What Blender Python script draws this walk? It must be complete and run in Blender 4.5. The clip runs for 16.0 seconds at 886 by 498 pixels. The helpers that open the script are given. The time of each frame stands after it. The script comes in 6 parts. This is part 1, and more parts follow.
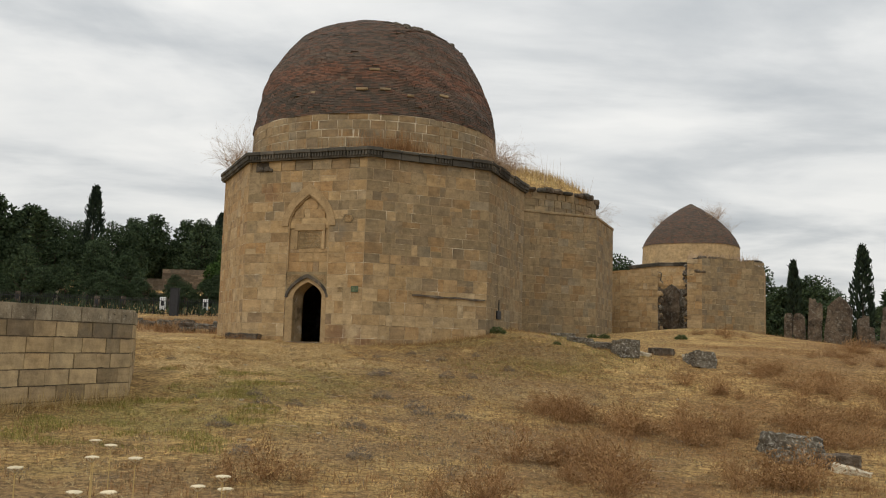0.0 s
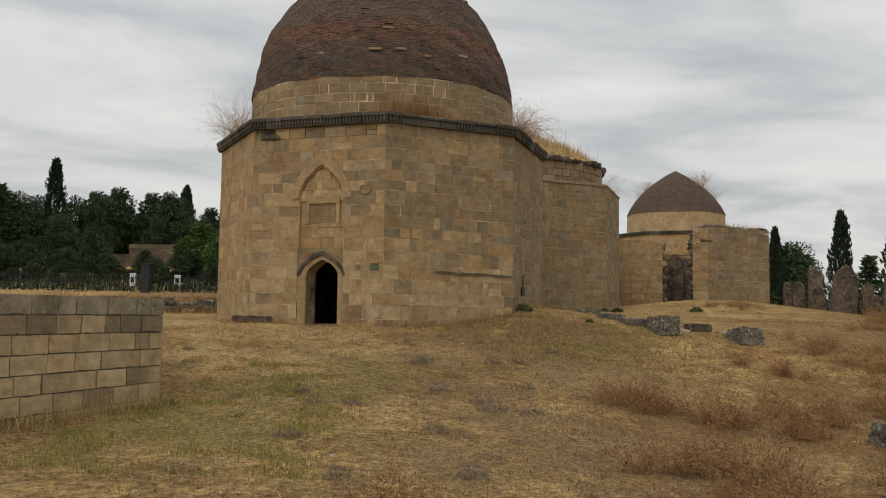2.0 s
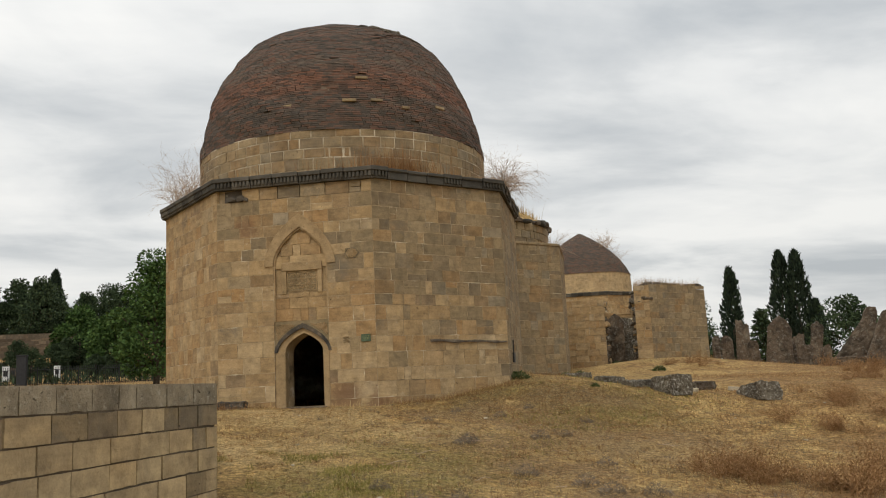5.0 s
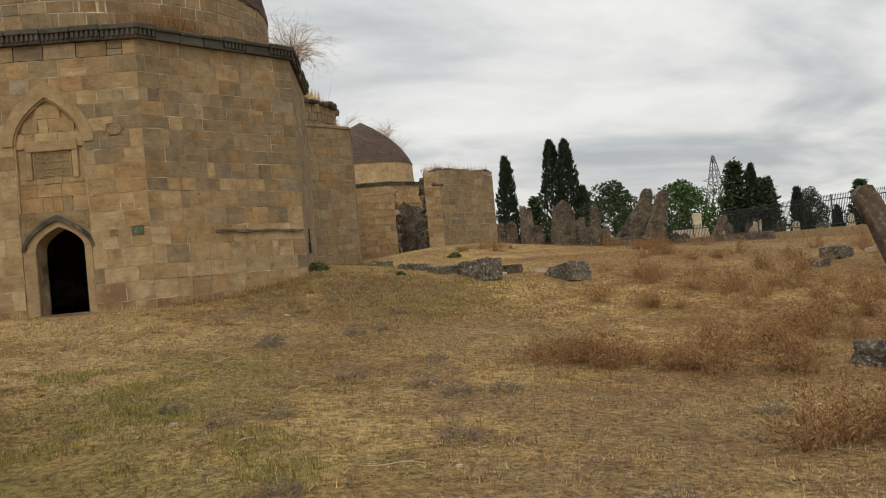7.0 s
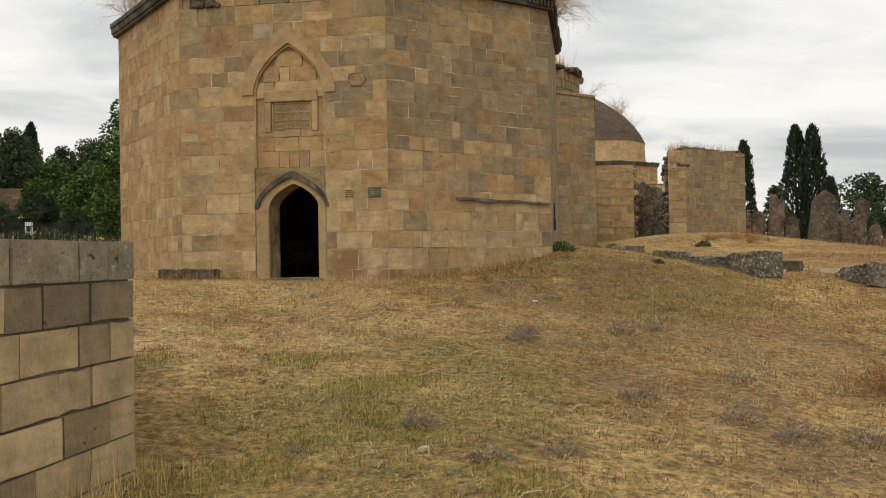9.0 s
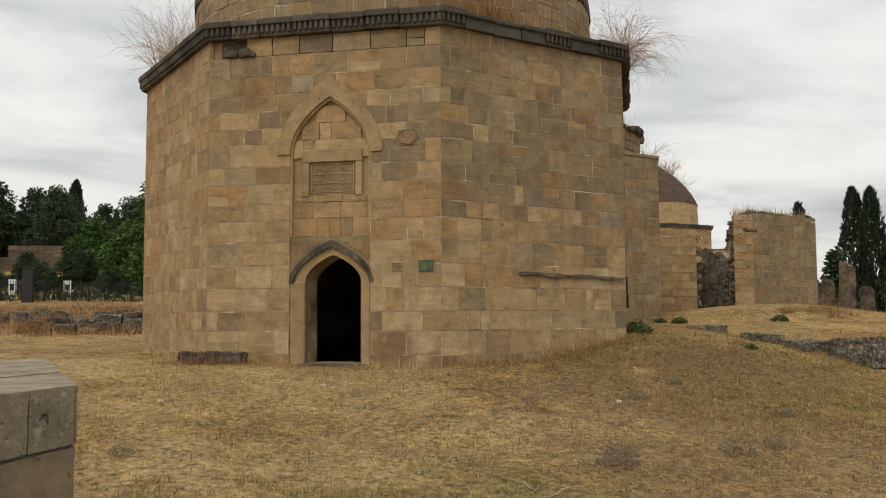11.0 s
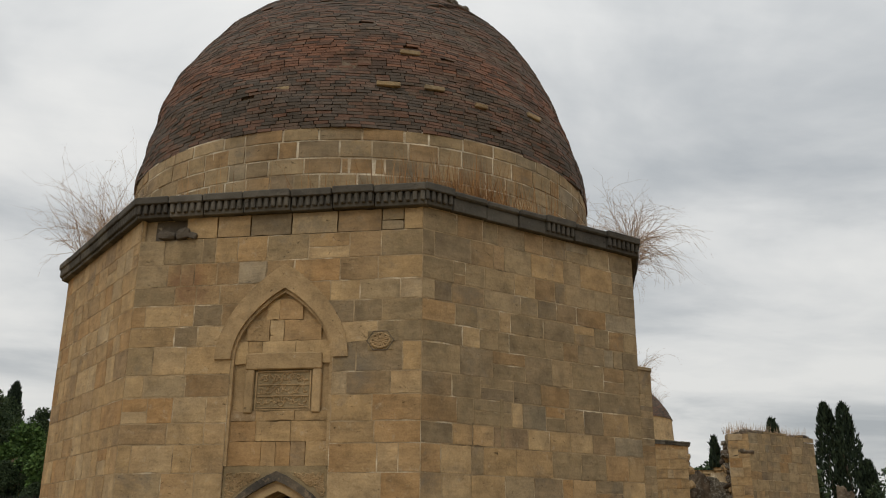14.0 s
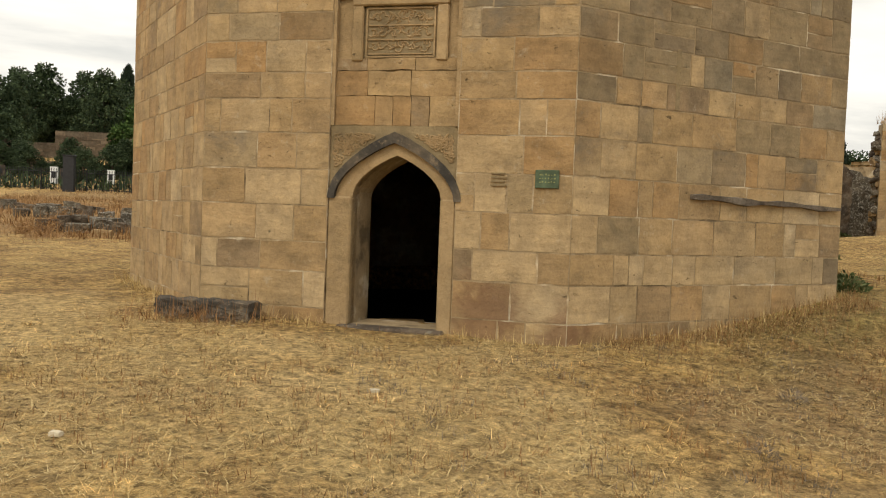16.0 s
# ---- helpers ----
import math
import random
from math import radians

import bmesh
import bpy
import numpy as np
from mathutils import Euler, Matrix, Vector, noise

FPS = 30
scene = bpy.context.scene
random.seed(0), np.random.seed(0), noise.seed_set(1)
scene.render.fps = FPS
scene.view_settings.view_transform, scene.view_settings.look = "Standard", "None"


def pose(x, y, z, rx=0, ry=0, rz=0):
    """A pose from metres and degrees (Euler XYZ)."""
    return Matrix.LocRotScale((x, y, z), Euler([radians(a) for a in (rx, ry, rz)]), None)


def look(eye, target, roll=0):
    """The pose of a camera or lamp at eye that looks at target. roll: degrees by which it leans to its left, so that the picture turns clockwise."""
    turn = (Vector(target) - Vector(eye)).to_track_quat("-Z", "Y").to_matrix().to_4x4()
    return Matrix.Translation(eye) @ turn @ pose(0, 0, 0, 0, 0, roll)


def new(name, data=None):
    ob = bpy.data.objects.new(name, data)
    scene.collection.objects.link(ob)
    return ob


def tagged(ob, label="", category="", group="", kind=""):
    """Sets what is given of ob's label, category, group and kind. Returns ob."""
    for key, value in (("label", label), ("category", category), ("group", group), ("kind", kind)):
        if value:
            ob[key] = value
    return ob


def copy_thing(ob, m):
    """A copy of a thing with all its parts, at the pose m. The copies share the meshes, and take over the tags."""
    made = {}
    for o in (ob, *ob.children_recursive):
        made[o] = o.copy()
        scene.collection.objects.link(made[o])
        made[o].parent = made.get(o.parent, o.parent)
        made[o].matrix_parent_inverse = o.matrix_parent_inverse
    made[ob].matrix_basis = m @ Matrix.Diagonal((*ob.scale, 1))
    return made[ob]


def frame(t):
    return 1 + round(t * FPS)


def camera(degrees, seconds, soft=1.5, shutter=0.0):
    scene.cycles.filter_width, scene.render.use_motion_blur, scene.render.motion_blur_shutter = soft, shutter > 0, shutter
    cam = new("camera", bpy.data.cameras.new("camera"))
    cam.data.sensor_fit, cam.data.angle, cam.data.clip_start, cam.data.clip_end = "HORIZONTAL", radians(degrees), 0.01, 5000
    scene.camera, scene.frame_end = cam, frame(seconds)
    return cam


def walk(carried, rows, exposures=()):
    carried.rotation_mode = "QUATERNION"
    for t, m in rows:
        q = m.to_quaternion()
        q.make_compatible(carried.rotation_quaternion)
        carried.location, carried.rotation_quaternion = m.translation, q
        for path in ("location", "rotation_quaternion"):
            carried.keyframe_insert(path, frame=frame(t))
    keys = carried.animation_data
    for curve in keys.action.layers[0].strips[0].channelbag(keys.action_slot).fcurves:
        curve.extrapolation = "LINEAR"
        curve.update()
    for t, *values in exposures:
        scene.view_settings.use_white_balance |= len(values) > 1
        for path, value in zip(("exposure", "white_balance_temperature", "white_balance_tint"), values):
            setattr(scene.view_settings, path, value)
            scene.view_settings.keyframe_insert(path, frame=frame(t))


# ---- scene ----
cam = camera(52.9, 16.0, soft=1.1)
METRES, EYE, TILT, LEAN, TURN = 18.0, 1.305, 0.0, 0.0, 0.0
ROWS = [
    (0.0, 0.0, 0.0, 0.0, -0.18, 6.05, -1.73),
    (0.5, -0.02, 0.025, 0.0056, 0.39, 4.58, -0.95),
    (1.0, -0.0461, 0.046, 0.0082, -3.08, 3.8, -1.7),
    (1.5, -0.0695, 0.0741, 0.0084, -3.78, 2.99, -0.42),
    (2.0, -0.0901, 0.0984, 0.0125, -2.62, 4.17, -0.77),
    (2.5, -0.1143, 0.1196, 0.0124, -4.05, 7.17, -1.82),
    (3.0, -0.1365, 0.1476, 0.0118, -5.67, 9.7, -0.82),
    (5.5, -0.2498, 0.2596, 0.0129, -14.9, 7.73, 5.21),
    (6.0, -0.2413, 0.2995, 0.0077, -23.34, 2.85, 5.58),
    (6.5, -0.2375, 0.3268, 0.0082, -27.18, 1.49, 5.0),
    (7.0, -0.2359, 0.3526, 0.0101, -24.98, 1.07, 5.28),
    (7.5, -0.2291, 0.387, 0.0082, -19.21, 0.16, 3.81),
    (8.0, -0.2296, 0.4235, 0.0096, -13.71, 0.32, 1.51),
    (8.5, -0.2342, 0.4565, 0.0125, -12.22, 0.4, 1.06),
    (11.0, -0.2288, 0.6011, 0.0359, -9.02, 4.23, 0.27),
    (11.5, -0.2351, 0.6243, 0.0468, -10.63, 7.36, 0.43),
    (12.0, -0.233, 0.6458, 0.0499, -10.4, 11.16, -0.53),
    (12.5, -0.2331, 0.6704, 0.0552, -8.87, 14.62, -0.95),
    (13.0, -0.2359, 0.701, 0.0624, -9.64, 19.1, 0.69),
    (13.5, -0.2275, 0.7228, 0.0619, -11.09, 19.91, 1.0),
    (14.0, -0.2197, 0.749, 0.063, -11.76, 17.52, -0.27),
    (14.5, -0.2162, 0.7823, 0.0588, -12.08, 11.04, -0.53),
    (15.0, -0.2122, 0.8142, 0.054, -10.82, 3.8, -0.78),
    (15.5, -0.2133, 0.8431, 0.0556, -6.85, -0.16, -2.64),
    (16.0, -0.2231, 0.8791, 0.0558, -5.53, -2.14, -2.19),
]
walk(cam, [(t, pose(0, 0, EYE, TILT, LEAN, TURN) @ pose(METRES * x, METRES * y, METRES * z, 90 + pitch, roll, yaw)) for t, x, y, z, yaw, pitch, roll in ROWS],
     exposures=[(0.0, -0.05, 6550, 10), (0.5, -0.02, 6550, 10), (1.0, 0.2, 6550, 10), (1.5, -0.05, 6550, 10), (2.0, -0.26, 6550, 10), (2.5, 0.08, 6500, 10), (3.0, -0.01, 6500, 10), (5.5, -0.02, 6550, 10), (6.0, -0.14, 6550, 10), (6.5, -0.12, 6580, 10), (7.0, -0.08, 6600, 10), (7.5, 0.04, 6650, 10), (8.5, 0.13, 6750, 10), (11.0, -0.02, 6650, 10), (11.5, -0.02, 6600, 10), (12.5, 0.06, 6500, 10), (13.0, -0.26, 6480, 10), (13.5, -0.40, 6450, 10), (14.0, -0.27, 6500, 10), (14.5, -0.02, 6550, 10), (15.3, -0.16, 6850, 10), (16.0, 0.36, 7150, 10)])

# ---------------------------------------------------------------- light
SUN_AZ, SUN_EL = radians(215), radians(48)      # behind the walker, to his left
sun = new("sun", bpy.data.lights.new("sun", "SUN"))
sun.data.energy, sun.data.angle, sun.data.color = 1.0, radians(25), (1.0, 0.95, 0.86)
sun.matrix_world = look((0, 0, 60), Vector((0, 0, 60)) - Vector((math.sin(SUN_AZ) * math.cos(SUN_EL), math.cos(SUN_AZ) * math.cos(SUN_EL), math.sin(SUN_EL))))


class Nodes:
    """Short hand for building node trees."""

    def __init__(self, tree):
        self.tree = tree
        tree.nodes.clear()

    def add(self, kind):
        return self.tree.nodes.new("ShaderNode" + kind)

    def put(self, socket, value):
        if isinstance(value, bpy.types.NodeSocket):
            self.tree.links.new(value, socket)
        elif value is not None:
            socket.default_value = (*value, 1) if isinstance(value, tuple) and len(value) == 3 and socket.type == "RGBA" else value

    def noise(self, vector, scale, detail=4, rough=0.55, distort=0.0):
        node = self.add("TexNoise")
        self.put(node.inputs["Vector"], vector)
        for key, value in (("Scale", scale), ("Detail", detail), ("Roughness", rough), ("Distortion", distort)):
            node.inputs[key].default_value = value
        return node.outputs["Fac"]

    def ramp(self, fac, stops, ease="LINEAR"):
        node = self.add("ValToRGB")
        node.color_ramp.interpolation = ease
        el = node.color_ramp.elements
        while len(el) < len(stops):
            el.new(0.5)
        for e, (at, colour) in zip(el, stops):
            e.position = at
            e.color = (*colour, 1) if isinstance(colour, tuple) else (colour, colour, colour, 1)
        self.put(node.inputs["Fac"], fac)
        return node.outputs["Color"]

    def mix(self, fac, a, b, blend="MIX"):
        node = self.add("Mix")
        node.data_type, node.blend_type = "RGBA", blend
        self.put(node.inputs[0], fac)
        self.put(node.inputs[6], a)
        self.put(node.inputs[7], b)
        return node.outputs[2]

    def maths(self, op, a, b=0.0, c=0.0):
        node = self.add("Math")
        node.operation = op
        for socket, value in zip(node.inputs, (a, b, c)):
            self.put(socket, value)
        return node.outputs[0]

    def scaled(self, vector, s):
        node = self.add("Mapping")
        self.put(node.inputs["Vector"], vector)
        node.inputs["Scale"].default_value = s
        return node.outputs["Vector"]


world = bpy.data.worlds.new("overcast_sky")
scene.world = world
world.use_nodes = True
n = Nodes(world.node_tree)
sky = n.add("TexSky")
sky.sky_type, sky.sun_disc, sky.sun_elevation, sky.sun_rotation, sky.air_density, sky.dust_density = "NISHITA", False, SUN_EL, SUN_AZ, 1.5, 3.0
dirn = n.add("TexCoord").outputs["Generated"]
sep = n.add("SeparateXYZ")
n.put(sep.inputs[0], dirn)
up = n.maths("MAXIMUM", sep.outputs[2], 0.0)
flat = n.add("CombineXYZ")
lift = n.maths("ADD", up, 0.16)
n.put(flat.inputs[0], n.maths("DIVIDE", sep.outputs[0], lift))
n.put(flat.inputs[1], n.maths("DIVIDE", sep.outputs[1], lift))
puffs = n.noise(n.scaled(flat.outputs[0], (0.75, 0.95, 1)), 1.25, 7, 0.52, 0.5)
streaks = n.noise(n.scaled(flat.outputs[0], (0.45, 1.0, 1)), 2.4, 6, 0.55, 0.3)
cover = n.maths("ADD", n.maths("MULTIPLY", puffs, 0.75), n.maths("MULTIPLY", streaks, 0.25))
cloud = n.ramp(cover, [(0.36, (0.47, 0.50, 0.525)), (0.45, (0.62, 0.64, 0.65)), (0.52, (0.765, 0.775, 0.77)), (0.60, (0.87, 0.87, 0.85))])
zenith = n.maths("ADD", 0.96, n.maths("MULTIPLY", n.maths("POWER", up, 1.6), 0.6))
veil = n.add("VectorMath")
veil.operation = "SCALE"
n.put(veil.inputs[0], cloud)
n.put(veil.inputs["Scale"], zenith)
back_sky, back_cloud, add, out = n.add("Background"), n.add("Background"), n.add("AddShader"), n.add("OutputWorld")
n.put(back_sky.inputs[0], sky.outputs[0])
back_sky.inputs[1].default_value = 0.006
n.put(back_cloud.inputs[0], veil.outputs[0])
back_cloud.inputs[1].default_value = 1.0
n.put(add.inputs[0], back_sky.outputs[0])
n.put(add.inputs[1], back_cloud.outputs[0])
n.put(out.inputs[0], add.outputs[0])


# ---------------------------------------------------------------- materials
def material(name, rough=0.9):
    mat = bpy.data.materials.new(name)
    mat.use_nodes = True
    k = Nodes(mat.node_tree)
    k.bsdf, end = k.add("BsdfPrincipled"), k.add("OutputMaterial")
    k.put(end.inputs[0], k.bsdf.outputs[0])
    k.bsdf.inputs["Roughness"].default_value = rough
    k.bsdf.inputs["Specular IOR Level"].default_value = 0.25
    geo = k.add("NewGeometry")
    k.place, k.island = geo.outputs["Position"], geo.outputs["Random Per Island"]
    k.each = k.add("ObjectInfo").outputs["Random"]
    return mat, k


def relief(k, height, strength=0.5, distance=0.02):
    node = k.add("Bump")
    node.inputs["Strength"].default_value, node.inputs["Distance"].default_value = strength, distance
    k.put(node.inputs["Height"], height)
    k.put(k.bsdf.inputs["Normal"], node.outputs[0])


def stone(name, pick, palette, stain=(0.16, 0.135, 0.10), pale=(0.50, 0.43, 0.31), stain_at=0.60, strength=0.6, pale_at=0.62, patch=1.7, pits=1.0, spot=7.0, damp=()):
    """Cut limestone: a colour for each block, cloudy weathering, pores and pale lime crusts."""
    mat, k = material(name, 0.93)
    rnd = {"each": k.each, "island": k.island, "none": None}[pick]
    broad = k.noise(k.place, 0.55, 3)
    own = k.place
    if rnd is None:
        fac = k.noise(k.place, patch, 5, 0.6)
    else:
        fac = k.maths("ADD", k.maths("MULTIPLY", rnd, 0.70), k.maths("MULTIPLY", broad, 0.30))
        shift, moved = k.add("CombineXYZ"), k.add("VectorMath")
        for socket, step in zip(shift.inputs, (37.0, 91.0, 53.0)):
            k.put(socket, k.maths("MULTIPLY", rnd, step))
        k.put(moved.inputs[0], k.place)
        k.put(moved.inputs[1], shift.outputs[0])
        own = moved.outputs[0]
    colour = k.ramp(fac, palette)
    grain = k.noise(own, 38, 6, 0.7)
    drift = k.noise(own, 1.5, 5, 0.6, 0.8)
    colour = k.mix(0.8 if rnd is not None else 0.3, colour, k.ramp(drift, [(0.30, (0.72, 0.74, 0.78)), (0.5, (1.0, 1.0, 1.0)), (0.70, (1.20, 1.18, 1.14))]), "MULTIPLY")
    soft = k.noise(own, 4.5, 6, 0.65)
    beds = k.noise(k.scaled(own, (2.0, 2.0, 16.0)), 1.0, 4, 0.6)
    colour = k.mix(0.8, colour, k.ramp(soft, [(0.25, 0.55), (0.5, 0.98), (0.75, 1.32)]), "MULTIPLY")
    colour = k.mix(0.45 if rnd is not None else 0.12, colour, k.ramp(beds, [(0.3, 0.7), (0.5, 1.0), (0.7, 1.2)]), "MULTIPLY")
    colour = k.mix(0.32, colour, k.ramp(grain, [(0.28, 0.5), (0.5, 1.0), (0.75, 1.35)]), "MULTIPLY")
    colour = k.mix(k.ramp(k.noise(k.place, 1.1, 7, 0.7, 0.5), [(stain_at, 0.0), (stain_at + 0.14, 0.8)]), colour, stain)
    colour = k.mix(k.ramp(k.noise(own, spot, 7, 0.74), [(pale_at, 0.0), (pale_at + 0.12, 0.40 if rnd is not None else 0.75)]), colour, pale)
    k.put(k.bsdf.inputs["Base Color"], colour)
    holes = k.ramp(k.noise(k.scaled(own, (1.0, 1.0, 1.7)), 11, 6, 0.68, 0.6), [(0.30, 0.0), (0.36, 1.0)])
    colour = k.mix(0.6 * pits, colour, holes, "MULTIPLY")
    k.put(k.bsdf.inputs["Base Color"], colour)
    for at, radius in damp:
        far = k.add("VectorMath")
        far.operation = "DISTANCE"
        k.put(far.inputs[0], k.place)
        far.inputs[1].default_value = at
        share = k.maths("ADD", k.maths("SUBTRACT", 1.0, k.maths("DIVIDE", far.outputs["Value"], radius)), k.maths("MULTIPLY", k.maths("SUBTRACT", k.noise(k.place, 3.5, 6, 0.7, 0.6), 0.5), 2.2))
        colour = k.mix(k.ramp(share, [(0.15, 0.0), (0.75, 0.6)]), colour, (0.15, 0.072, 0.042))
        k.put(k.bsdf.inputs["Base Color"], colour)
    pores = k.ramp(k.noise(own, 55, 3, 0.6), [(0.26, 0.0), (0.36, 1.0)])
    height = k.maths("ADD", k.maths("ADD", k.maths("MULTIPLY", soft, 1.6), k.maths("MULTIPLY", holes, 0.7 * pits)), k.maths("ADD", k.maths("MULTIPLY", grain, 0.35), k.maths("MULTIPLY", pores, 0.45)))
    relief(k, height, strength, 0.03)
    return mat


OCHRE = [(0.12, (0.262, 0.184, 0.105)), (0.26, (0.335, 0.227, 0.114)), (0.42, (0.373, 0.256, 0.128)), (0.56, (0.408, 0.295, 0.161)), (0.70, (0.335, 0.205, 0.092)), (0.80, (0.388, 0.274, 0.141)), (0.92, (0.437, 0.349, 0.229))]
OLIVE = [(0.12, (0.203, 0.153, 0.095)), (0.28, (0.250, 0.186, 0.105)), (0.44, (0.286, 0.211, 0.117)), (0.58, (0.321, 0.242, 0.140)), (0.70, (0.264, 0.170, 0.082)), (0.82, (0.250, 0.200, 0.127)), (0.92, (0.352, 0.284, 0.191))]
GREYTAN = [(0.12, (0.36, 0.265, 0.150)), (0.36, (0.41, 0.305, 0.170)), (0.60, (0.45, 0.34, 0.195)), (0.78, (0.43, 0.31, 0.165)), (0.92, (0.385, 0.30, 0.18))]
M_OCHRE = stone("ochre_ashlar", "each", OCHRE, pale_at=0.585, damp=(((-2.80, 23.88, 1.45), 0.55), ((-2.1, 23.63, 1.3), 0.4), ((-4.9, 24.7, 5.4), 0.5), ((-0.4, 23.9, 2.3), 0.4)))
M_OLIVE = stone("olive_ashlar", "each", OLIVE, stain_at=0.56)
M_OCHRE_J = stone("ochre_ashlar_joined", "island", OCHRE)
M_OLIVE_J = stone("olive_ashlar_joined", "island", OLIVE, stain_at=0.56)
M_REPAIR = stone("pale_repair_ashlar", "each", [(0.2, (0.39, 0.275, 0.145)), (0.5, (0.42, 0.305, 0.168)), (0.8, (0.44, 0.325, 0.185))], stain_at=0.66)
M_GREYTAN = stone("grey_tan_block", "each", GREYTAN, stain_at=0.66, strength=0.5, pits=0.25)
M_COPING = stone("lichened_coping", "none", [(0.3, (0.19, 0.155, 0.105)), (0.5, (0.29, 0.24, 0.165)), (0.7, (0.37, 0.31, 0.215))], pale=(0.46, 0.42, 0.33), strength=1.0, pale_at=0.56, patch=3.0, spot=14.0)
M_MORTAR = stone("lime_mortar", "none", [(0.35, (0.17, 0.125, 0.075)), (0.43, (0.33, 0.245, 0.142)), (0.55, (0.38, 0.285, 0.17)), (0.66, (0.62, 0.54, 0.40))], strength=0.5, patch=2.0, pits=0.3, stain_at=0.68)
M_PALEMORTAR = stone("pale_lime_mortar", "none", [(0.36, (0.24, 0.18, 0.11)), (0.47, (0.42, 0.34, 0.23)), (0.60, (0.60, 0.53, 0.40))], strength=0.8, patch=1.6)
M_DARKMORTAR = stone("dark_joint", "none", [(0.2, (0.08, 0.065, 0.045)), (0.7, (0.17, 0.13, 0.09))], strength=0.8)
M_FRAME = stone("dressed_door_stone", "none", [(0.2, (0.277, 0.196, 0.100)), (0.5, (0.358, 0.250, 0.132)), (0.8, (0.402, 0.288, 0.155))], stain_at=0.64)
M_CORNICE = stone("blackened_cornice_stone", "each", [(0.15, (0.055, 0.05, 0.042)), (0.5, (0.085, 0.078, 0.064)), (0.9, (0.14, 0.125, 0.10))], stain=(0.035, 0.033, 0.03), pale=(0.22, 0.21, 0.17))
M_LICHEN = stone("lichened_grave_stone", "none", [(0.3, (0.06, 0.045, 0.033)), (0.5, (0.12, 0.089, 0.062)), (0.7, (0.19, 0.147, 0.102))], stain=(0.030, 0.025, 0.020), pale=(0.25, 0.23, 0.185), stain_at=0.49, strength=1.0, pale_at=0.53, spot=7.0)
M_DARKSTONE = stone("blackened_rubble_stone", "none", [(0.2, (0.055, 0.047, 0.037)), (0.5, (0.115, 0.096, 0.07)), (0.8, (0.20, 0.17, 0.122))], stain=(0.03, 0.027, 0.023), pale=(0.46, 0.44, 0.38), stain_at=0.54, strength=1.0, pale_at=0.515, spot=17.0)
M_CREAM = stone("cream_cut_stone", "none", [(0.2, (0.46, 0.40, 0.29)), (0.7, (0.56, 0.49, 0.36))], stain_at=0.72)
# dark tone for the shade inside the wall gap, also for some crown bricks
M_INSIDE = stone("gap_shade_and_dark_brick", "none", [(0.2, (0.06, 0.05, 0.04)), (0.8, (0.12, 0.10, 0.075))])
M_RELIEF = stone("weathered_carving", "none", [(0.2, (0.206, 0.153, 0.081)), (0.5, (0.254, 0.190, 0.104)), (0.8, (0.288, 0.224, 0.130))], stain_at=0.66)
M_HOOD = stone("sooted_hood_mould", "none", [(0.3, (0.04, 0.036, 0.031)), (0.5, (0.075, 0.066, 0.054)), (0.7, (0.16, 0.125, 0.085))], stain=(0.03, 0.028, 0.025), pale=(0.27, 0.20, 0.125), pale_at=0.55, patch=3.5, spot=9.0)


M_TERRACE = stone("weathered_terrace_stone", "island", [(0.15, (0.10, 0.075, 0.05)), (0.5, (0.16, 0.115, 0.075)), (0.85, (0.22, 0.165, 0.11))])


def brick_material():
    mat, k = material("weathered_dome_brick", 0.95)
    sep = k.add("SeparateXYZ")
    k.put(sep.inputs[0], k.place)
    # courses of redder brick between the smoke-dark ones
    band = k.noise(k.scaled(k.place, (0.12, 0.12, 1.0)), 1.15, 3, 0.6)
    fac = k.maths("ADD", k.maths("MULTIPLY", k.island, 0.36), k.maths("ADD", 0.10, k.maths("MULTIPLY", band, 0.48)))
    colour = k.ramp(fac, [(0.18, (0.052, 0.043, 0.036)), (0.38, (0.080, 0.066, 0.053)), (0.50, (0.102, 0.079, 0.062)), (0.60, (0.145, 0.080, 0.055)), (0.70, (0.118, 0.088, 0.066)), (0.85, (0.17, 0.13, 0.095))])
    high = k.maths("ADD", k.maths("MULTIPLY", sep.outputs[2], 0.1), k.maths("MULTIPLY", k.noise(k.place, 0.9, 3), 0.05))
    colour = k.mix(k.ramp(high, [(0.885, 0.0), (0.90, 0.75), (0.945, 0.75), (0.965, 0.0)]), colour, k.ramp(k.island, [(0.0, (0.075, 0.05, 0.038)), (0.4, (0.15, 0.072, 0.045)), (0.8, (0.20, 0.095, 0.058)), (1.0, (0.13, 0.09, 0.065))]))
    colour = k.mix(0.6, colour, k.ramp(k.noise(k.place, 7, 5, 0.65), [(0.25, 0.5), (0.5, 1.0), (0.8, 1.5)]), "MULTIPLY")
    colour = k.mix(k.ramp(k.noise(k.place, 2.2, 5, 0.65), [(0.55, 0.0), (0.72, 0.7)]), colour, (0.045, 0.043, 0.036))
    k.put(k.bsdf.inputs["Base Color"], colour)
    relief(k, k.noise(k.place, 40, 4, 0.6), 0.6, 0.02)
    return mat


M_BRICK = brick_material()


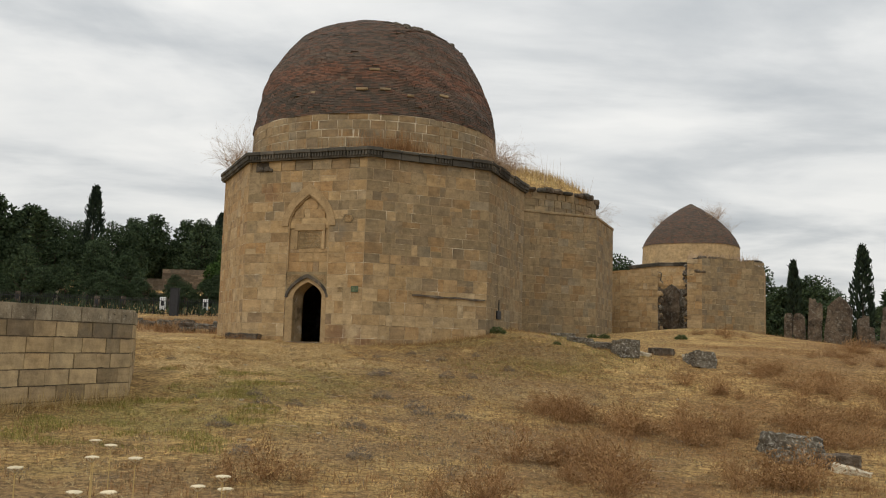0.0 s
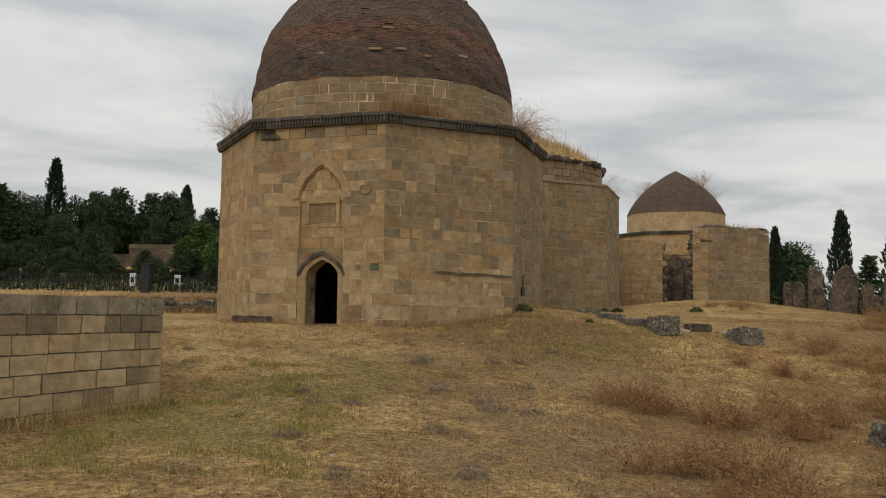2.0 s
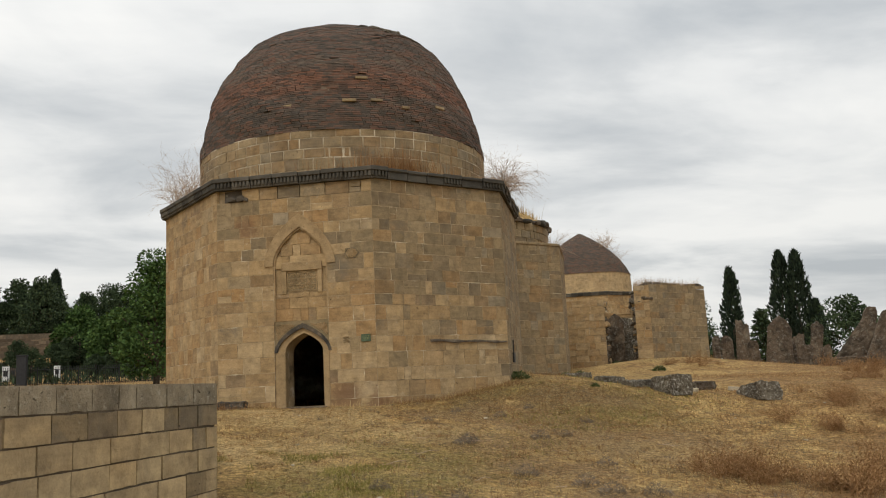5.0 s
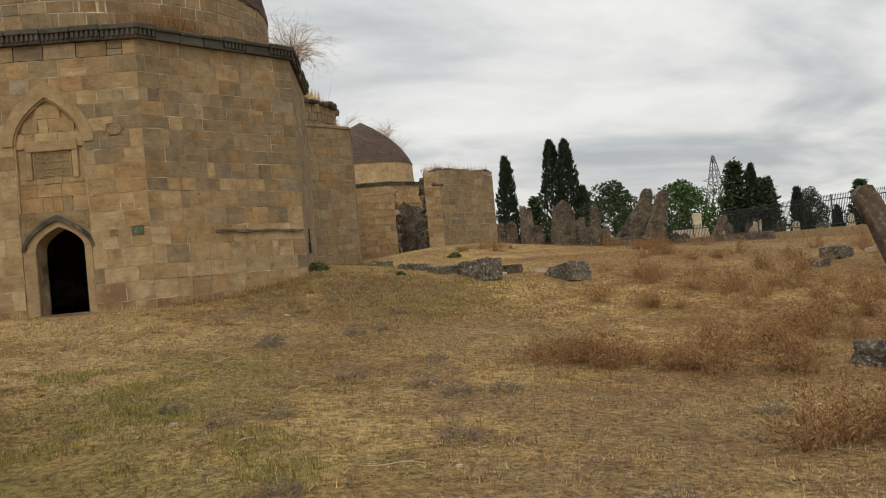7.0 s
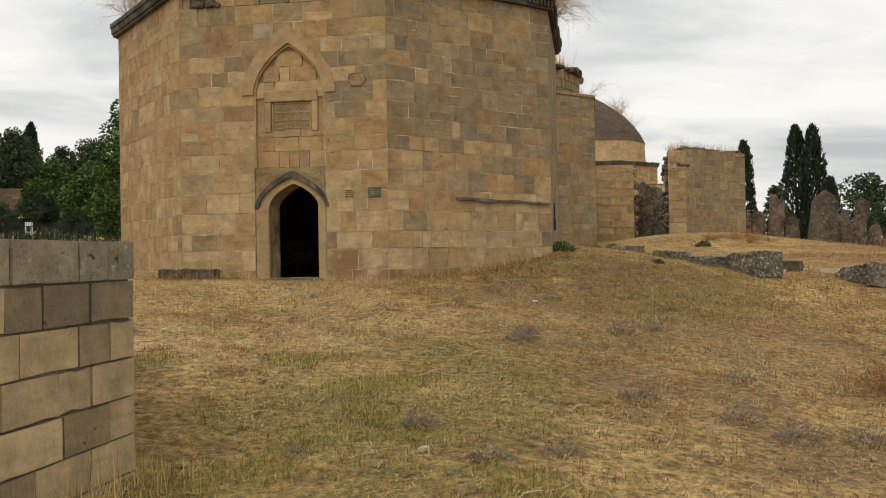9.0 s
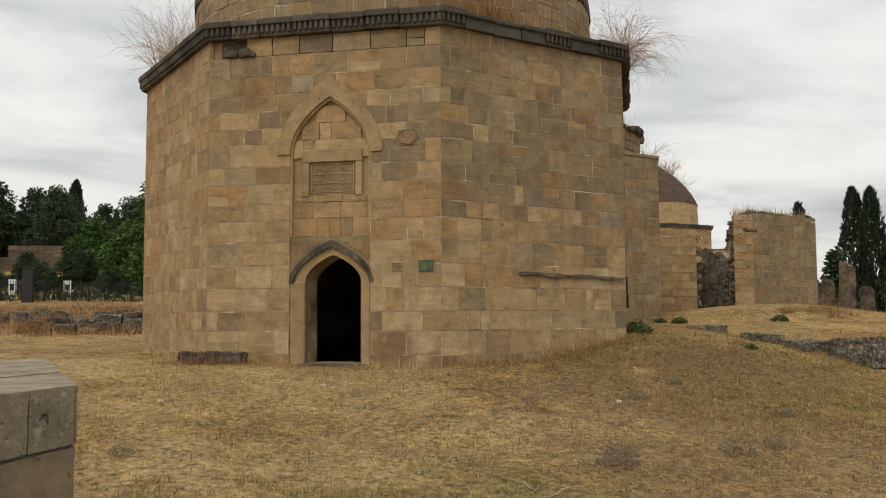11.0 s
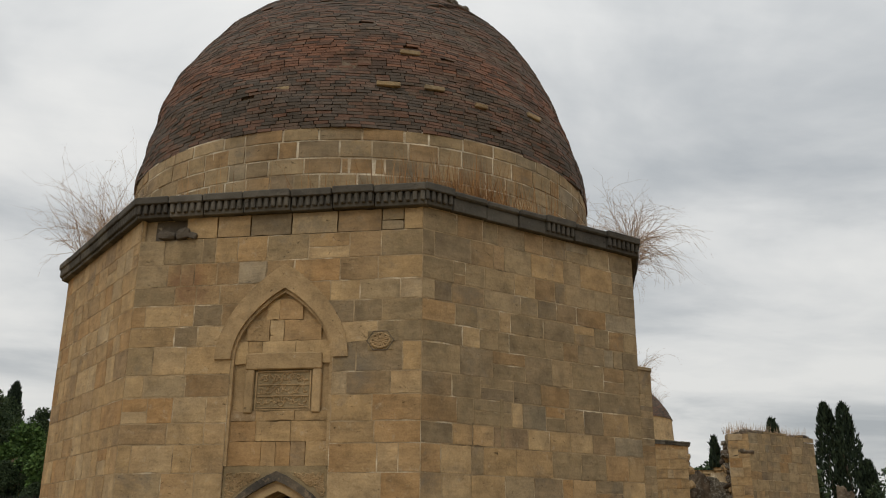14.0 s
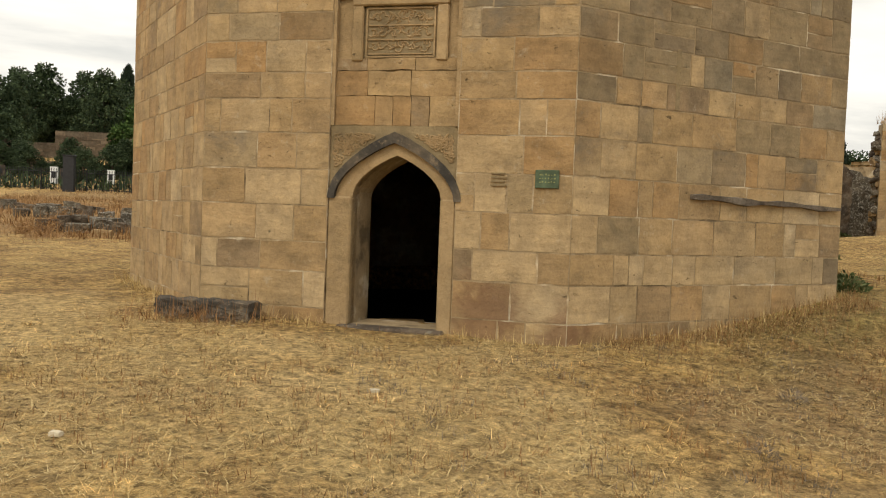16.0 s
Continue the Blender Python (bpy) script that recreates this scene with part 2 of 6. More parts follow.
# patches of the slope: kind, x, y, radius
PATCHES = [("green", -4.1, 12.6, 2.6), ("green", -3.4, 15.6, 1.8), ("green", 2.6, 22.6, 3.0), ("green", 1.0, 24.6, 2.0), ("green", -2.0, 17.6, 1.6),
           ("rust", 3.6, 14.6, 3.2), ("rust", 7.5, 17.0, 4.0), ("rust", 12.0, 26.0, 7.0), ("rust", 2.2, 10.5, 2.6), ("rust", -13.5, 42.0, 6.0), ("rust", 17.0, 33.0, 8.0),
           ("pale", -4.2, 21.5, 3.4), ("pale", -1.6, 19.6, 1.8), ("pale", -7.5, 24.0, 3.0), ("pale", 1.6, 18.6, 1.6), ("pale", -4.6, 18.2, 2.0),
           ("earth", 1.4, 19.6, 3.2), ("earth", 1.0, 12.6, 3.0), ("earth", 2.4, 23.4, 2.6), ("earth", -14.0, 50.0, 9.0), ("rust", -15.0, 64.0, 12.0), ("earth", -0.2, 14.4, 1.4), ("earth", -1.0, 11.0, 1.6), ("earth", -0.4, 16.8, 1.6), ("earth", 0.6, 20.8, 1.8), ("earth", -2.4, 8.0, 2.0), ("earth", -1.2, 22.0, 1.2), ("rust", 13.0, 20.5, 5.0), ("earth", 17.0, 26.0, 6.0), ("rust", 22.0, 36.0, 9.0), ("earth", 26.0, 33.0, 8.0), ("rust", 9.0, 22.0, 3.5), ("earth", 30.0, 46.0, 10.0), ("earth", 0.6, 21.8, 2.6), ("earth", -0.6, 18.6, 2.2), ("rust", -20.0, 64.0, 12.0), ("earth", -20.0, 74.0, 9.0)]


def turf_colour(k):
    """Colour of the dry turf at a place: straw, with patches of green, rust, pale hay and bare earth."""
    mid = k.noise(k.place, 0.9, 6, 0.65, 0.4)
    broad = k.noise(k.place, 0.16, 5, 0.6, 0.6)
    ragged = k.noise(k.place, 0.8, 5, 0.65, 0.6)
    colour = k.ramp(mid, [(0.26, (0.27, 0.160, 0.060)), (0.41, (0.45, 0.280, 0.104)), (0.55, (0.565, 0.372, 0.140)), (0.72, (0.66, 0.468, 0.195))])
    colour = k.mix(k.ramp(k.noise(k.place, 0.33, 5, 0.62, 0.8), [(0.55, 0.0), (0.68, 0.4)]), colour, (0.235, 0.13, 0.052))
    colour = k.mix(k.ramp(k.noise(k.place, 0.42, 4, 0.6), [(0.57, 0.0), (0.72, 0.45)]), colour, (0.25, 0.205, 0.066))
    colour = k.mix(k.ramp(broad, [(0.40, 0.22), (0.60, 0.0)]), colour, (0.22, 0.145, 0.07))
    colour = k.mix(k.ramp(k.noise(k.place, 2.3, 6, 0.7, 0.5), [(0.47, 0.0), (0.64, 0.62)]), colour, (0.155, 0.094, 0.041))
    colour = k.mix(0.75, colour, k.ramp(k.noise(k.place, 9.0, 4, 0.7, 0.3), [(0.34, 0.50), (0.5, 0.98), (0.66, 1.28)]), "MULTIPLY")
    tones = {"green": (0.26, 0.218, 0.066), "rust": (0.245, 0.13, 0.05), "pale": (0.60, 0.435, 0.205), "earth": (0.27, 0.172, 0.084)}
    for kind, tone in tones.items():
        total = None
        for what, x, y, radius in PATCHES:
            if what != kind:
                continue
            far = k.add("VectorMath")
            far.operation = "DISTANCE"
            k.put(far.inputs[0], k.scaled(k.place, (1, 1, 0)))
            far.inputs[1].default_value = (x, y, 0)
            share = k.maths("SUBTRACT", 1.0, k.maths("DIVIDE", far.outputs["Value"], radius))
            total = share if total is None else k.maths("MAXIMUM", total, share)
        mask = k.maths("ADD", total, k.maths("MULTIPLY", k.maths("SUBTRACT", ragged, 0.5), 2.4))
        colour = k.mix(k.ramp(mask, [(0.10, 0.0), (0.70, 0.66)]), colour, tone)
    return colour


def ground_material():
    mat, k = material("dry_mown_grass_ground", 1.0)
    fine = k.noise(k.place, 13, 6, 0.75)
    straw = k.noise(k.scaled(k.place, (48, 60, 50)), 1.0, 4, 0.75, 1.2)
    colour = turf_colour(k)
    colour = k.mix(0.9, colour, k.ramp(fine, [(0.36, 0.26), (0.5, 0.92), (0.66, 1.6)]), "MULTIPLY")
    colour = k.mix(0.8, colour, k.ramp(straw, [(0.32, 0.55), (0.52, 1.0), (0.70, 1.5)]), "MULTIPLY")
    k.put(k.bsdf.inputs["Base Color"], colour)
    relief(k, k.maths("ADD", k.maths("MULTIPLY", fine, 1.0), k.maths("MULTIPLY", straw, 0.6)), 0.9, 0.05)
    return mat


def turf_blade_material():
    mat, k = material("dry_turf_blades", 0.9)
    tone = k.ramp(k.island, [(0.0, 0.26), (0.40, 0.80), (0.75, 1.40), (1.0, 2.2)])
    k.put(k.bsdf.inputs["Base Color"], k.mix(1.0, turf_colour(k), tone, "MULTIPLY"))
    return mat


M_TURF = turf_blade_material()
M_GROUND = ground_material()


def leafy(name, stops, rough=0.85):
    mat, k = material(name, rough)
    fac = k.maths("ADD", k.maths("MULTIPLY", k.island, 0.6), k.maths("MULTIPLY", k.noise(k.place, 0.8, 3), 0.4))
    k.put(k.bsdf.inputs["Base Color"], k.ramp(fac, stops))
    return mat


M_STRAW = leafy("straw_blades", [(0.2, (0.20, 0.125, 0.05)), (0.4, (0.40, 0.27, 0.105)), (0.6, (0.56, 0.41, 0.175)), (0.85, (0.66, 0.52, 0.27))])
M_RUST = leafy("rusty_dry_weed", [(0.2, (0.17, 0.085, 0.034)), (0.5, (0.29, 0.152, 0.06)), (0.8, (0.42, 0.25, 0.11))])
M_RUSTLEAF = leafy("rusty_dry_leaves", [(0.15, (0.13, 0.066, 0.028)), (0.45, (0.25, 0.135, 0.054)), (0.7, (0.36, 0.21, 0.09)), (0.9, (0.46, 0.32, 0.16))])
M_GREENGRASS = leafy("fresh_grass_blades", [(0.2, (0.15, 0.15, 0.036)), (0.5, (0.25, 0.225, 0.058)), (0.8, (0.38, 0.31, 0.09))])
M_GREYWEED = leafy("grey_thistle", [(0.2, (0.12, 0.092, 0.066)), (0.5, (0.19, 0.152, 0.115)), (0.8, (0.27, 0.22, 0.165))])
M_GREENBUSH = leafy("green_bush_leaves", [(0.2, (0.05, 0.07, 0.026)), (0.5, (0.09, 0.12, 0.042)), (0.8, (0.16, 0.175, 0.075))])
M_TWIG = leafy("dry_twigs", [(0.2, (0.30, 0.20, 0.13)), (0.5, (0.42, 0.30, 0.20)), (0.8, (0.52, 0.41, 0.29))])
M_CYPRESS = leafy("cypress_foliage", [(0.2, (0.010, 0.018, 0.011)), (0.5, (0.020, 0.034, 0.018)), (0.85, (0.040, 0.058, 0.028))])
M_PINE = leafy("pine_foliage", [(0.2, (0.020, 0.034, 0.017)), (0.5, (0.042, 0.066, 0.029)), (0.85, (0.078, 0.108, 0.045))])
M_BROAD = leafy("broadleaf_foliage", [(0.2, (0.028, 0.055, 0.014)), (0.5, (0.055, 0.105, 0.024)), (0.85, (0.10, 0.16, 0.04))])
M_BARK = stone("tree_bark", "none", [(0.2, (0.05, 0.038, 0.028)), (0.8, (0.12, 0.09, 0.065))], strength=1.0)


def plain(name, colour, rough=0.6, metal=0.0, vary=0.25):
    mat, k = material(name, rough)
    k.bsdf.inputs["Metallic"].default_value = metal
    tone = k.ramp(k.noise(k.place, 6, 5, 0.65), [(0.3, 1 - vary), (0.7, 1 + vary)])
    k.put(k.bsdf.inputs["Base Color"], k.mix(1.0, colour, tone, "MULTIPLY"))
    return mat


M_IRON = plain("black_painted_iron", (0.022, 0.022, 0.024), 0.5)
M_STEEL = plain("galvanised_steel", (0.16, 0.17, 0.18), 0.6)
M_GREENPLATE = plain("green_enamel_plate", (0.075, 0.105, 0.06), 0.6, 0.0, 0.5)
M_GOLD = plain("faded_yellow_paint", (0.24, 0.25, 0.10), 0.6)
M_TIMBER = stone("weathered_beam_wood", "none", [(0.3, (0.07, 0.056, 0.044)), (0.5, (0.15, 0.122, 0.094)), (0.7, (0.24, 0.20, 0.155))], strength=1.0, patch=4.0)
M_WHITE = plain("white_marble", (0.72, 0.72, 0.70), 0.5, 0.0, 0.08)
M_UMBEL = plain("dried_umbel", (0.66, 0.57, 0.40), 0.9, 0.0, 0.2)
# near-black floor colour holds the darkness of the tomb's interior
M_FLOORSHADE = plain("inner_floor_shade", (0.016, 0.014, 0.012), 0.95)
M_BOX = plain("dark_meter_box", (0.03, 0.03, 0.032), 0.5)


# ---------------------------------------------------------------- mesh helpers
def mesh_of(name, verts, faces, mat, smooth=False):
    me = bpy.data.meshes.new(name)
    me.from_pydata([tuple(v) for v in verts], [], faces)
    me.materials.append(mat)
    if smooth:
        me.polygons.foreach_set("use_smooth", [True] * len(me.polygons))
    me.update()
    return me


def thing(name, label, category, m=None, group="", kind=""):
    """An empty at the base of a thing whose parts are its children."""
    ob = new(name)
    ob.empty_display_size = 0.2
    if m is not None:
        ob.matrix_world = m
    return tagged(ob, label, category, group, kind)


def part_of(name, me, parent, label="", m=None, kind=""):
    ob = new(name, me)
    ob.parent = parent
    if m is not None:
        ob.matrix_basis = m
    return tagged(ob, label, "", "", kind)


def part(name, bm, mat, parent, label="", smooth=False, m=None):
    me = bpy.data.meshes.new(name)
    bmesh.ops.recalc_face_normals(bm, faces=bm.faces)
    bm.to_mesh(me)
    bm.free()
    me.materials.append(mat)
    if smooth:
        me.polygons.foreach_set("use_smooth", [True] * len(me.polygons))
    return part_of(name, me, parent, label, m)


def add_box(bm, x0, x1, y0, y1, z0, z1, bevel=0.0):
    made = bmesh.ops.create_cube(bm, size=1.0, matrix=Matrix.Translation(((x0 + x1) / 2, (y0 + y1) / 2, (z0 + z1) / 2)) @ Matrix.Diagonal((x1 - x0, y1 - y0, z1 - z0, 1)))
    if bevel:
        edges = list({e for v in made["verts"] for e in v.link_edges})
        bmesh.ops.bevel(bm, geom=edges, offset=bevel, segments=1, affect="EDGES", profile=0.6)
    return made["verts"]


def tube(bm, a, b, r0, r1, sides=6):
    a, b = Vector(a), Vector(b)
    turn = (b - a).to_track_quat("Z", "Y").to_matrix()
    rings = []
    for p, r in ((a, r0), (b, r1)):
        rings.append([bm.verts.new(p + turn @ Vector((r * math.cos(2 * math.pi * i / sides), r * math.sin(2 * math.pi * i / sides), 0))) for i in range(sides)])
    for i in range(sides):
        j = (i + 1) % sides
        bm.faces.new((rings[0][i], rings[0][j], rings[1][j], rings[1][i]))
    bm.faces.new(rings[1])
    bm.faces.new(rings[0][::-1])


def rough_stone(sx, sy, sz, seed, rough=0.12, cuts=5, square=0.7, chip=1.0):
    """A squarish, worn and chipped stone standing on z = 0 about the origin."""
    bm = bmesh.new()
    bmesh.ops.create_cube(bm, size=2.0)
    bmesh.ops.subdivide_edges(bm, edges=bm.edges[:], cuts=cuts, use_grid_fill=True)
    shift = Vector((seed * 3.7, seed * 1.9, seed * 5.3))
    least = min(sx, sy, sz)
    rng = random.Random(seed)
    chips = [(Vector((rng.gauss(0, 1), rng.gauss(0, 1), rng.gauss(0.35, 0.8))).normalized(), rng.uniform(1.0, 1.3) * chip) for _ in range(9)]
    for v in bm.verts:
        p = v.co.copy()
        p = p.lerp(p.normalized() * 1.3, 1 - square)
        for n, o in chips:
            over = p.dot(n) - o
            if over > 0:
                p -= n * over * 0.9
        q = Vector((p.x * sx / 2, p.y * sy / 2, p.z * sz / 2))
        away = Vector((p.x ** 3, p.y ** 3, p.z ** 3)).normalized()
        c = q / least + shift
        d = noise.noise(c * 1.3) + noise.noise(c * 3.1) * 0.7 + noise.noise(c * 6.5) * 0.5 + noise.noise(c * 13.0) * 0.3
        q += away * d * rough * least * 0.75
        v.co = q + Vector((0, 0, 0.475 * sz))
    return bm


def turned(x, y, z, rz=0.0, rx=0.0, ry=0.0, s=1.0):
    return pose(x, y, z, rx, ry, rz) @ Matrix.Diagonal((s, s, s, 1))


# ---------------------------------------------------------------- ground
LEFT_Y = [-400, -40, -8, 0, 5, 9, 12.5, 16, 19, 20.5, 22.8, 24.5, 30, 42, 60, 75, 100, 140, 400]
LEFT_Z = [-4, -1.2, -0.4, -0.2, -0.08, 0.04, 0.24, 0.50, 0.84, 1.02, 1.21, 1.25, 1.3, 1.45, 2.0, 2.6, 7.0, 10.0, 12.0]
RIGHT_Y = [-400, -40, -8, 0, 5, 9, 12.5, 15, 18, 20, 22, 24.2, 28, 36, 46, 60, 75, 100, 140, 400]
RIGHT_Z = [-4, -1.5, -0.8, -0.55, -0.45, -0.38, -0.33, -0.22, 0.08, 0.42, 0.72, 1.10, 1.40, 1.70, 1.85, 2.0, 2.1, 2.0, 1.5, 0.5]


def ease(t):
    t = np.clip(t, 0, 1)
    return t * t * (3 - 2 * t)


def gz(x, y):
    """Height of the ground."""
    x, y = np.asarray(x, float), np.asarray(y, float)

    def line(ys, zs):
        return (np.interp(y - 1.2, ys, zs) + np.interp(y, ys, zs) + np.interp(y + 1.2, ys, zs)) / 3

    side = ease((x + 6.0) / 12.0) * 1.0
    z = line(LEFT_Y, LEFT_Z) * (1 - side) + line(RIGHT_Y, RIGHT_Z) * side
    z = z + 0.47 * np.exp(-((x - 1.9) / 2.6) ** 2 - ((y - 26.5) / 3.0) ** 2)          # bank against the tomb's corner
    z = z + 0.55 * np.exp(-((x - 11.5) / 4.2) ** 2 - ((y - 38.2) / 3.4) ** 2)         # mound before the ruin
    z = z - 0.13 * np.exp(-((x + 4.4) / 0.9) ** 2 - ((y - 13.2) / 2.6) ** 2)          # hollow along the block wall
    z = z - 0.8 * ease((x - 9) / 34.0) * ease((y - 12) / 20.0) * (1 - ease((y - 90) / 60))
    return z


def unevenness(x, y):
    """Small humps and hollows on top of the lie of the land."""
    return noise.noise((x * 0.9, y * 0.9, 0)) * 0.035 + noise.noise((x * 3.1, y * 3.1, 4)) * 0.014


def ground_sheet():
    def axis(lo, hi, step, far):
        near = np.arange(lo, hi + step / 2, step)
        out, s, at = [], step, hi
        while at < far:
            s *= 1.22
            at += s
            out.append(at)
        low, s, at = [], step, lo
        while at > -far:
            s *= 1.22
            at -= s
            low.append(at)
        return np.concatenate([low[::-1], near, out])

    xs, ys = axis(-12, 20, 0.3, 2500), axis(-3, 46, 0.3, 2500)
    gx, gy = np.meshgrid(xs, ys)
    z = gz(gx, gy)
    bump = np.array([[unevenness(a, b) for a in xs] for b in ys])
    z = z + bump - 0.9 * (np.hypot(gx + 2.24, gy - 28.465) < 3.65)          # sunk inside the tomb so the doorway reads dark
    w, h = len(xs), len(ys)
    verts = np.stack([gx, gy, z], -1).reshape(-1, 3)
    faces = [(j * w + i, j * w + i + 1, (j + 1) * w + i + 1, (j + 1) * w + i) for j in range(h - 1) for i in range(w - 1)]
    ob = new("ground", mesh_of("ground", verts.tolist(), faces, M_GROUND, True))
    return tagged(ob, "dry mown straw-coloured grass with bare earth and rusty patches", "ground", "", "structure")


ground_sheet()


# ---------------------------------------------------------------- mausoleums
RADIUS, TURN_OCT = 4.834, -88.41                # outer radius of the octagons and the bearing of their first corner
SIDE = 2 * RADIUS * math.sin(math.pi / 8)
THICK = 0.57


def oct_frame(i):
    """Local frame of facet i: x along the facet, y outward, z up; origin at its first corner."""
    a, b = radians(TURN_OCT + 45 * i), radians(TURN_OCT + 45 * (i + 1))
    p, q = Vector((RADIUS * math.cos(a), RADIUS * math.sin(a), 0)), Vector((RADIUS * math.cos(b), RADIUS * math.sin(b), 0))
    u = (q - p).normalized()
    out = Vector((u.y, -u.x, 0))
    m = Matrix((( u.x, out.x, 0, p.x), (u.y, out.y, 0, p.y), (0, 0, 1, 0), (0, 0, 0, 1)))
    return m


def pointed(s):
    return max(0.0, 1 - s ** 1.1) ** 0.52


class Opening:
    """A pointed opening: centre, half width, sill, springing and apex heights."""

    def __init__(self, mid, half, sill, spring, apex):
        self.mid, self.half, self.sill, self.spring, self.apex = mid, half, sill, spring, apex

    def points(self, count=9):
        s = [math.sin(k / count * math.pi / 2) for k in range(count + 1)]
        right = [(self.mid + self.half * t, self.spring + (self.apex - self.spring) * pointed(t)) for t in s]
        left = [(2 * self.mid - x, z) for x, z in right[:0:-1]]
        return left + right

    def half_at(self, z):
        if z >= self.apex or z < self.sill:
            return 0.0
        if z <= self.spring:
            return self.half
        return self.half * (1 - ((z - self.spring) / (self.apex - self.spring)) ** (1 / 0.52)) ** (1 / 1.1)


def slab(width, z0, z1, y0, y1, mitre0=0.0, mitre1=0.0, hole=None):
    """A wall slab from y0 (inner) to y1 (outer), its ends mitred, with a pointed hole down to the sill."""
    bm = bmesh.new()

    def prism(pts, ends=False):
        front = [bm.verts.new((x, y1, z)) for x, z in pts]
        rear = [bm.verts.new((min(max(x, -y0 * 0.4142 if mitre0 else x), width + y0 * 0.4142 if mitre1 else x), y0, z)) for x, z in pts]
        bm.faces.new(front)
        bm.faces.new(rear[::-1])
        for k in range(len(pts)):
            j = (k + 1) % len(pts)
            bm.faces.new((front[k], rear[k], rear[j], front[j]))

    if hole is None:
        prism([(0, z0), (width, z0), (width, z1), (0, z1)])
    else:
        arc = hole.points()
        prism([(0, z0), (hole.mid - hole.half, z0), (hole.mid - hole.half, z1), (0, z1)])
        prism([(hole.mid + hole.half, z0), (width, z0), (width, z1), (hole.mid + hole.half, z1)])
        for (xa, za), (xb, zb) in zip(arc, arc[1:]):
            prism([(xa, za), (xb, zb), (xb, z1), (xa, z1)])
        if hole.sill > z0 + 0.01:
            prism([(hole.mid - hole.half, z0), (hole.mid + hole.half, z0), (hole.mid + hole.half, hole.sill), (hole.mid - hole.half, hole.sill)])
        bmesh.ops.remove_doubles(bm, verts=bm.verts[:], dist=0.0005)
    return bm


def arch_band(outer, inner, y0, y1, foot=None):
    """A pointed band between two openings of the same centre, from y0 to y1, with legs down to foot."""
    bm = bmesh.new()
    a, b = outer.points(), inner.points()
    if foot is not None:
        a = [(a[0][0], foot)] + a + [(a[-1][0], foot)]
        b = [(b[0][0], foot)] + b + [(b[-1][0], foot)]
    rows = [[bm.verts.new((x, y, z)) for x, z in pts] for pts, y in ((a, y0), (a, y1), (b, y1), (b, y0))]
    for k in range(len(a) - 1):
        for r in range(4):
            s = (r + 1) % 4
            bm.faces.new((rows[r][k], rows[r][k + 1], rows[s][k + 1], rows[s][k]))
    for k in (0, -1):
        bm.faces.new([rows[r][k] for r in range(4)])
    return bm


BLOCK_MESHES = {}


def worn_block(w, h, depth, rng, wear=0.0032):
    """Verts and faces of a cut block centred in x and z, its face at y = 0 and its back at -depth, with chipped, uneven edges."""
    corners = [(-w / 2, -h / 2), (w / 2, -h / 2), (w / 2, h / 2), (-w / 2, h / 2)]
    ring_pts = []
    for k in range(4):
        (xa, za), (xb, zb) = corners[k], corners[(k + 1) % 4]
        count = 4 if abs(xb - xa) > 0.3 else 3
        for q in range(count):
            t = (q + (rng.uniform(-0.25, 0.25) if q else 0.0)) / count
            bite = min(0.014, rng.expovariate(1 / wear)) * (0.7 if q == 0 else 1.0)
            x, z = xa + (xb - xa) * t, za + (zb - za) * t
            if abs(xb - xa) > 1e-9:
                z -= math.copysign(bite, z)
                x -= math.copysign(bite * (q == 0), x)
            else:
                x -= math.copysign(bite, x)
                z -= math.copysign(bite * (q == 0), z)
            ring_pts.append((x, z))
    n_r = len(ring_pts)
    verts = [(x, 0.0, z) for x, z in ring_pts] + [(x, -depth, z) for x, z in ring_pts]
    faces = [tuple(range(n_r))] + [(n_r + k, n_r + (k + 1) % n_r, (k + 1) % n_r, k) for k in range(n_r)]
    return verts, faces


def block_mesh(w, h, depth, mat, variant=0):
    key = (round(w, 2), round(h, 2), depth, mat.name, variant)
    if key not in BLOCK_MESHES:
        verts, faces = worn_block(key[0], key[1], depth, random.Random(int(key[0] * 100) * 977 + int(key[1] * 100) * 31 + variant))
        BLOCK_MESHES[key] = mesh_of("stone_block", verts, faces, mat)
    return BLOCK_MESHES[key]


def courses(z0, z1, rng, low=0.25, high=0.35):
    zs = [z0]
    while zs[-1] < z1 - 0.36:
        zs.append(zs[-1] + rng.choice((low, 0.27, 0.29, 0.31, 0.33, high)))
    zs.append(z1)
    return zs


def rows_of_blocks(width, zs, rng, holes=(), wmin=0.24, wmax=0.62, keep=None):
    """Rectangles (x0, x1, z0, z1) of blocks over a facet, leaving the holes free."""
    out = []
    for z0, z1 in zip(zs, zs[1:]):
        spans = [(0.0, width)]
        for hole in holes:
            half = hole.half_at(max(z0, hole.sill + 0.001)) if z1 > hole.sill else 0.0
            if half > 0.02:
                cut = []
                for a, b in spans:
                    if hole.mid - half > a + 0.05:
                        cut.append((a, min(b, hole.mid - half)))
                    if hole.mid + half < b - 0.05:
                        cut.append((max(a, hole.mid + half), b))
                spans = [(a, b) for a, b in cut if b > a]
        for a, b in spans:
            x = a
            while x < b - 1e-6:
                w = round(rng.uniform(wmin, wmax), 2)
                if rng.random() < 0.12:
                    w = 0.18
                if b - x - w < 0.2:
                    w = b - x
                if w > wmax + 0.2:
                    w = w / 2
                if rng.random() < 0.06 and z1 - z0 > 0.26:
                    cut = z0 + (z1 - z0) * rng.choice((0.45, 0.55))
                    out += [(x, x + w, z0, cut), (x, x + w, cut, z1)]
                else:
                    out.append((x, x + w, z0, z1))
                x += w
    return out


